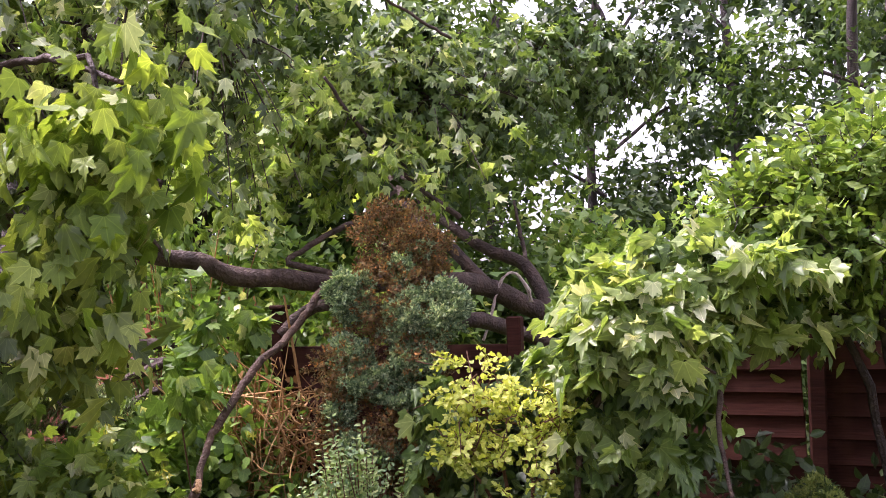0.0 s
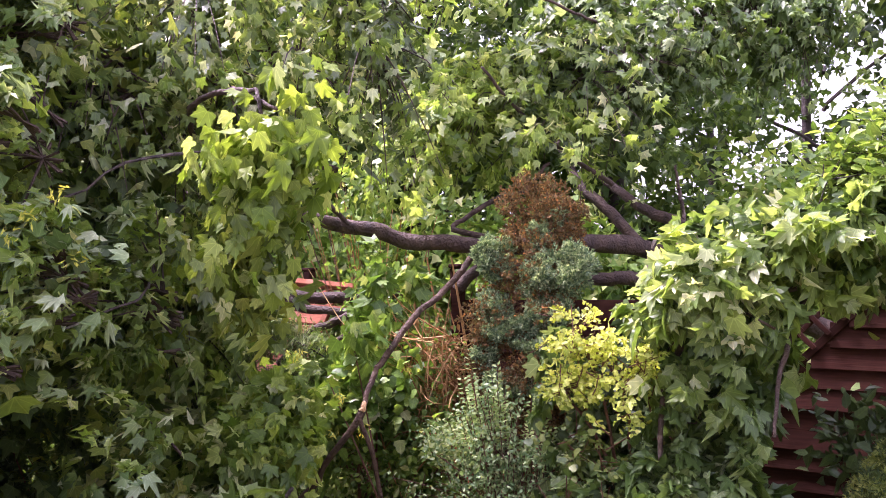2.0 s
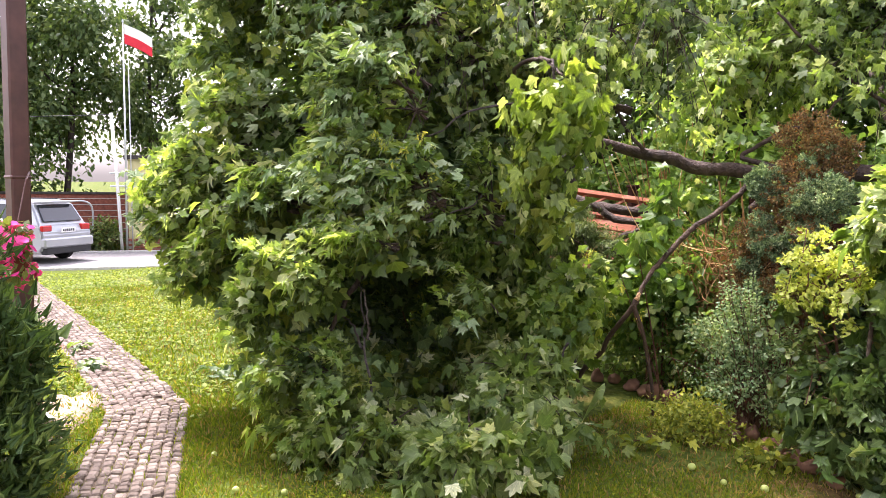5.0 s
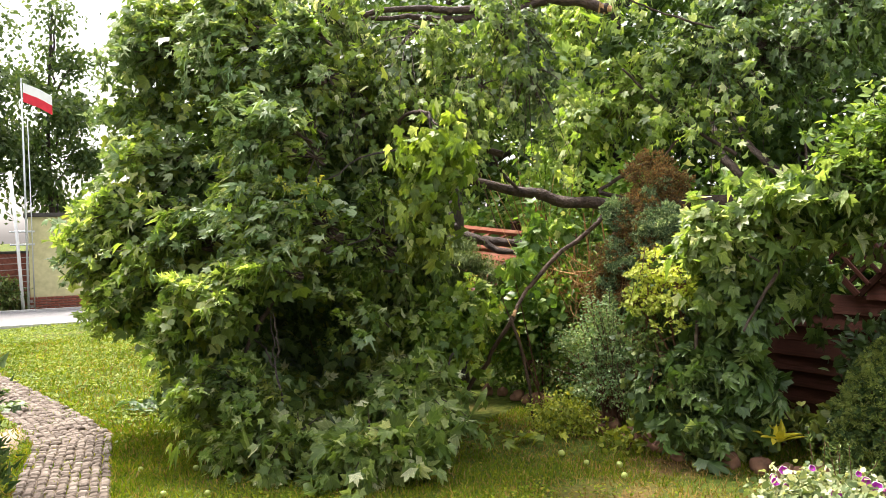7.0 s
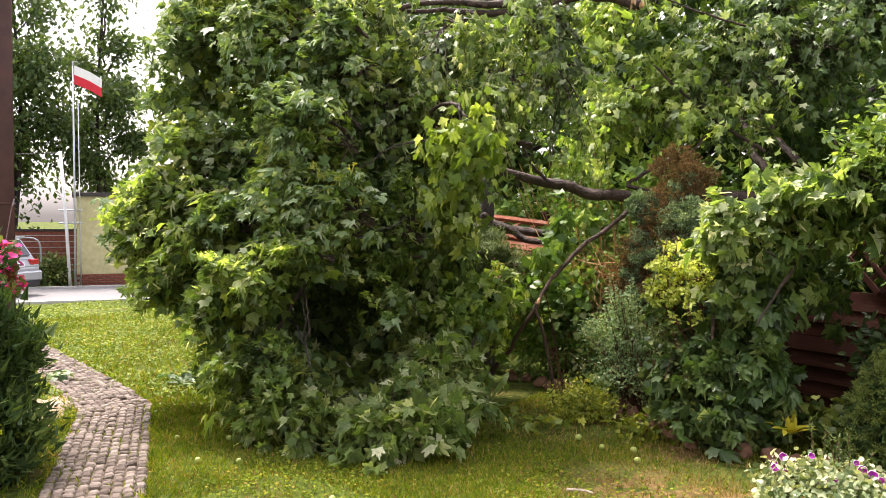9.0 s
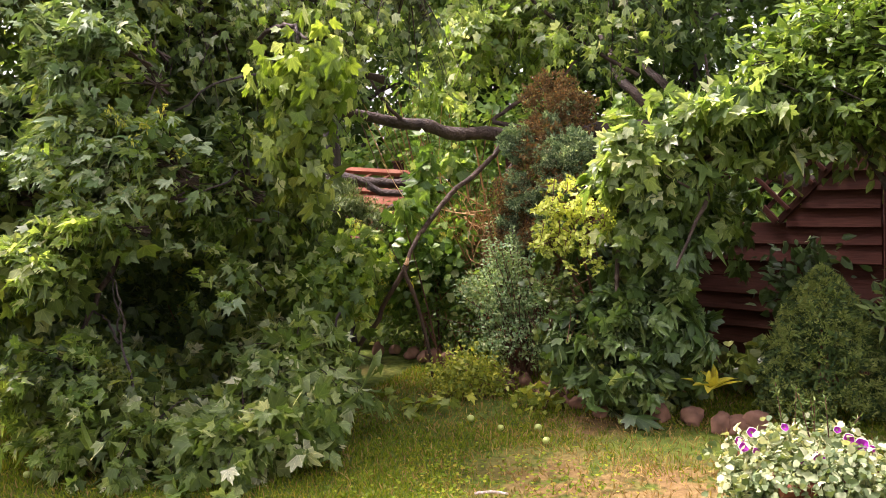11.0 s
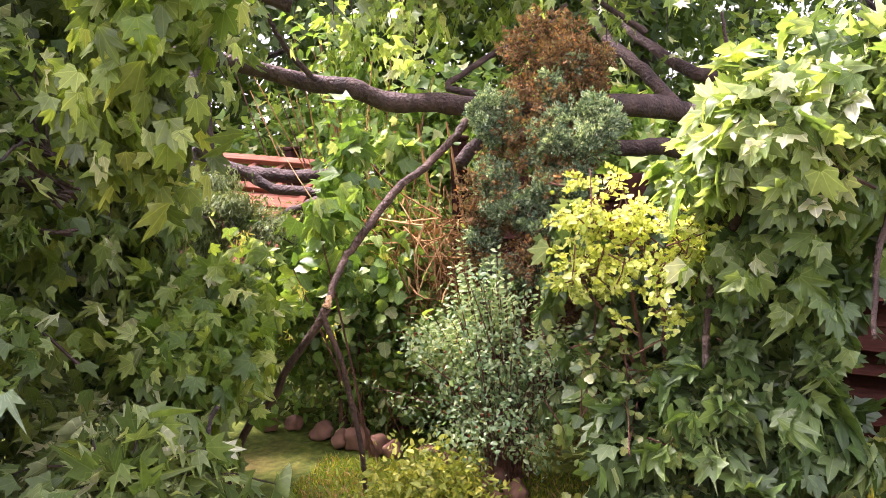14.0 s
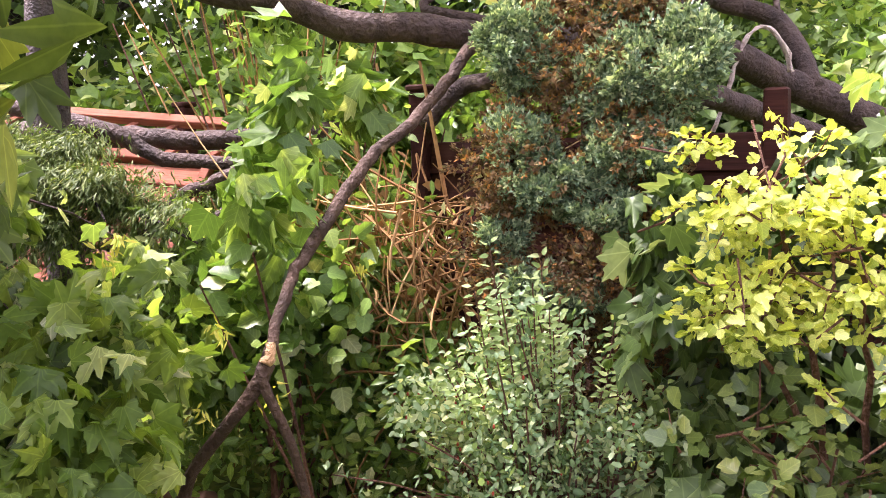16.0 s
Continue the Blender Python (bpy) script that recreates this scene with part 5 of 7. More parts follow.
foliage("leaves", T_OVATE, BB, 5600, 0.026, M_BLUE, barb, "", 0.6, 300, 0.045, 0.0, 0.6, 0.0)
for k in range(64):
    e = np.array([-0.45 + rng.normal() * 0.2, 4.02 + rng.normal() * 0.12, 0.0])
    e[2] = 1.12 - 0.95 * abs(e[0] + 0.47) - 0.35 * rng.random()
    b = np.array([-0.4 + rng.normal() * 0.05, 4.1 + rng.normal() * 0.05, 0.06])
    g = limb([b, (b + e) / 2 + [0, 0, 0.12], e], 0.005, 0.002, 8, 5)
    part("stem", g, M_STEM, barb)
    n = 22
    q = b + (e - b) * np.linspace(0.45, 1.03, n)[:, None] + [0, 0, 0.03]
    leaf_mesh("sprig", T_OVATE, q + rng.normal(size=(n, 3)) * 0.012, rng.normal(size=(n, 3)) + [0, 0, 0.3], rng.normal(size=(n, 3)) * 0.5 + [0, -0.4, 0.8], 0.028, M_BLUE, barb, kind="stuff")
for k in range(34):
    x = (-0.5 if k % 2 else -0.22 if k % 4 else -0.7) + rng.normal() * 0.09
    b = np.array([x * 0.7 - 0.12, 4.05, 0.45])
    e = np.array([x, 3.98 + rng.normal() * 0.06, (1.0 if k % 2 else 0.84 if k % 4 else 0.78) + rng.normal() * 0.08])
    part("stem", limb([b, (b + e) / 2 + [0, 0, 0.06], e], 0.004, 0.0015, 8, 5), M_STEM, barb)
    n = 26
    u = np.repeat(np.linspace(0.5, 1.02, n // 2), 2)[:, None]
    sd = np.where(np.arange(n) % 2, 1, -1)[:, None] * np.array([[0.8, 0.3, 0.2]])
    leaf_mesh("sprig", T_OVATE, b + (e - b) * u + sd * 0.006, sd + rng.normal(size=(n, 3)) * 0.3 + [0, 0, 0.4], rng.normal(size=(n, 3)) * 0.3 + [0, -0.5, 0.8], 0.029, M_BLUE_TIP, barb, "pale yellow-green shoot tips", kind="stuff")
p, o = sample_blobs(BB, 90, 0.2)
g = Geo()
for q in p:
    g.tube([q, q - [0, 0, 0.006], q - [0, 0, 0.011]], [0.0025, 0.004, 0.002], 5)
part("berry_sprinkle", g, M_BERRY, barb, "tiny reddish berries", kind="stuff")

# ---- maple bough that fell over the fence ----
bough = thing("fallen_maple_bough", "leafy maple bough hanging down over the fence to the lawn", "branch", (1.1, 3.9, 1.6))
BOUGH = [(1.45, 3.55, 1.92, 0.28, 0.26, 0.1, 0.6), (1.12, 3.44, 1.82, 0.28, 0.26, 0.12, 0.8), (0.82, 3.42, 1.6, 0.28, 0.26, 0.19, 1.1), (0.74, 3.58, 1.36, 0.22, 0.24, 0.2, 0.9), (0.7, 3.6, 1.05, 0.18, 0.2, 0.2, 0.7),
         (0.5, 3.52, 0.62, 0.25, 0.22, 0.22, 1.0), (0.56, 3.5, 0.36, 0.22, 0.2, 0.18, 0.6), (0.6, 3.8, 0.65, 0.16, 0.18, 0.24, 0.5), (0.6, 3.85, 0.35, 0.14, 0.18, 0.18, 0.35), (0.72, 3.65, 1.28, 0.2, 0.2, 0.18, 0.4), (0.38, 4.15, 1.34, 0.1, 0.1, 0.05, 0.2), (0.3, 3.5, 0.5, 0.12, 0.14, 0.14, 0.3), (0.84, 3.6, 0.6, 0.16, 0.14, 0.2, 0.45), (1.8, 4.1, 1.98, 0.3, 0.3, 0.15, 0.5), (1.15, 4.0, 1.85, 0.3, 0.3, 0.08, 0.6), (0.8, 4.1, 1.76, 0.3, 0.25, 0.1, 0.6)]
BOUGH_TOP = [(1.15, 3.3, 1.84, 0.4, 0.22, 0.14, 1.0), (0.78, 3.25, 1.68, 0.22, 0.2, 0.14, 0.8), (0.62, 3.35, 1.5, 0.16, 0.18, 0.12, 0.4)]
# Shade below and sun on top are put into the bough's leaf colours.
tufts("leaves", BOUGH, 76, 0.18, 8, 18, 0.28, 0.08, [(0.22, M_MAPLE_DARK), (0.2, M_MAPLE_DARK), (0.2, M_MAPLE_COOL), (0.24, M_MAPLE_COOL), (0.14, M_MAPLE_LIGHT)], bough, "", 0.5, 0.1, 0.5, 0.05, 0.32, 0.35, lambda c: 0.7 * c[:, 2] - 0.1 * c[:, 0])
BOUGH_BACK = [(0.02, 4.02, 1.38, 0.1, 0.1, 0.06, 0.35), (0.0, 4.0, 1.2, 0.07, 0.07, 0.06, 0.25), (0.02, 4.0, 0.75, 0.07, 0.07, 0.12, 0.3), (0.85, 4.5, 1.45, 0.3, 0.22, 0.3, 1.0), (0.62, 4.4, 1.3, 0.22, 0.2, 0.2, 0.4)]
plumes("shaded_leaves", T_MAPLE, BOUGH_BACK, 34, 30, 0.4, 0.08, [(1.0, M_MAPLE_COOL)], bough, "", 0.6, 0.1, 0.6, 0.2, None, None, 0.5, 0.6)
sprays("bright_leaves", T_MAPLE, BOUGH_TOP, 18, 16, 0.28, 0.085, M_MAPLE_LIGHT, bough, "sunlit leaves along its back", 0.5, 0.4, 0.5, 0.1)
for pts, r0, r1 in (([(1.75, 4.6, 1.9), (1.45, 3.9, 1.8), (1.2, 3.55, 1.6), (1.05, 3.35, 1.3), (0.98, 3.0, 1.02)], 0.026, 0.007), ([(1.2, 3.55, 1.62), (0.8, 3.45, 1.5), (0.55, 3.5, 1.2), (0.5, 3.45, 0.6), (0.5, 3.4, 0.15)], 0.022, 0.008),
                    ([(0.72, 3.9, 0.05), (0.68, 4.05, 0.25), (0.66, 4.13, 0.42)], 0.03, 0.028), ([(1.45, 3.9, 1.8), (1.0, 3.8, 1.45), (0.85, 3.75, 0.9), (0.85, 3.75, 0.3)], 0.02, 0.008)):
    part("limb", limb(pts, r0, r1, 20, 8, 0.06, 0.004), M_BARK, bough, smooth=True)
part("cut_end", limb([(0.66, 4.13, 0.42), (0.655, 4.13, 0.45)], 0.029, 0.024, 4, 8, 0.1), M_TORN, bough, "pale torn end")
twigs("twigs", BOUGH, 60, M_BARK, bough, 0.25, 0.004)

# ---- tall privet-like shrub over the fence ----
priv = thing("tall_broadleaf_shrub", "tall light green broadleaf shrub leaning over the fence", "shrub", (2.3, 4.2, 0.03))
PV = [(1.5, 3.85, 2.05, 0.32, 0.32, 0.26, 0.9), (1.85, 3.8, 2.2, 0.42, 0.38, 0.32, 1.1), (2.3, 3.85, 2.3, 0.5, 0.42, 0.36, 1.2), (1.75, 3.65, 1.92, 0.35, 0.3, 0.2, 0.7), (2.3, 3.6, 2.0, 0.5, 0.4, 0.28, 0.9), (2.85, 3.9, 2.25, 0.5, 0.45, 0.45, 0.8)]
sprays("leaves", T_OVATE, PV, 680, 24, 0.28, 0.058, M_PRIVET, priv, "", 0.5, 0.1, 0.4, 0.05, 0.0, M_BARK_DARK)
for e in ((1.55, 3.85, 2.05), (1.9, 3.8, 2.3), (2.4, 3.85, 2.4), (2.3, 3.6, 2.05), (1.8, 3.7, 1.9)):
    part("stem", limb([(2.3 + rng.normal() * 0.08, 4.25, 0.0), ((e[0] + 2.3) / 2 + 0.1, 4.1, 1.2), e], 0.03, 0.01, 14, 7, 0.06, 0.01), M_BARK_DARK, priv)
# Inner leaves use a darker green, putting their shade into the colour.
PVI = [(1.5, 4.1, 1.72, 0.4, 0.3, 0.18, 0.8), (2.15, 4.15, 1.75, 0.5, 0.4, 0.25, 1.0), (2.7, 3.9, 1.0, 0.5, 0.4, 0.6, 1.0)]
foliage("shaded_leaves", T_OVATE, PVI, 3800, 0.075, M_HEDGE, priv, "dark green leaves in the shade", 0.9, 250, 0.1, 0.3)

# ---- dwarf spruce, rosette plant, planter ----
spruce = thing("dwarf_conical_spruce", "dense dwarf conical spruce beside the fence", "conifer", (1.62, 3.85, 0.03))
part("trunk", limb([(1.62, 3.85, 0.0), (1.62, 3.85, 0.8)], 0.04, 0.015, 6), M_STEM, spruce)


def cone_foliage():
    k, per = 620, 52
    h = rng.random(k) ** 0.85
    a = rng.random(k) * 2 * np.pi
    tier = 1 + 0.07 * np.sin(h * 9 * 2 * np.pi + 2 * np.sin(a * 3)) + 0.06 * np.sin(a * 7 + h * 20)
    r = 0.36 * np.clip(1 - h ** 1.8, 0, 1) ** 0.75 * tier
    c = np.stack([1.62 + r * np.cos(a), 3.85 + r * np.sin(a), 0.07 + h * 0.84], 1)
    out = unit(np.stack([np.cos(a), np.sin(a), 0.25 + 1.1 * h], 1))
    i = np.repeat(np.arange(k), per)
    n = len(i)
    d = unit(rng.normal(size=(n, 3)) * [0.75, 0.75, 0.45] + out[i] * 0.7)
    p = c[i] + d * (0.036 * rng.random(n) ** 0.4)[:, None] - out[i] * 0.02
    leaf_mesh("needles", T_TUFT, p, d + rng.normal(size=(n, 3)) * 0.3, rng.normal(size=(n, 3)), 0.017 * (0.7 + 0.6 * rng.random(n)), M_CONE, spruce, kind="stuff")
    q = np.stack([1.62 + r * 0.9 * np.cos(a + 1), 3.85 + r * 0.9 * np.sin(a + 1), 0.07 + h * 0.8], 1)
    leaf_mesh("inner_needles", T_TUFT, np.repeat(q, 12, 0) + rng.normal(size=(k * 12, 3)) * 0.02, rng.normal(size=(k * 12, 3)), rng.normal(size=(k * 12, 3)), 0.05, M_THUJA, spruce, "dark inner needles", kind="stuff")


cone_foliage()


def rosette(name, at, n, size, mat, label, tilt=0.55):
    ob = thing(name, label, "plant", at)
    for k in range(n):
        a = k * 2.4
        up = tilt * (0.5 + 0.9 * k / n)
        tip = np.array([[math.cos(a), math.sin(a), up]])
        nrm = np.array([[-math.cos(a) * up, -math.sin(a) * up, 1.0]])
        leaf_mesh("leaf", T_LANCE_WIDE, np.array([at]) + [0, 0, 0.05], tip, nrm, [size * (1 - 0.35 * k / n)], mat, ob)
    part("stalk", Geo().tube([at, (at[0], at[1], at[2] + 0.08)], 0.012, 7), M_HEDGE, ob)
    return ob


T_LANCE_WIDE = outline([(0, 0.0), (0.12, 0.2), (0.17, 0.5), (0.12, 0.78), (0, 1.0)], 0.45, 0.4, 0.35)
rosette("yellow_rosette_plant", (1.04, 3.5, 0.18), 16, 0.19, M_HOSTA, "yellow-green rosette plant with broad pointed leaves", 1.15)

planter = thing("flower_planter", "square terracotta planter overgrown with variegated trailing leaves", "planter", (1.8, 2.0, 0.03))


def planter_box():
    bm = bmesh.new()
    bmesh.ops.create_cube(bm, size=1)
    for v in bm.verts:
        k = 0.4 if v.co.z > 0 else 0.3
        v.co = Vector((v.co.x * k, v.co.y * k, v.co.z * 0.34))
    bmesh.ops.bevel(bm, geom=bm.edges[:], offset=0.015, segments=2, affect="EDGES")
    me = bpy.data.meshes.new("pot")
    bm.to_mesh(me)
    bm.free()
    me.materials.append(M_TERRA)
    pot = box_part("pot", me, pose(1.8, 2.0, 0.2, 0, 0, 30), planter)
    rim = box_mesh("rim", 0.44, 0.44, 0.05, M_TERRA, 0.01)
    box_part("rim", rim, pose(1.8, 2.0, 0.37, 0, 0, 30), pot)
    foot = box_mesh("foot", 0.34, 0.34, 0.04, M_TERRA, 0.008)
    box_part("foot", foot, pose(1.8, 2.0, 0.03, 0, 0, 30), pot)


planter_box()
VG = [(1.8, 2.0, 0.4, 0.31, 0.3, 0.08, 2.2), (2.02, 1.86, 0.33, 0.09, 0.09, 0.1, 0.5), (2.06, 2.0, 0.3, 0.08, 0.1, 0.12, 0.4), (1.66, 1.79, 0.33, 0.12, 0.07, 0.09, 0.6), (1.86, 1.81, 0.34, 0.1, 0.06, 0.08, 0.4), (1.6, 1.87, 0.28, 0.1, 0.1, 0.13, 0.5), (1.72, 1.78, 0.29, 0.11, 0.08, 0.1, 0.2), (1.95, 1.9, 0.26, 0.09, 0.09, 0.16, 0.4), (1.53, 1.98, 0.22, 0.08, 0.09, 0.16, 0.5), (2.0, 2.05, 0.2, 0.08, 0.1, 0.16, 0.4), (1.58, 1.8, 0.13, 0.08, 0.08, 0.1, 0.3), (1.44, 1.86, 0.07, 0.12, 0.07, 0.03, 0.12)]
VG = [(1.79 + (q[0] - 1.8) * 0.84, 2.0 + (q[1] - 2.0) * 0.84, *q[2:]) for q in VG]
foliage("trailing_leaves", T_LOBED, VG, 9000, 0.029, M_VARIEG, planter, "cream-edged trailing leaves", 0.5, 620, 0.032, 0.3, 0.6, 0.0)


def petunia(at, s):
    ob = thing("petunia_blossom", "purple petunia blossom with white rim in the planter", "flower", at, "petunias in the planter")
    face = unit(np.array([0.45 + rng.normal() * 0.3, -0.75 + rng.normal() * 0.2, 0.6]))
    u = unit(np.cross(face, [0, 0, 1.0]))
    w = np.cross(u, face)
    n = 30
    rim_r = s * (1 + 0.06 * np.cos(np.arange(n) * 2 * np.pi / n * 5))
    a = np.arange(n) * 2 * np.pi / n
    ring = lambda k, d: np.array(at) + np.outer(np.cos(a) * rim_r * k, u) + np.outer(np.sin(a) * rim_r * k, w) + face * d * s
    disc = Geo().add(np.vstack([[np.array(at) - face * s * 0.7], ring(0.35, -0.15), ring(0.92, 0.05)]),
                     [(0, 1 + i, 1 + (i + 1) % n) for i in range(n)] + [(1 + i, 1 + n + i, 1 + n + (i + 1) % n, 1 + (i + 1) % n) for i in range(n)])
    petals = part("petals", disc, M_PETAL, ob, smooth=True)
    edge = Geo().add(np.vstack([ring(0.92, 0.05), ring(1.03, 0.0)]), [(i, n + i, n + (i + 1) % n, (i + 1) % n) for i in range(n)])
    part("rim", edge, M_PETAL_RIM, petals, "white rim", True)
    part("tube", Geo().tube([np.array(at) - face * s * 1.3, np.array(at) - face * s * 0.3], [s * 0.12, s * 0.25], 7), M_HEDGE, ob)


for x, y, z, s in ((1.5, 1.93, 0.47, 0.03), (1.53, 1.86, 0.47, 0.03), (1.56, 1.9, 0.52, 0.03), (1.58, 1.88, 0.45, 0.025), (1.69, 1.98, 0.53, 0.025), (1.84, 1.84, 0.46, 0.04), (1.77, 1.83, 0.45, 0.027), (1.95, 2.0, 0.5, 0.032), (2.0, 2.0, 0.48, 0.04), (2.04, 2.02, 0.46, 0.028), (1.92, 1.87, 0.44, 0.02), (1.9, 2.08, 0.51, 0.022)):
    petunia((1.8 + (x - 1.8) * 0.86, 2.0 + (y - 2.0) * 0.86, z), s * 0.66)
weed = thing("grey_weed_sprig", "dry grey-green flowering sprig standing in the planter", "plant", (1.75, 2.1, 0.42))
for k in range(7):
    b = np.array([1.62 + rng.random() * 0.26, 2.08 + rng.normal() * 0.03, 0.42])
    e = b + [rng.normal() * 0.03, 0, 0.16 + rng.random() * 0.1]
    part("stem", Geo().tube([b, e], [0.003, 0.002], 5), M_STEM, weed)
    n = 26
    q = b + (e - b) * (0.4 + 0.6 * rng.random(n))[:, None]
    leaf_mesh("leaves", T_LANCE, q, rng.normal(size=(n, 3)) + [0, 0, 0.4], rng.normal(size=(n, 3)), 0.03, M_FEATHER, weed, kind="stuff")

for ob in [o for o in scene.objects if o.parent is None and o.name.split('.')[0] in ('petunia_blossom', 'flower_planter', 'grey_weed_sprig')]:
    ob.location += Vector((-0.09, -0.05, 0))

snail = thing("stone_snail_ornament", "mottled weathered stone snail ornament on the lawn", "ornament", (2.1, 2.16, 0.03))
a = np.linspace(0, 4.5 * np.pi, 60)
r = 0.004 + 0.0028 * a
part("shell", Geo().tube(np.stack([2.1 + r * np.cos(a) * 0.9, 2.16 + r * 0.5 * np.cos(a), 0.075 + r * np.sin(a)], 1), 0.009 + 0.0012 * a, 8), M_STONE_GREY, snail, smooth=True)
part("body", limb([(2.04, 2.13, 0.045), (2.08, 2.14, 0.045), (2.15, 2.18, 0.045), (2.18, 2.19, 0.07)], 0.02, 0.014, 14, 9), M_STONE_GREY, snail, smooth=True)


# ---- stones that edge the bed ----
def stone(at, s):
    ob_name = "edging_stone"
    bm = bmesh.new()
    bmesh.ops.create_icosphere(bm, subdivisions=3, radius=1)
    off = Vector(rng.normal(size=3) * 10)
    for v in bm.verts:
        k = 1 + 0.42 * noise.noise(v.co * 1.2 + off) + 0.16 * noise.noise(v.co * 2.9 + off)
        v.co = Vector((v.co.x * s[0], v.co.y * s[1], max(v.co.z, -0.6) * s[2])) * k
    me = bpy.data.meshes.new(ob_name)
    bm.to_mesh(me)
    bm.free()
    me.shade_smooth()
    me.materials.append(M_STONE)
    ob = new(ob_name, me)
    ob.matrix_world = Matrix.Translation((at[0], at[1], gz(at[0], at[1]) + s[2] * 0.45)) @ pose(0, 0, 0, 0, 0, rng.random() * 180)
    return tagged(ob, "reddish brown rounded field stone edging the bed", "stone", "stones edging the bed")


EDGE = curve_points([(-1.95, 4.6, 0), (-1.5, 4.42, 0), (-1.17, 4.31, 0), (-0.75, 4.22, 0), (-0.48, 4.0, 0), (-0.3, 3.86, 0), (0.0, 3.7, 0), (0.25, 3.5, 0), (0.6, 3.5, 0), (1.0, 3.46, 0), (1.3, 3.4, 0)], 27)
for q in EDGE:
    stone((q[0] + rng.normal() * 0.03, q[1] + rng.normal() * 0.04), (0.05 + rng.random() ** 2 * 0.05, 0.045 + rng.random() * 0.03, 0.04 + rng.random() * 0.035))


# ---- low plants of the bed ----
def bush(name, label, blobs, n, tpl, size, mat, stems=6, clumps=0, spread=0.06, hang=0.1, cat="shrub", upward=0.6):
    c = np.array(blobs)[:, :3].mean(0)
    base = (c[0], c[1], float(gz(c[0], c[1])))
    ob = thing(name, label, cat, base)
    foliage("leaves", tpl, blobs, n, size, mat, ob, "", 0.7, clumps, spread, hang, 0.6, 0.05, upward)
    for k in range(stems):
        e = np.array(blobs)[rng.integers(0, len(blobs)), :3] + rng.normal(size=3) * 0.08
        b = np.array(base) + [rng.normal() * 0.06, rng.normal() * 0.06, -0.03]
        part("stem", limb([b, (b + e) / 2 + rng.normal(size=3) * 0.04, e], 0.009, 0.003, 8, 5), M_STEM, ob)
    return ob


bush("low_yellow_green_shrub", "low yellow-green shrub at the lawn edge", [(-0.66, 3.62, 0.18, 0.2, 0.15, 0.15, 1), (-0.5, 3.68, 0.14, 0.13, 0.12, 0.1, 0.4)], 2300, T_OVATE, 0.033, M_GOLD_GREEN, 9, 120)
bush("low_green_plant", "small leafy green plant in front of the stones", [(-0.02, 3.45, 0.12, 0.16, 0.1, 0.09, 1)], 150, T_LOBED, 0.045, M_GOLD_GREEN, 4, 30, cat="plant")
bush("bed_foliage", "mixed dark green leafy plants filling the bed", [(-1.3, 4.72, 0.4, 0.35, 0.22, 0.35, 1), (-0.9, 4.62, 0.4, 0.3, 0.22, 0.4, 1), (-1.75, 4.8, 0.45, 0.35, 0.25, 0.35, 1)], 4200, T_OVATE, 0.055, M_UNDER, 10, 420, 0.07)
bush("bed_foliage", "mixed mid-green leafy plants behind the hanging limb", [(-1.45, 4.65, 0.95, 0.35, 0.22, 0.25, 1), (-1.8, 4.6, 0.85, 0.35, 0.22, 0.28, 0.9), (-1.15, 4.78, 0.65, 0.25, 0.18, 0.3, 0.5)], 2400, T_LOBED, 0.07, M_UNDER, 10, 320, 0.08)
bush("ground_cover", "low dark leaves spreading at the edge of the bed", [(0.62, 3.62, 0.12, 0.2, 0.14, 0.1, 1), (1.25, 4.1, 0.2, 0.25, 0.2, 0.2, 0.8), (0.45, 4.15, 0.25, 0.35, 0.25, 0.25, 0.8)], 1500, T_LOBED, 0.07, M_HEDGE, 8, 150, 0.06)
bush("rhododendron", "broad-leaved green rhododendron beside the fence", [(1.42, 4.2, 0.75, 0.16, 0.16, 0.16, 0.5), (1.52, 4.3, 0.9, 0.16, 0.16, 0.16, 0.5), (2.1, 4.2, 0.5, 0.3, 0.25, 0.4, 0.8)], 520, T_OVATE, 0.085, M_RHODO, 8, 50, 0.07, 0.1)
# Dark leaves added behind the golden shrub; their colour supplies the shade there.
bush("bed_shade_filler", "dark filler leaves with the shade under the golden shrub in their colour", [(0.15, 4.3, 0.6, 0.25, 0.18, 0.4, 1), (0.5, 4.15, 0.55, 0.28, 0.2, 0.4, 1), (0.35, 4.25, 0.95, 0.25, 0.15, 0.2, 0.6)], 1500, T_OVATE, 0.08, M_RHODO, 8, 180, 0.07, 0.3)
bush("grey_leaved_perennial", "grey-green narrow-leaved perennial beside the spruce", [(2.1, 3.75, 0.6, 0.2, 0.2, 0.4, 1), (2.45, 3.6, 0.5, 0.25, 0.25, 0.4, 1)], 1100, T_LANCE, 0.09, M_FEATHER, 16, 90, 0.05, -0.3, "plant")
bush("garden_shrub", "leafy green shrub on the lawn edge", [(2.6, 3.1, 0.35, 0.35, 0.3, 0.35, 1)], 1300, T_OVATE, 0.07, M_HEDGE, 8, 120)
bush("creeper_mass", "bright green creeper leaves over the broken fence", [(-1.5, 5.5, 1.35, 0.25, 0.22, 0.35, 1), (-1.7, 5.5, 1.65, 0.35, 0.25, 0.4, 0.9), (-1.45, 4.9, 1.45, 0.15, 0.2, 0.3, 0.4), (-0.85, 5.95, 1.75, 0.25, 0.12, 0.2, 0.5)], 2000, T_OVATE, 0.06, M_UNDER, 12, 230, 0.09)
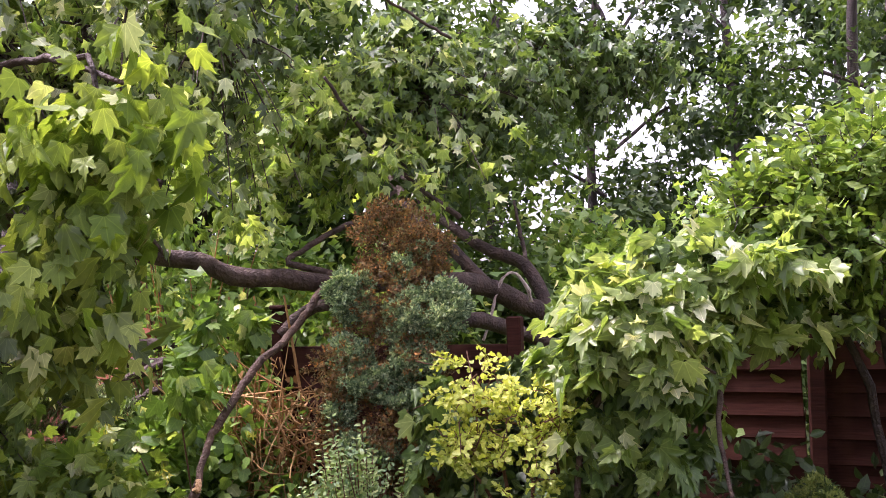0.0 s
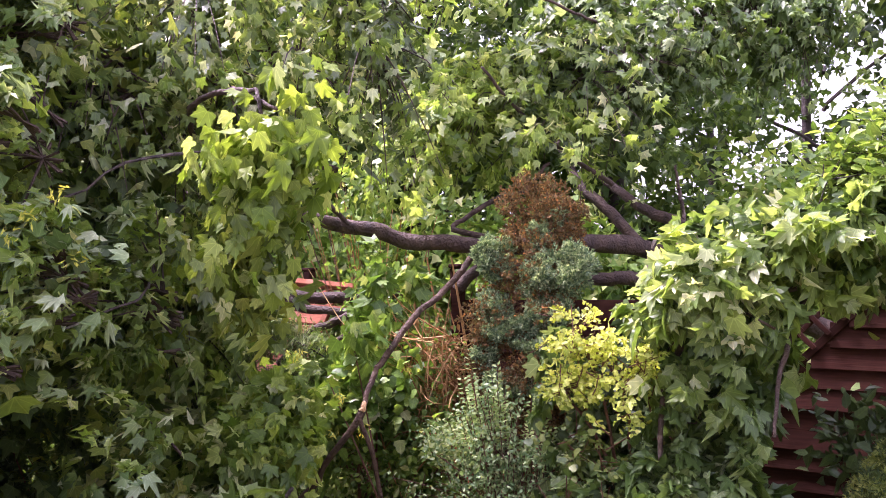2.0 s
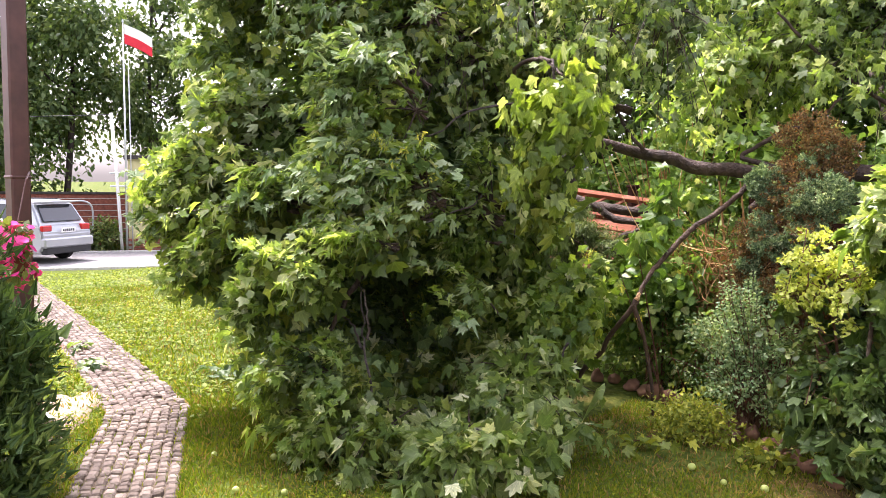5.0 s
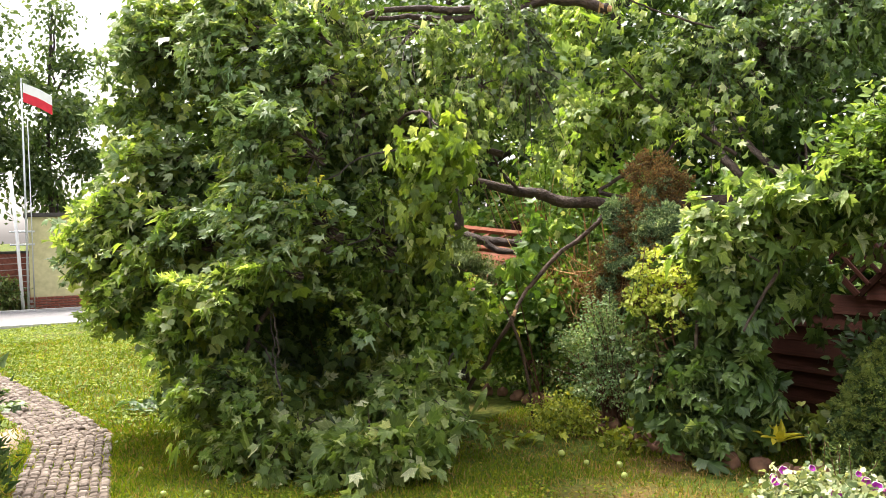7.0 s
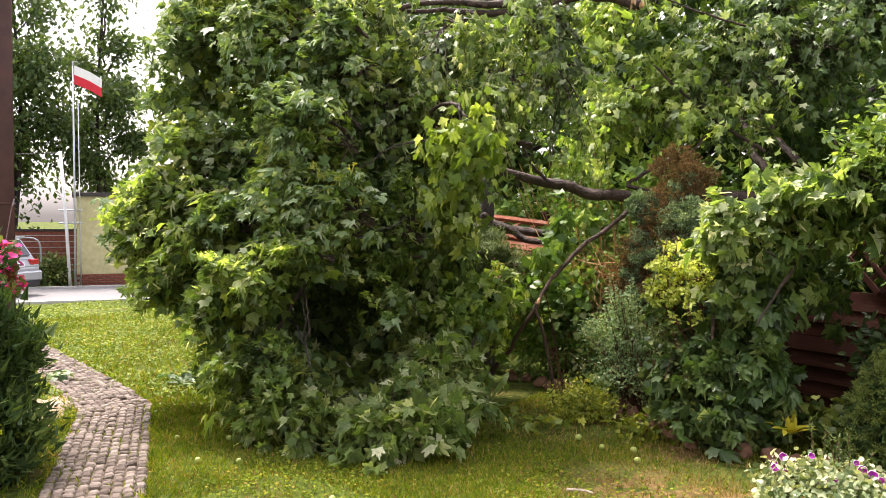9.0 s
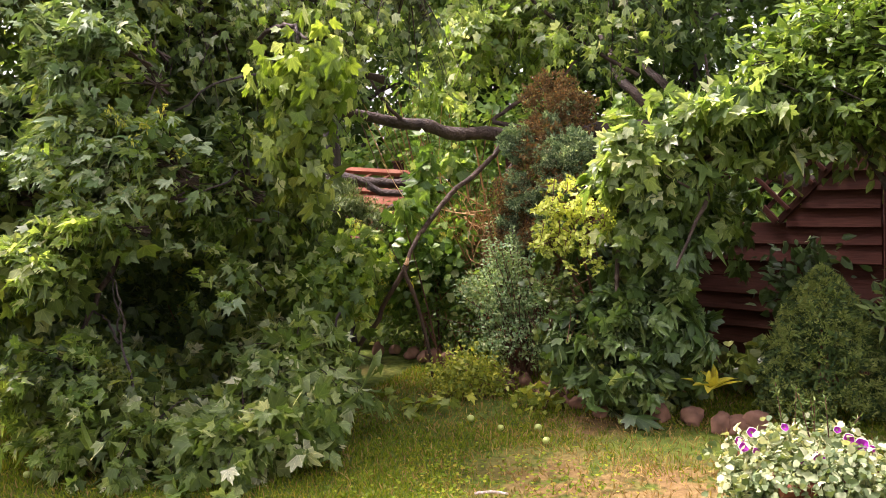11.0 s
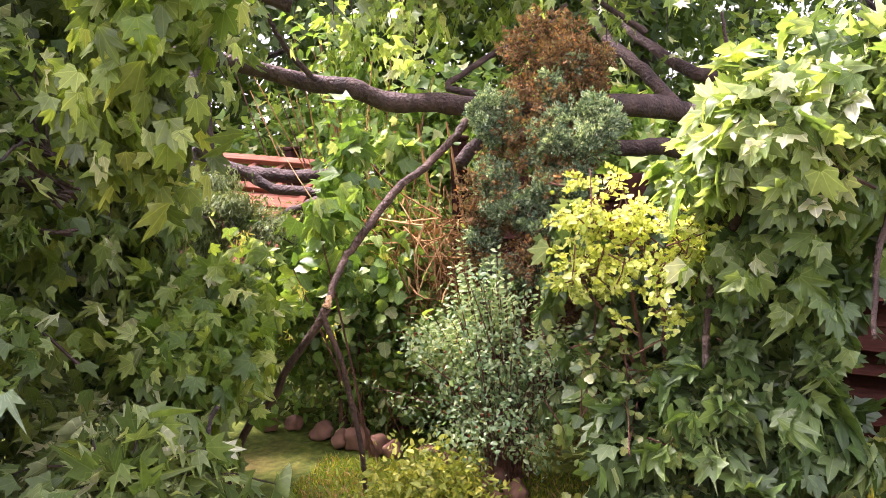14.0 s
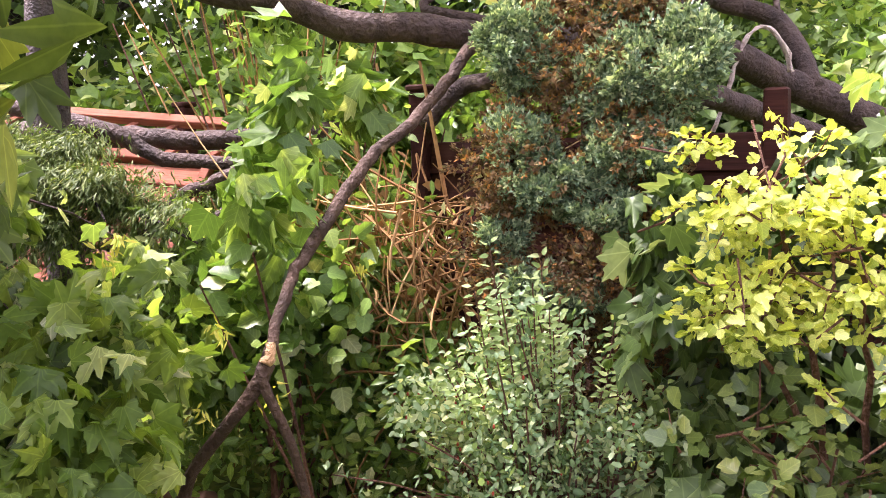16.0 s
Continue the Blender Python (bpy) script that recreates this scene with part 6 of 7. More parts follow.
bush("hanging_maple_sprig", "limp light green maple leaves hanging from the limb", [(-1.25, 4.25, 1.6, 0.11, 0.1, 0.25, 1), (-1.35, 4.2, 1.2, 0.1, 0.09, 0.28, 1), (-1.2, 3.95, 1.35, 0.08, 0.08, 0.15, 0.6), (-1.05, 4.5, 1.65, 0.1, 0.08, 0.1, 0.6)], 280, T_MAPLE_CURL, 0.085, M_UNDER, 2, 40, 0.05, 1.4)
bush("leafy_maple_branch", "green maple leaves on a low branch end", [(-1.65, 3.35, 0.75, 0.35, 0.25, 0.2, 1), (-1.45, 3.2, 0.85, 0.2, 0.2, 0.14, 0.7), (-2.0, 3.6, 0.95, 0.4, 0.3, 0.25, 0.9), (-1.5, 3.55, 1.0, 0.2, 0.18, 0.16, 0.5)], 1700, T_MAPLE, 0.07, leaf_material("low_branch_leaf", [(0, (0.07, 0.13, 0.02)), (0.5, (0.15, 0.235, 0.038)), (0.85, (0.27, 0.35, 0.07)), (0.95, (0.4, 0.45, 0.18)), (1, (0.62, 0.64, 0.48))], 0.5, 0.42, 0.4, green=False), 5, 110, 0.09, 0.7)


# Added dark foliage at the hollow's back, coloured to stand in for shade.
bush("hollow_shade_filler", "dark filler foliage whose colour stands in for shade under the fallen crown", [(-3.3, 3.3, 0.75, 0.35, 0.35, 0.65, 1), (-2.85, 3.5, 0.85, 0.4, 0.3, 0.65, 1), (-2.4, 3.6, 0.7, 0.35, 0.25, 0.55, 0.7)], 9000, T_TUFT, 0.07, M_THUJA, 6, 600, 0.06, -0.3)


def dry_tangle():
    """Dry vine stems tangled against the fence."""
    ob = thing("dry_vine_tangle", "tangle of dry brown vine stems against the fence", "vine", (-0.9, 5.0, 0.1))
    g = Geo()
    for k in range(230):
        b = np.array([-1.02 + rng.normal() * 0.22, 4.85 + rng.normal() * 0.14, 0.55 + rng.random() * 0.75])
        d = rng.normal(size=3) * np.array([0.25, 0.08, 0.28])
        g.tube(curve_points([b, b + d * 0.6 + rng.normal(size=3) * 0.07, b + d * 1.3], 7), np.linspace(0.006, 0.002, 7), 4, cap=False)
    part("stem_tangle", g, M_DRY, ob, kind="stuff")
    for x in (-1.15, -1.0, -0.82):
        part("main_stem", limb([(x, 4.95, 0.05), (x + 0.05, 4.92, 0.6), (x - 0.06, 5.0, 1.3), (x - 0.15, 5.05, 1.8)], 0.016, 0.007, 14, 6), M_DRY, ob)
    p, o = sample_blobs([(-1.05, 4.88, 1.0, 0.3, 0.16, 0.35, 1)], 200, 0.8, 50, 0.08)
    leaf_mesh("dry_leaves", T_OVATE, p, rng.normal(size=(len(p), 3)) + [0, 0, -0.6], rng.normal(size=(len(p), 3)), 0.06, M_DRY, ob, "shrivelled leaves", kind="stuff")
    p, o = sample_blobs([(-1.05, 4.86, 1.05, 0.32, 0.16, 0.35, 1)], 360, 0.8, 80, 0.08)
    leaf_mesh("green_leaves", T_OVATE, p, rng.normal(size=(len(p), 3)) + [0, 0, -0.6], rng.normal(size=(len(p), 3)), 0.06, M_UNDER, ob, kind="stuff")


dry_tangle()


def reed_shoots():
    ob = thing("bare_shrub_shoots", "thin upright brown shoots of a leafless shrub", "shrub", (-1.75, 5.6, 0.1))
    for k in range(26):
        b = np.array([-1.75 + rng.normal() * 0.12, 5.6 + rng.normal() * 0.1, 0.1])
        e = b + [rng.normal() * 0.4 - 0.25, rng.normal() * 0.2, 1.8 + rng.random() * 0.6]
        part("shoot", limb([b, (b + e) / 2 + rng.normal(size=3) * 0.04, e], 0.009, 0.003, 9, 5), M_DRY if k % 3 else M_STEM, ob)
    foliage("leaves", T_OVATE, [(-1.85, 5.6, 2.3, 0.35, 0.3, 0.4, 1)], 420, 0.07, M_UNDER, ob, "", 0.9, 60, 0.08)


reed_shoots()

# ---- lichen-barked tree with feathery foliage ----
T_QUAD_THIN = (np.array([(0, 0, 0), (0.1, 0.45, 0.03), (0, 1, -0.1), (-0.1, 0.45, 0.03)]), [(0, 1, 2), (0, 2, 3)])
larch = thing("lichen_barked_tree", "standing tree with dark lichen-spotted bark and a knob", "tree", (-2.45, 4.85, 0.05))
part("trunk", limb([(-2.42, 4.75, 0.0), (-2.45, 4.8, 0.7), (-2.49, 4.82, 1.5), (-2.47, 4.85, 2.4), (-2.46, 4.88, 2.9)], 0.098, 0.05, 26, 12, 0.05), M_BARK_GREY, larch, smooth=True)
part("knob", limb([(-2.46, 4.78, 1.68), (-2.42, 4.7, 1.7), (-2.41, 4.67, 1.69)], 0.045, 0.025, 6, 8, 0.1), M_BARK_GREY, larch, smooth=True)
LF = [(-2.1, 4.62, 1.3, 0.2, 0.16, 0.14, 1.0), (-2.3, 4.66, 1.5, 0.18, 0.14, 0.1, 0.8), (-2.55, 4.6, 1.5, 0.2, 0.14, 0.12, 0.7), (-2.12, 4.5, 1.38, 0.12, 0.12, 0.07, 0.45), (-2.34, 4.5, 1.38, 0.16, 0.15, 0.12, 0.8), (-2.3, 4.45, 1.2, 0.2, 0.18, 0.12, 0.7), (-2.0, 4.55, 0.95, 0.3, 0.25, 0.2, 1.2), (-2.15, 4.45, 0.7, 0.35, 0.25, 0.18, 1.0), (-2.5, 4.4, 1.2, 0.25, 0.2, 0.22, 0.5), (-1.85, 4.6, 1.25, 0.2, 0.2, 0.14, 0.4), (-2.6, 4.3, 1.1, 0.35, 0.2, 0.35, 1.4), (-2.85, 4.4, 1.45, 0.3, 0.2, 0.2, 0.6), (-2.3, 4.3, 0.85, 0.3, 0.2, 0.2, 0.8)]
sprays("feathery_foliage", T_QUAD_THIN, LF, 1800, 22, 0.17, 0.032, M_FEATHER, larch, "fine drooping olive-green foliage", 0.9, 0.5, 0.35, 0.5, 0.7)
for k, e in enumerate(((-1.7, 4.5, 1.15), (-1.85, 4.35, 0.85), (-2.0, 4.4, 1.25), (-2.5, 4.3, 1.2))):
    part("branch", limb([(-2.42, 4.8, 1.1 + 0.1 * k), ((-2.42 + e[0]) / 2, 4.6, e[2] + 0.12), e], 0.014, 0.004, 10, 6), M_BARK_DARK, larch)
for pts, r in (([(-3.4, 5.0, 1.8), (-2.7, 4.98, 1.68), (-2.5, 4.98, 1.62), (-2.27, 4.98, 1.55), (-2.1, 5.0, 1.45), (-1.78, 5.02, 1.42), (-1.45, 5.1, 1.44)], 0.042), ([(-3.3, 5.1, 1.58), (-2.85, 5.12, 1.58), (-2.6, 5.12, 1.56), (-2.35, 5.14, 1.55), (-2.1, 5.14, 1.53), (-1.8, 5.18, 1.52), (-1.4, 5.4, 1.55)], 0.058), ([(-2.25, 4.9, 1.05), (-2.04, 4.95, 1.26), (-1.86, 4.98, 1.34), (-1.68, 5.0, 1.41), (-1.5, 5.05, 1.46)], 0.034), ([(-1.95, 4.85, 1.12), (-1.75, 4.95, 1.24), (-1.5, 5.0, 1.33)], 0.032)):
    ob = thing("fallen_branch", "dark bare fallen branch lying across the crushed panel", "branch", pts[0], "fallen branches")
    part("wood", limb(pts, r, r * 0.7, 22, 9, 0.06, 0.004), M_BARK, ob, smooth=True)


# ---- trees and thicket behind ----
def woodland_tree(x, y, h, r, n, size, mat, label, sparse=0.0, lean=(0, 0), low=0.3, trunk_r=0.14, wide=1.0, leaf=T_WOOD):
    z0 = float(gz(x, y))
    ob = thing("woodland_tree", label, "tree", (x, y, z0), "trees behind the garden")
    top = np.array([x + lean[0], y + lean[1], z0 + h * 0.92])
    base = np.array([x, y, z0 - 0.1])
    bend = (base + top) / 2 + rng.normal(size=3) * 0.25
    part("trunk", limb([base, bend, top], trunk_r, trunk_r * 0.25, 18, 9, 0.05), M_BARK_DARK, ob, smooth=True)
    blobs = []
    for k in range(11):
        u = low + (1 - low) * k / 10.0
        a = k * 2.4 + x
        w = math.sin(math.pi * min(0.95, 0.25 + 0.75 * (u - low) / (1 - low))) * r
        c = base + (top - base) * u + np.array([math.cos(a), math.sin(a), 0]) * w * 0.6
        s = max(0.4, w * (0.62 - 0.25 * sparse))
        blobs.append((*c, s, s, s * 0.75, s * s))
        m = base + (top - base) * (u * 0.85)
        part("limb", limb([m, (m + c) / 2 + [0, 0, 0.15], c], trunk_r * 0.35, 0.015, 10, 6, 0.05, 0.02), M_BARK_DARK, ob)
    foliage("crown", leaf, blobs, n, size, mat, ob, "", 0.75, int(n / (18 + 26 * sparse)), wide * (0.09 + 0.12 * r * 0.35), 0.5, 0.5, 0.15)
    return ob


W_MID = "broadleaf tree with dense green foliage behind the fence"
W_SPARSE = "tall broadleaf tree with airy foliage against white sky"
W_HAZED = "roadside tree across the road, leaf colour paled for haze"
woodland_tree(-4.6, 8.2, 7.5, 2.3, 9000, 0.13, M_WOODS, W_MID)
woodland_tree(-2.6, 9.3, 8.0, 2.2, 9000, 0.13, M_WOODS, W_MID)
woodland_tree(-6.8, 7.4, 7.0, 2.3, 8000, 0.13, M_WOODS, W_MID)
woodland_tree(-0.4, 10.2, 8.0, 2.0, 8000, 0.13, M_WOODS, W_MID)
woodland_tree(2.3, 12.5, 9.0, 2.4, 3400, 0.15, M_WOODS_DARK, W_SPARSE, 1.0, (0.2, 0), 0.25, 0.1)
woodland_tree(4.6, 13.0, 10.0, 2.6, 3900, 0.15, M_WOODS_DARK, W_SPARSE, 1.0, (-0.3, 0), 0.2, 0.12)
woodland_tree(5.6, 9.6, 8.5, 2.2, 5500, 0.105, M_WOODS, W_SPARSE, 0.8, (-0.6, 0), 0.3, 0.11)
woodland_tree(1.2, 17.5, 10.0, 2.8, 3400, 0.19, M_WOODS, W_SPARSE, 1.0, (0, 0), 0.2, 0.13)
woodland_tree(7.5, 15.0, 12.0, 3.2, 4200, 0.19, M_WOODS_DARK, W_SPARSE, 0.8, (0, 0), 0.25, 0.15)
woodland_tree(-3.0, 15.5, 11.0, 3.2, 6500, 0.19, M_WOODS_DARK, W_MID)
woodland_tree(-8.0, 14.0, 11.0, 3.4, 6500, 0.19, M_WOODS_DARK, W_MID)
woodland_tree(-12.0, 12.5, 9.0, 2.6, 5500, 0.2, M_WOODS, W_MID)
for s, w, h, r, sp in ((33, -9, 13, 4.0, 0), (35, -4.5, 15, 4.2, 0), (34, -2.3, 13, 2.8, 0.7), (36, 1.0, 12, 2.0, 1.0), (40, 8.2, 15, 3.4, 0.3), (38, -14, 14, 4.5, 0), (37, 13, 13, 4.0, 0), (42, 18, 14, 4.5, 0), (44, -8, 17, 5.0, 0)):
    x, y, z = far(s, w)
    woodland_tree(x, y, h, r, int(16000 * (1 - 0.5 * sp)), 0.21, M_WOODS_FAR, W_HAZED, sp, (0, 0), 0.06 if sp < 0.5 else 0.35, 0.2 if sp < 0.5 else 0.13, 2.2, T_QUAD)

for k, (x, y, z, r, m) in enumerate(((-4.4, 7.0, 1.0, 0.95, M_UNDER), (-3.2, 7.3, 1.2, 1.0, M_UNDER), (-2.0, 7.4, 1.3, 0.95, M_UNDER), (-0.8, 7.8, 1.2, 0.95, M_UNDER), (0.5, 8.4, 1.2, 0.95, M_WOODS),
                                     (1.7, 8.0, 1.1, 1.0, M_UNDER), (2.9, 7.6, 1.2, 1.0, M_WOODS), (4.2, 7.0, 1.2, 1.1, M_WOODS), (-5.6, 6.3, 1.1, 1.0, M_WOODS), (-4.4, 5.2, 0.9, 0.7, M_HEDGE), (1.2, 10.2, 1.6, 1.3, M_UNDER), (3.4, 10.4, 1.6, 1.4, M_UNDER), (-7.2, 5.4, 1.1, 1.1, M_WOODS))):
    bush("thicket_shrub", "leafy green thicket shrub behind the fence", [(x, y, z, r, r * 0.7, z * 0.95, 1), (x + 0.4, y, z + 0.5, r * 0.6, r * 0.5, r * 0.5, 0.5)], 3700, T_WOOD, 0.115, m, 5, 380, 0.12, 0.4)

# ---- across the road ----
def far_pose(s, w, z, turn=0.0):
    x, y, _ = far(s, w)
    return Matrix.Translation((x, y, z)) @ pose(0, 0, 0, 0, 0, math.degrees(math.atan2(RIGHT9[1], RIGHT9[0])) + turn)


FZ = float(gz(*far(30, 0)[:2]))
hut = thing("utility_building", "small cream rendered building with flat felt roof", "building", far_pose(30.6, 1.2, FZ).translation)
HX = 1.75
box_part("wall", box_mesh("wall", 3.6, 2.6, 2.5, M_CREAM, 0.01), far_pose(30.6, HX, FZ + 1.65), hut)
box_part("roof", box_mesh("roof", 3.85, 2.85, 0.12, M_ROOF, 0.01), far_pose(30.6, HX, FZ + 2.96), hut)
BR = box_mesh("brick", 0.235, 0.11, 0.065, M_BRICK, 0.006)
box_part("plinth", box_mesh("plinth", 3.62, 2.62, 0.4, M_KERB, 0.01), far_pose(30.6, HX, FZ + 0.2), hut)
for row in range(5):
    for k in range(15):
        box_part("brick", BR, far_pose(30.6 - 1.31, HX - 1.72 + 0.245 * k + 0.12 * (row % 2), FZ + 0.05 + 0.08 * row), hut)

wall_far = thing("brick_garden_wall", "red-brown brick wall across the road", "wall", far_pose(33, -4, FZ).translation, kind="structure")
box_part("wall_body", box_mesh("wall_body", 14.0, 0.24, 1.75, M_BRICK, 0.01), far_pose(31.8, -6.6, FZ + 0.87), wall_far)
box_part("coping", box_mesh("coping", 14.1, 0.32, 0.08, M_ROOF, 0.01), far_pose(31.8, -6.6, FZ + 1.78), wall_far)
COURSE = box_mesh("course", 14.0, 0.03, 0.02, M_KERB, 0.002)
for row in range(8):
    box_part("mortar_course", COURSE, far_pose(31.67, -6.6, FZ + 0.2 + 0.2 * row), wall_far)

flag = thing("flagpole", "tall grey flagpole flying a white and red flag", "flagpole", far(29.0, -0.1))
fx, fy, fz = far(29.0, -0.1)
part("pole", Geo().tube([(fx, fy, FZ), (fx, fy, FZ + 3.6), (fx - 0.03, fy, FZ + 7.05)], [0.035, 0.03, 0.02], 10), M_STEEL, flag, smooth=True)
part("second_pole", Geo().tube([(fx + 0.06, fy + 0.16, FZ), (fx + 0.03, fy + 0.13, FZ + 5.9)], [0.02, 0.012], 8), M_STEEL, flag, smooth=True)
part("finial", Geo().tube([(fx - 0.03, fy, FZ + 7.05), (fx - 0.03, fy, FZ + 7.12)], [0.035, 0.015], 8), M_STEEL, flag)
fd = np.array([RIGHT9[0], RIGHT9[1], 0])
for name, z0, z1, mat in (("white_stripe", 0.29, 0.58, M_WHITE), ("red_stripe", 0.0, 0.29, M_RED)):
    g = Geo()
    n = 16
    for layer in (0, 1):
        v = []
        for i in range(n + 1):
            u = i / n
            wave = 0.07 * math.sin(u * 9) * u
            for zz in (z0, z1):
                q = np.array([fx, fy, FZ + 6.4 + zz - 0.26 * u - 0.1 * u * u]) + fd * (0.03 + 0.8 * u) + np.array([LEFT_FAR[0], LEFT_FAR[1], 0]) * (wave + 0.008 * layer)
                v.append(q)
        g.add(v, [(2 * i, 2 * i + 2, 2 * i + 3, 2 * i + 1) for i in range(n)])
    part(name, g, mat, flag, smooth=True)
lamp = thing("leaning_white_pole", "white metal pole leaning on a bracket beside the building", "pole", far(29.2, -0.55))
lx, ly, _ = far(29.2, -0.5)
part("pole", Geo().tube([(lx + 0.12, ly + 0.22, FZ), (lx + 0.08, ly + 0.12, FZ + 2.2), (lx, ly, FZ + 4.3)], 0.05, 10), M_WHITE, lamp, smooth=True)
for z in (2.05, 2.45):
    part("bracket", Geo().tube([(lx - 0.05, ly - 0.05, FZ + z), (lx + 0.3, ly + 0.55, FZ + z)], 0.03, 8), M_STEEL, lamp)
cable = thing("overhead_cable", "thin overhead cable hanging between the poles", "cable", far(29.2, -8))
c0, c1 = np.array([lx, ly, FZ + 4.25]), np.array(far(31, -14, FZ + 5.0))
cp = c0 + (c1 - c0) * np.linspace(0, 1, 20)[:, None]
cp[:, 2] -= 0.5 * np.sin(np.linspace(0, np.pi, 20))
part("wire", Geo().tube(cp, 0.012, 5), M_CAR_TRIM, cable)
rack = thing("bicycle_stand", "grey tubular stand in front of the brick wall", "stand", far(30.2, -1.6))
rx0, ry0, _ = far(30.4, -2.2)
rx1, ry1, _ = far(30.4, -1.2)
part("frame", Geo().tube(curve_points([(rx0, ry0, FZ), (rx0, ry0, FZ + 1.3), (rx1, ry1, FZ + 1.45), (rx1, ry1, FZ)], 24), 0.03, 8), M_STEEL, rack)
for w in (-3.4, -2.4, -1.5, -0.7):
    x, y, _ = far(29.6, w)
    bush("roadside_shrub", "rounded green shrub in front of the brick wall", [(x, y, FZ + 0.45, 0.55, 0.5, 0.5, 1)], 1100, T_OVATE, 0.12, M_HEDGE, 4, 120, 0.09)


# ---- silver car ----
def suv(at, heading):
    base = Matrix.Translation(at) @ pose(0, 0, 0, 0, 0, heading)
    ob = thing("parked_car", "silver estate sport car parked on the asphalt", "car", at)

    def loft(name, prof, half, mat, tumble=0.0, label="", bev=0.04):
        """Side profile (x, z) drawn out across the width, leaning in above the waist."""
        bm = bmesh.new()
        rows = []
        for sgn in (-1, 1):
            rows.append([bm.verts.new((x, sgn * (half - tumble * max(0, z - 0.95)), z)) for x, z in prof])
        n = len(prof)
        bm.faces.new(rows[0][::-1])
        bm.faces.new(rows[1])
        for i in range(n):
            j = (i + 1) % n
            bm.faces.new((rows[0][i], rows[0][j], rows[1][j], rows[1][i]))
        bmesh.ops.recalc_face_normals(bm, faces=bm.faces[:])
        bmesh.ops.bevel(bm, geom=bm.edges[:], offset=bev, segments=2, affect="EDGES", clamp_overlap=True)
        me = bpy.data.meshes.new(name)
        bm.to_mesh(me)
        bm.free()
        me.materials.append(mat)
        return box_part(name, me, base, ob, label)

    loft("body", [(-2.28, 0.42), (-2.3, 0.8), (-2.2, 1.02), (1.0, 1.0), (2.1, 0.9), (2.28, 0.7), (2.28, 0.35), (-2.2, 0.32)], 0.92, M_CAR)
    loft("cabin", [(-2.2, 0.98), (-1.82, 1.6), (-1.4, 1.68), (0.0, 1.66), (0.95, 1.02)], 0.9, M_CAR, 0.24, bev=0.05)
    loft("rear_window", [(-2.17, 1.12), (-1.9, 1.55), (-1.86, 1.55), (-2.13, 1.12)], 0.74, M_GLASS, 0.2, "dark tinted rear window", 0.006)
    for sgn in (-1, 1):
        g = Geo()
        v = [(-1.75, sgn * 0.885, 1.06), (0.75, sgn * 0.885, 1.06), (0.0, sgn * 0.77, 1.56), (-1.55, sgn * 0.77, 1.56)]
        v += [(x, y - sgn * 0.02, z) for x, y, z in v]
        g.add([(base @ Vector(q))[:] for q in v], [(0, 1, 2, 3), (7, 6, 5, 4), (0, 4, 5, 1), (1, 5, 6, 2), (2, 6, 7, 3), (3, 7, 4, 0)])
        part("side_window", g, M_GLASS, ob)
        loft_l = box_mesh("tail_light", 0.1, 0.34, 0.16, M_LAMP, 0.02)
        box_part("tail_light", loft_l, base @ pose(-2.24, sgn * 0.72, 0.94), ob, "red tail light")
        for x in (-1.4, 1.4):
            wheel = Geo()
            a = [(base @ Vector((x, sgn * y, 0.35)))[:] for y in (0.72, 0.76, 0.9, 0.94)]
            wheel.tube(a, [0.3, 0.35, 0.35, 0.3], 24)
            tyre = part("wheel", wheel, M_TYRE, ob, smooth=False)
            rim = Geo().tube([(base @ Vector((x, sgn * y, 0.35)))[:] for y in (0.92, 0.955)], [0.22, 0.2], 10)
            r = rim.make("rim", M_STEEL)
            r.parent = tyre
            r.matrix_parent_inverse = Matrix.Identity(4)
    box_part("bumper", box_mesh("bumper", 0.18, 1.84, 0.26, M_CAR, 0.04), base @ pose(-2.3, 0, 0.56), ob)
    box_part("lower_bumper", box_mesh("lower_bumper", 0.2, 1.7, 0.2, M_CAR_TRIM, 0.03), base @ pose(-2.26, 0, 0.36), ob, "dark plastic skirt")
    box_part("number_plate", box_mesh("number_plate", 0.02, 0.52, 0.12, M_WHITE, 0.004), base @ pose(-2.325, 0, 0.88), ob, "white plate")
    for k in range(6):
        box_part("plate_bar", box_mesh("plate_bar", 0.008, 0.045, 0.07, M_CAR_TRIM, 0.002), base @ pose(-2.338, -0.19 + 0.075 * k, 0.88), ob)
    box_part("roof_spoiler", box_mesh("roof_spoiler", 0.25, 1.3, 0.04, M_CAR, 0.012), base @ pose(-1.92, 0, 1.63), ob)
    for sgn in (-1, 1):
        box_part("roof_rail", box_mesh("roof_rail", 1.5, 0.03, 0.03, M_CAR_TRIM, 0.008), base @ pose(-0.7, sgn * 0.62, 1.69), ob)


cx, cy, _ = far(27.2, -3.4)
suv((cx, cy, FZ + 0.03), 206)

# ---- small things on the lawn ----
for x, y in ((-2.31, 1.43), (-1.17, 1.66), (-2.85, 1.6), (-1.78, 1.12), (-0.1, 3.0), (0.12, 3.05), (0.25, 2.85), (-0.35, 3.1), (-0.75, 1.0), (-2.0, 0.95), (-2.62, 1.2), (0.55, 3.3)):
    r = 0.016 + rng.random() * 0.007
    g = Geo()
    a = np.linspace(-1.45, 1.5, 8)
    z0 = float(gz(x, y)) + r * 0.95
    g.tube(np.stack([np.full(8, x), np.full(8, y), z0 + r * np.sin(a)], 1), r * np.cos(a) * 1.05 + 0.001, 12)
    ob = g.make("fallen_apple", M_APPLE, smooth=True)
    tagged(ob, "small green windfall apple on the lawn", "apple", "windfall apples")


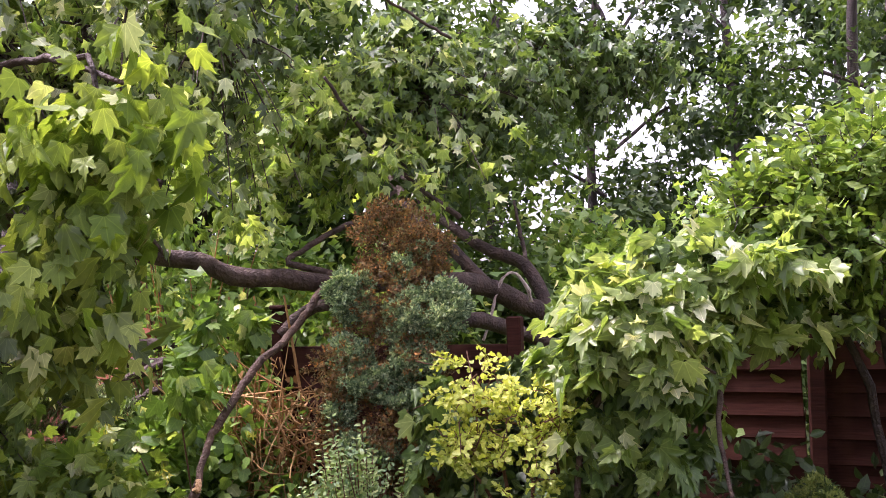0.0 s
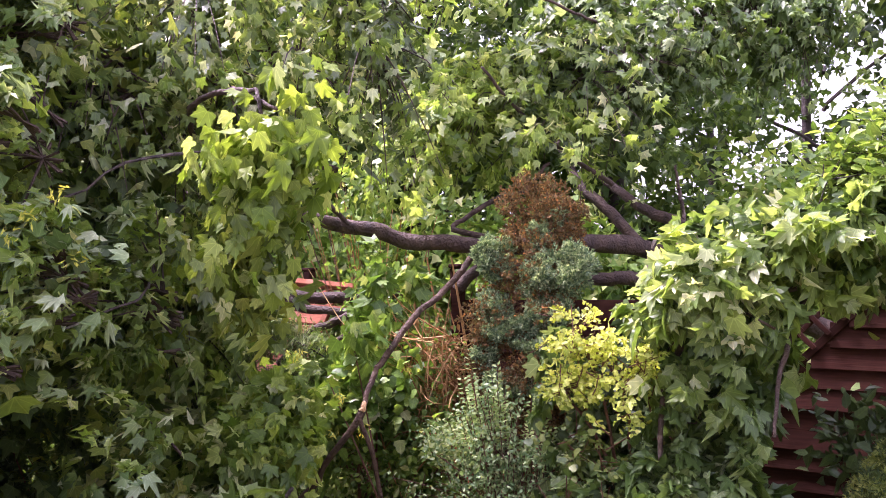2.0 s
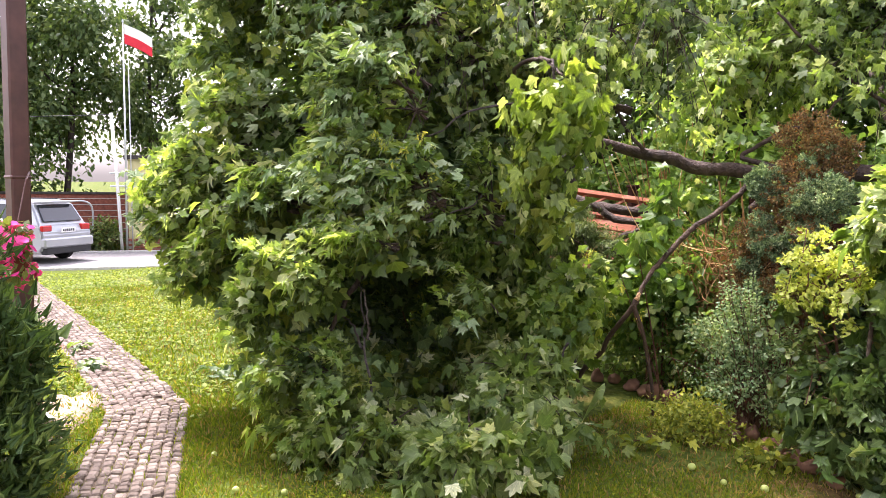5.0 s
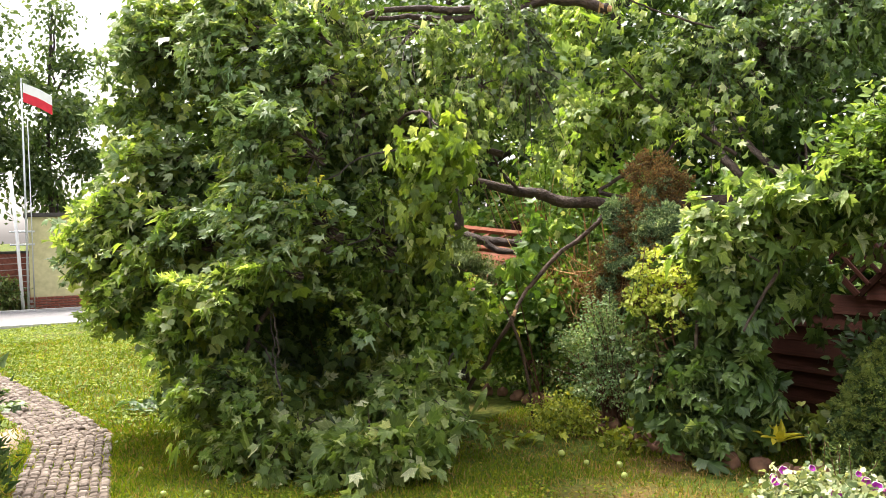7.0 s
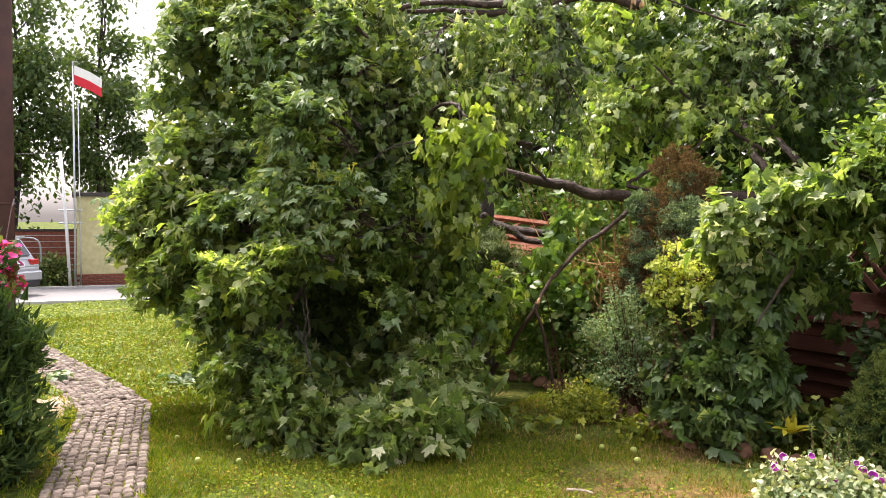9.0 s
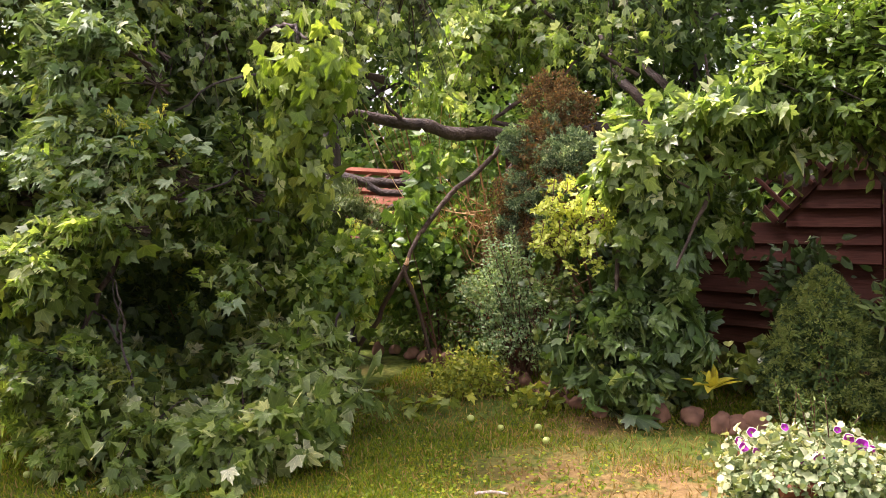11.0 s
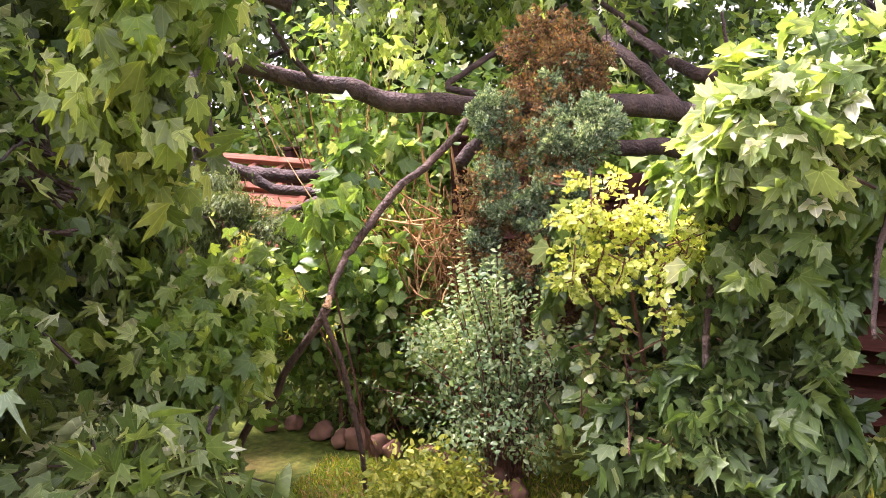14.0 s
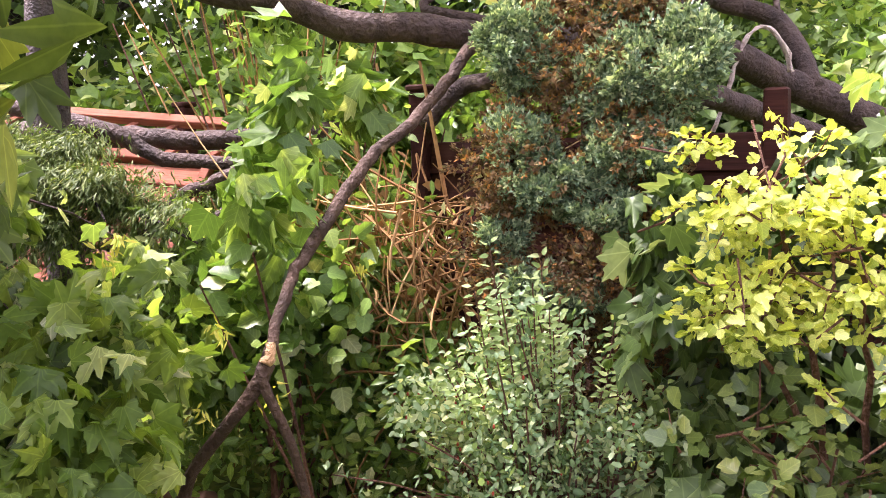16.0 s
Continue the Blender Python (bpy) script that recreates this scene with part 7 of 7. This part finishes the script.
def litter(name, label, at, n, spread, mat, tpl, size):
    ob = thing(name, label, "leaves", (at[0], at[1], float(gz(*at))))
    p = np.stack([at[0] + rng.normal(size=n) * spread, at[1] + rng.normal(size=n) * spread * 0.7, np.zeros(n)], 1)
    p[:, 2] = gz(p[:, 0], p[:, 1]) + 0.03 + rng.random(n) * 0.06
    leaf_mesh("leaves", tpl, p, rng.normal(size=(n, 3)) * [1, 1, 0.25], rng.normal(size=(n, 3)) * 0.35 + [0, 0, 1], size, mat, ob, kind="stuff")
    for k in range(3):
        b = np.array([at[0] + rng.normal() * spread, at[1] + rng.normal() * spread * 0.6, float(gz(*at)) + 0.02])
        part("twig", Geo().tube([b, b + [0.12 * rng.normal(), 0.12 * rng.normal(), 0.02]], [0.005, 0.003], 5), M_STEM, ob)


litter("fallen_leaf_cluster", "broken leafy twig lying at the path edge", (-4.35, 2.5), 70, 0.16, M_MAPLE_COOL, T_MAPLE, 0.1)
litter("fallen_leaf_cluster", "pale turned leaves lying on the lawn", (-4.0, 2.55), 26, 0.14, M_VARIEG, T_MAPLE, 0.1)
litter("fallen_leaf_cluster", "broken leafy twig lying on the path", (-5.6, 1.75), 16, 0.09, M_MAPLE_COOL, T_MAPLE, 0.08)
litter("fallen_leaf_cluster", "broken leafy twig lying on the path", (-6.8, 2.2), 14, 0.09, M_MAPLE_COOL, T_MAPLE, 0.08)
litter("fallen_leaf_cluster", "scattered fallen leaves and twigs on the lawn", (-0.75, 3.2), 22, 0.2, M_GOLD_GREEN, T_MAPLE, 0.08)

stick = thing("fallen_stick", "pale broken stick lying on the lawn", "stick", (0.28, 2.05, 0.04))
part("wood", limb([(0.2, 2.02, 0.045), (0.28, 2.06, 0.05), (0.36, 2.07, 0.045)], 0.008, 0.005, 8, 6), M_BARK_PALE, stick)
bricks = thing("brick_stack", "red brick block at the edge of the bed", "brick", (2.42, 2.75, 0.03))
box_part("block", box_mesh("block", 0.24, 0.12, 0.07, M_BRICK, 0.008), pose(2.42, 2.75, 0.08, 0, 0, 20), bricks)
box_part("slab", box_mesh("slab", 0.3, 0.16, 0.04, M_STONE, 0.008), pose(2.42, 2.75, 0.04, 0, 0, 15), bricks)


# ---- grass ----
def in_path(p):
    hit = np.zeros(len(p), bool)
    for org, d, l, ln in ((CORNER, D1, L1, 4.2), (CORNER, D2, L2, 13.5)):
        q = p[:, :2] - org
        u, w = q @ d, q @ l
        hit |= (u > -0.1) & (u < ln) & (w > 0.02) & (w < PATH_W - 0.02)
    return hit


def dryness(p):
    d = np.zeros(len(p))
    for x, y, r in ((-1.0, 3.35, 0.4), (0.48, 2.38, 0.38), (0.8, 2.1, 0.35), (0.27, 2.5, 0.3), (1.1, 2.35, 0.3), (0.42, 3.3, 0.22), (0.9, 1.8, 0.3), (0.75, 3.1, 0.25), (1.2, 3.1, 0.35), (-0.5, 3.3, 0.35), (2.1, 2.7, 0.5)):
        d += np.exp(-((p[:, 0] - x) ** 2 + (p[:, 1] - y) ** 2) / r ** 2)
    return d


def grass(name, label, n, x0, x1, y0, y1, size, only=None):
    p = np.stack([x0 + rng.random(n) * (x1 - x0), y0 + rng.random(n) * (y1 - y0), np.zeros(n)], 1)
    p = p[~in_path(p)]
    if only is not None:
        p = p[only(p)]
    dens = 0.5 + 0.5 * np.sin(p[:, 0] * 3.1 + np.sin(p[:, 1] * 2.3) * 2) * np.cos(p[:, 1] * 2.7)
    dry = dryness(p)
    ok = rng.random(len(p)) < np.clip(0.7 + 0.3 * dens - 0.8 * dry, 0.14, 1)
    p, dry = p[ok], dry[ok]
    keep = rng.random(len(p)) > np.clip(dry * 0.6 + 0.14, 0, 0.85)
    for sel, mat, nm in ((keep, M_GRASS, "green_blades"), (~keep, M_GRASS_DRY, "dry_blades")):
        q = p[sel].copy()
        q[:, 2] = gz(q[:, 0], q[:, 1]) - 0.006
        k = len(q)
        tips = rng.normal(size=(k, 3)) * 0.5 + [0, 0, 0.9]
        tagged(leaf_mesh(name + "_" + nm, T_BLADE, q, tips, rng.normal(size=(k, 3)) + [0, 0, 0.3], size * (0.6 + 0.8 * rng.random(k)), mat, None), label + (", green" if sel is keep else ", dry straw"), "grass", kind="stuff")


grass("lawn_grass", "short mown lawn grass", 115000, -1.4, 2.6, 1.2, 4.2, 0.034)
grass("lawn_grass", "short mown lawn grass", 52000, -3.9, -1.4, 0.2, 3.2, 0.036)
grass("lawn_grass", "short mown lawn grass", 9000, -1.4, 2.6, 0.0, 1.2, 0.036)
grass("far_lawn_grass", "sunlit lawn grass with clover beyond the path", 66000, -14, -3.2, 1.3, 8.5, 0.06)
grass("side_lawn_grass", "grass between path and post", 22000, -10, -2.2, -0.3, 2.6, 0.055)


def clover():
    n = 11000
    p = np.stack([-4.2 + rng.random(n) * 5.5, 0.4 + rng.random(n) * 2.6, np.zeros(n)], 1)
    f = np.sin(p[:, 0] * 2.2 + 1) * np.cos(p[:, 1] * 2.9) + rng.normal(size=n) * 0.25
    p = p[(f > 0.35) & ~in_path(p)]
    p[:, 2] = gz(p[:, 0], p[:, 1]) + 0.02
    k = len(p)
    tagged(leaf_mesh("lawn_clover", T_ROUND, p, rng.normal(size=(k, 3)) * [1, 1, 0.2], rng.normal(size=(k, 3)) * 0.3 + [0, 0, 1], 0.022, M_GRASS), "low clover patches in the lawn", "clover", kind="stuff")


clover()


# Clover spread in a lighter green, so its colour carries the far lawn's sun.
def sunlit_far_clover():
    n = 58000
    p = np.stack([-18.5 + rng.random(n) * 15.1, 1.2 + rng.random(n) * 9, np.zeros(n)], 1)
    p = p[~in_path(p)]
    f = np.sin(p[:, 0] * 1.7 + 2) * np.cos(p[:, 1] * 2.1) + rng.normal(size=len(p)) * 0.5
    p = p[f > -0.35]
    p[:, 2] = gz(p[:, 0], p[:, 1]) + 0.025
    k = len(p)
    m = leaf_material("sunlit_clover_leaf", [(0, (0.115, 0.175, 0.02)), (0.6, (0.185, 0.245, 0.033)), (1, (0.3, 0.34, 0.07))], 0.35, 0.6, 0.2, green=False)
    tagged(leaf_mesh("far_lawn_sunlit_clover", T_QUAD, p, rng.normal(size=(k, 3)) * [1, 1, 0.25], rng.normal(size=(k, 3)) * 0.35 + [0, 0, 1], 0.058 * (0.6 + 0.8 * rng.random(k)), m), "yellow-green clover leaves coloured lighter for the sunlit far lawn", "clover", kind="stuff")


sunlit_far_clover()

# ---- setts of the path ----
SETTS = [box_mesh("sett", 0.062, 0.074, 0.07, M_SETT, 0.011, 0.004) for _ in range(6)]
path_thing = thing("garden_path", "narrow path of worn pinkish-grey stone setts", "path", (CORNER[0], CORNER[1], 0.03), kind="structure")
COLS = 9


def sett_rows(org, d, l, ln, first, start=0.0):
    """Rows of setts across the path; those nearer than first metres are pieces, the rest one mesh."""
    ang = math.degrees(math.atan2(d[1], d[0]))
    g = Geo()
    s = start
    while s < ln:
        for c in range(COLS):
            w = 0.036 + c * (PATH_W - 0.01) / COLS + rng.normal() * 0.003
            q = org + d * (s + rng.normal() * 0.006 + 0.015 * math.sin(c * 1.3)) + l * w
            m = Matrix.Translation((q[0], q[1], float(gz(q[0], q[1])) - 0.016 + rng.normal() * 0.004)) @ pose(0, 0, 0, rng.normal() * 3, rng.normal() * 3, ang + 90 + rng.normal() * 3.5)
            me = SETTS[int(rng.integers(0, 6))]
            if s < first:
                box_part("sett", me, m, path_thing)
            else:
                g.add([(m @ v.co)[:] for v in me.vertices], [tuple(p.vertices) for p in me.polygons])
        s += 0.081
    if g.n:
        part("worn_setts", g, M_SETT, path_thing, kind="stuff")


sett_rows(CORNER, D1, L1, 4.2, 2.6, 0.04)
sett_rows(CORNER, D2, L2, 13.4, 0.0, 0.0)


def joint_grass():
    n = 5200
    p = []
    for org, dd, l, ln in ((CORNER, D1, L1, 4.2), (CORNER, D2, L2, 11.0)):
        u = rng.random(n) * ln
        w = np.where(rng.random(n) < 0.65, rng.choice([0.0, PATH_W], n) + rng.normal(size=n) * 0.035, (rng.integers(1, COLS, n)) * PATH_W / COLS)
        keep = (np.sin(u * 4.1) * np.cos(w * 9 + u) + rng.normal(size=n) * 0.5) > 0.1
        p.append(org + dd * u[keep][:, None] + l * w[keep][:, None])
    p = np.vstack(p)
    q = np.column_stack([p, gz(p[:, 0], p[:, 1]) - 0.004])
    k = len(q)
    tagged(leaf_mesh("joint_grass", T_BLADE, q, rng.normal(size=(k, 3)) * 0.5 + [0, 0, 0.7], rng.normal(size=(k, 3)), 0.04 * (0.5 + rng.random(k)), M_GRASS), "grass growing in the joints of the path", "grass", kind="stuff")


joint_grass()
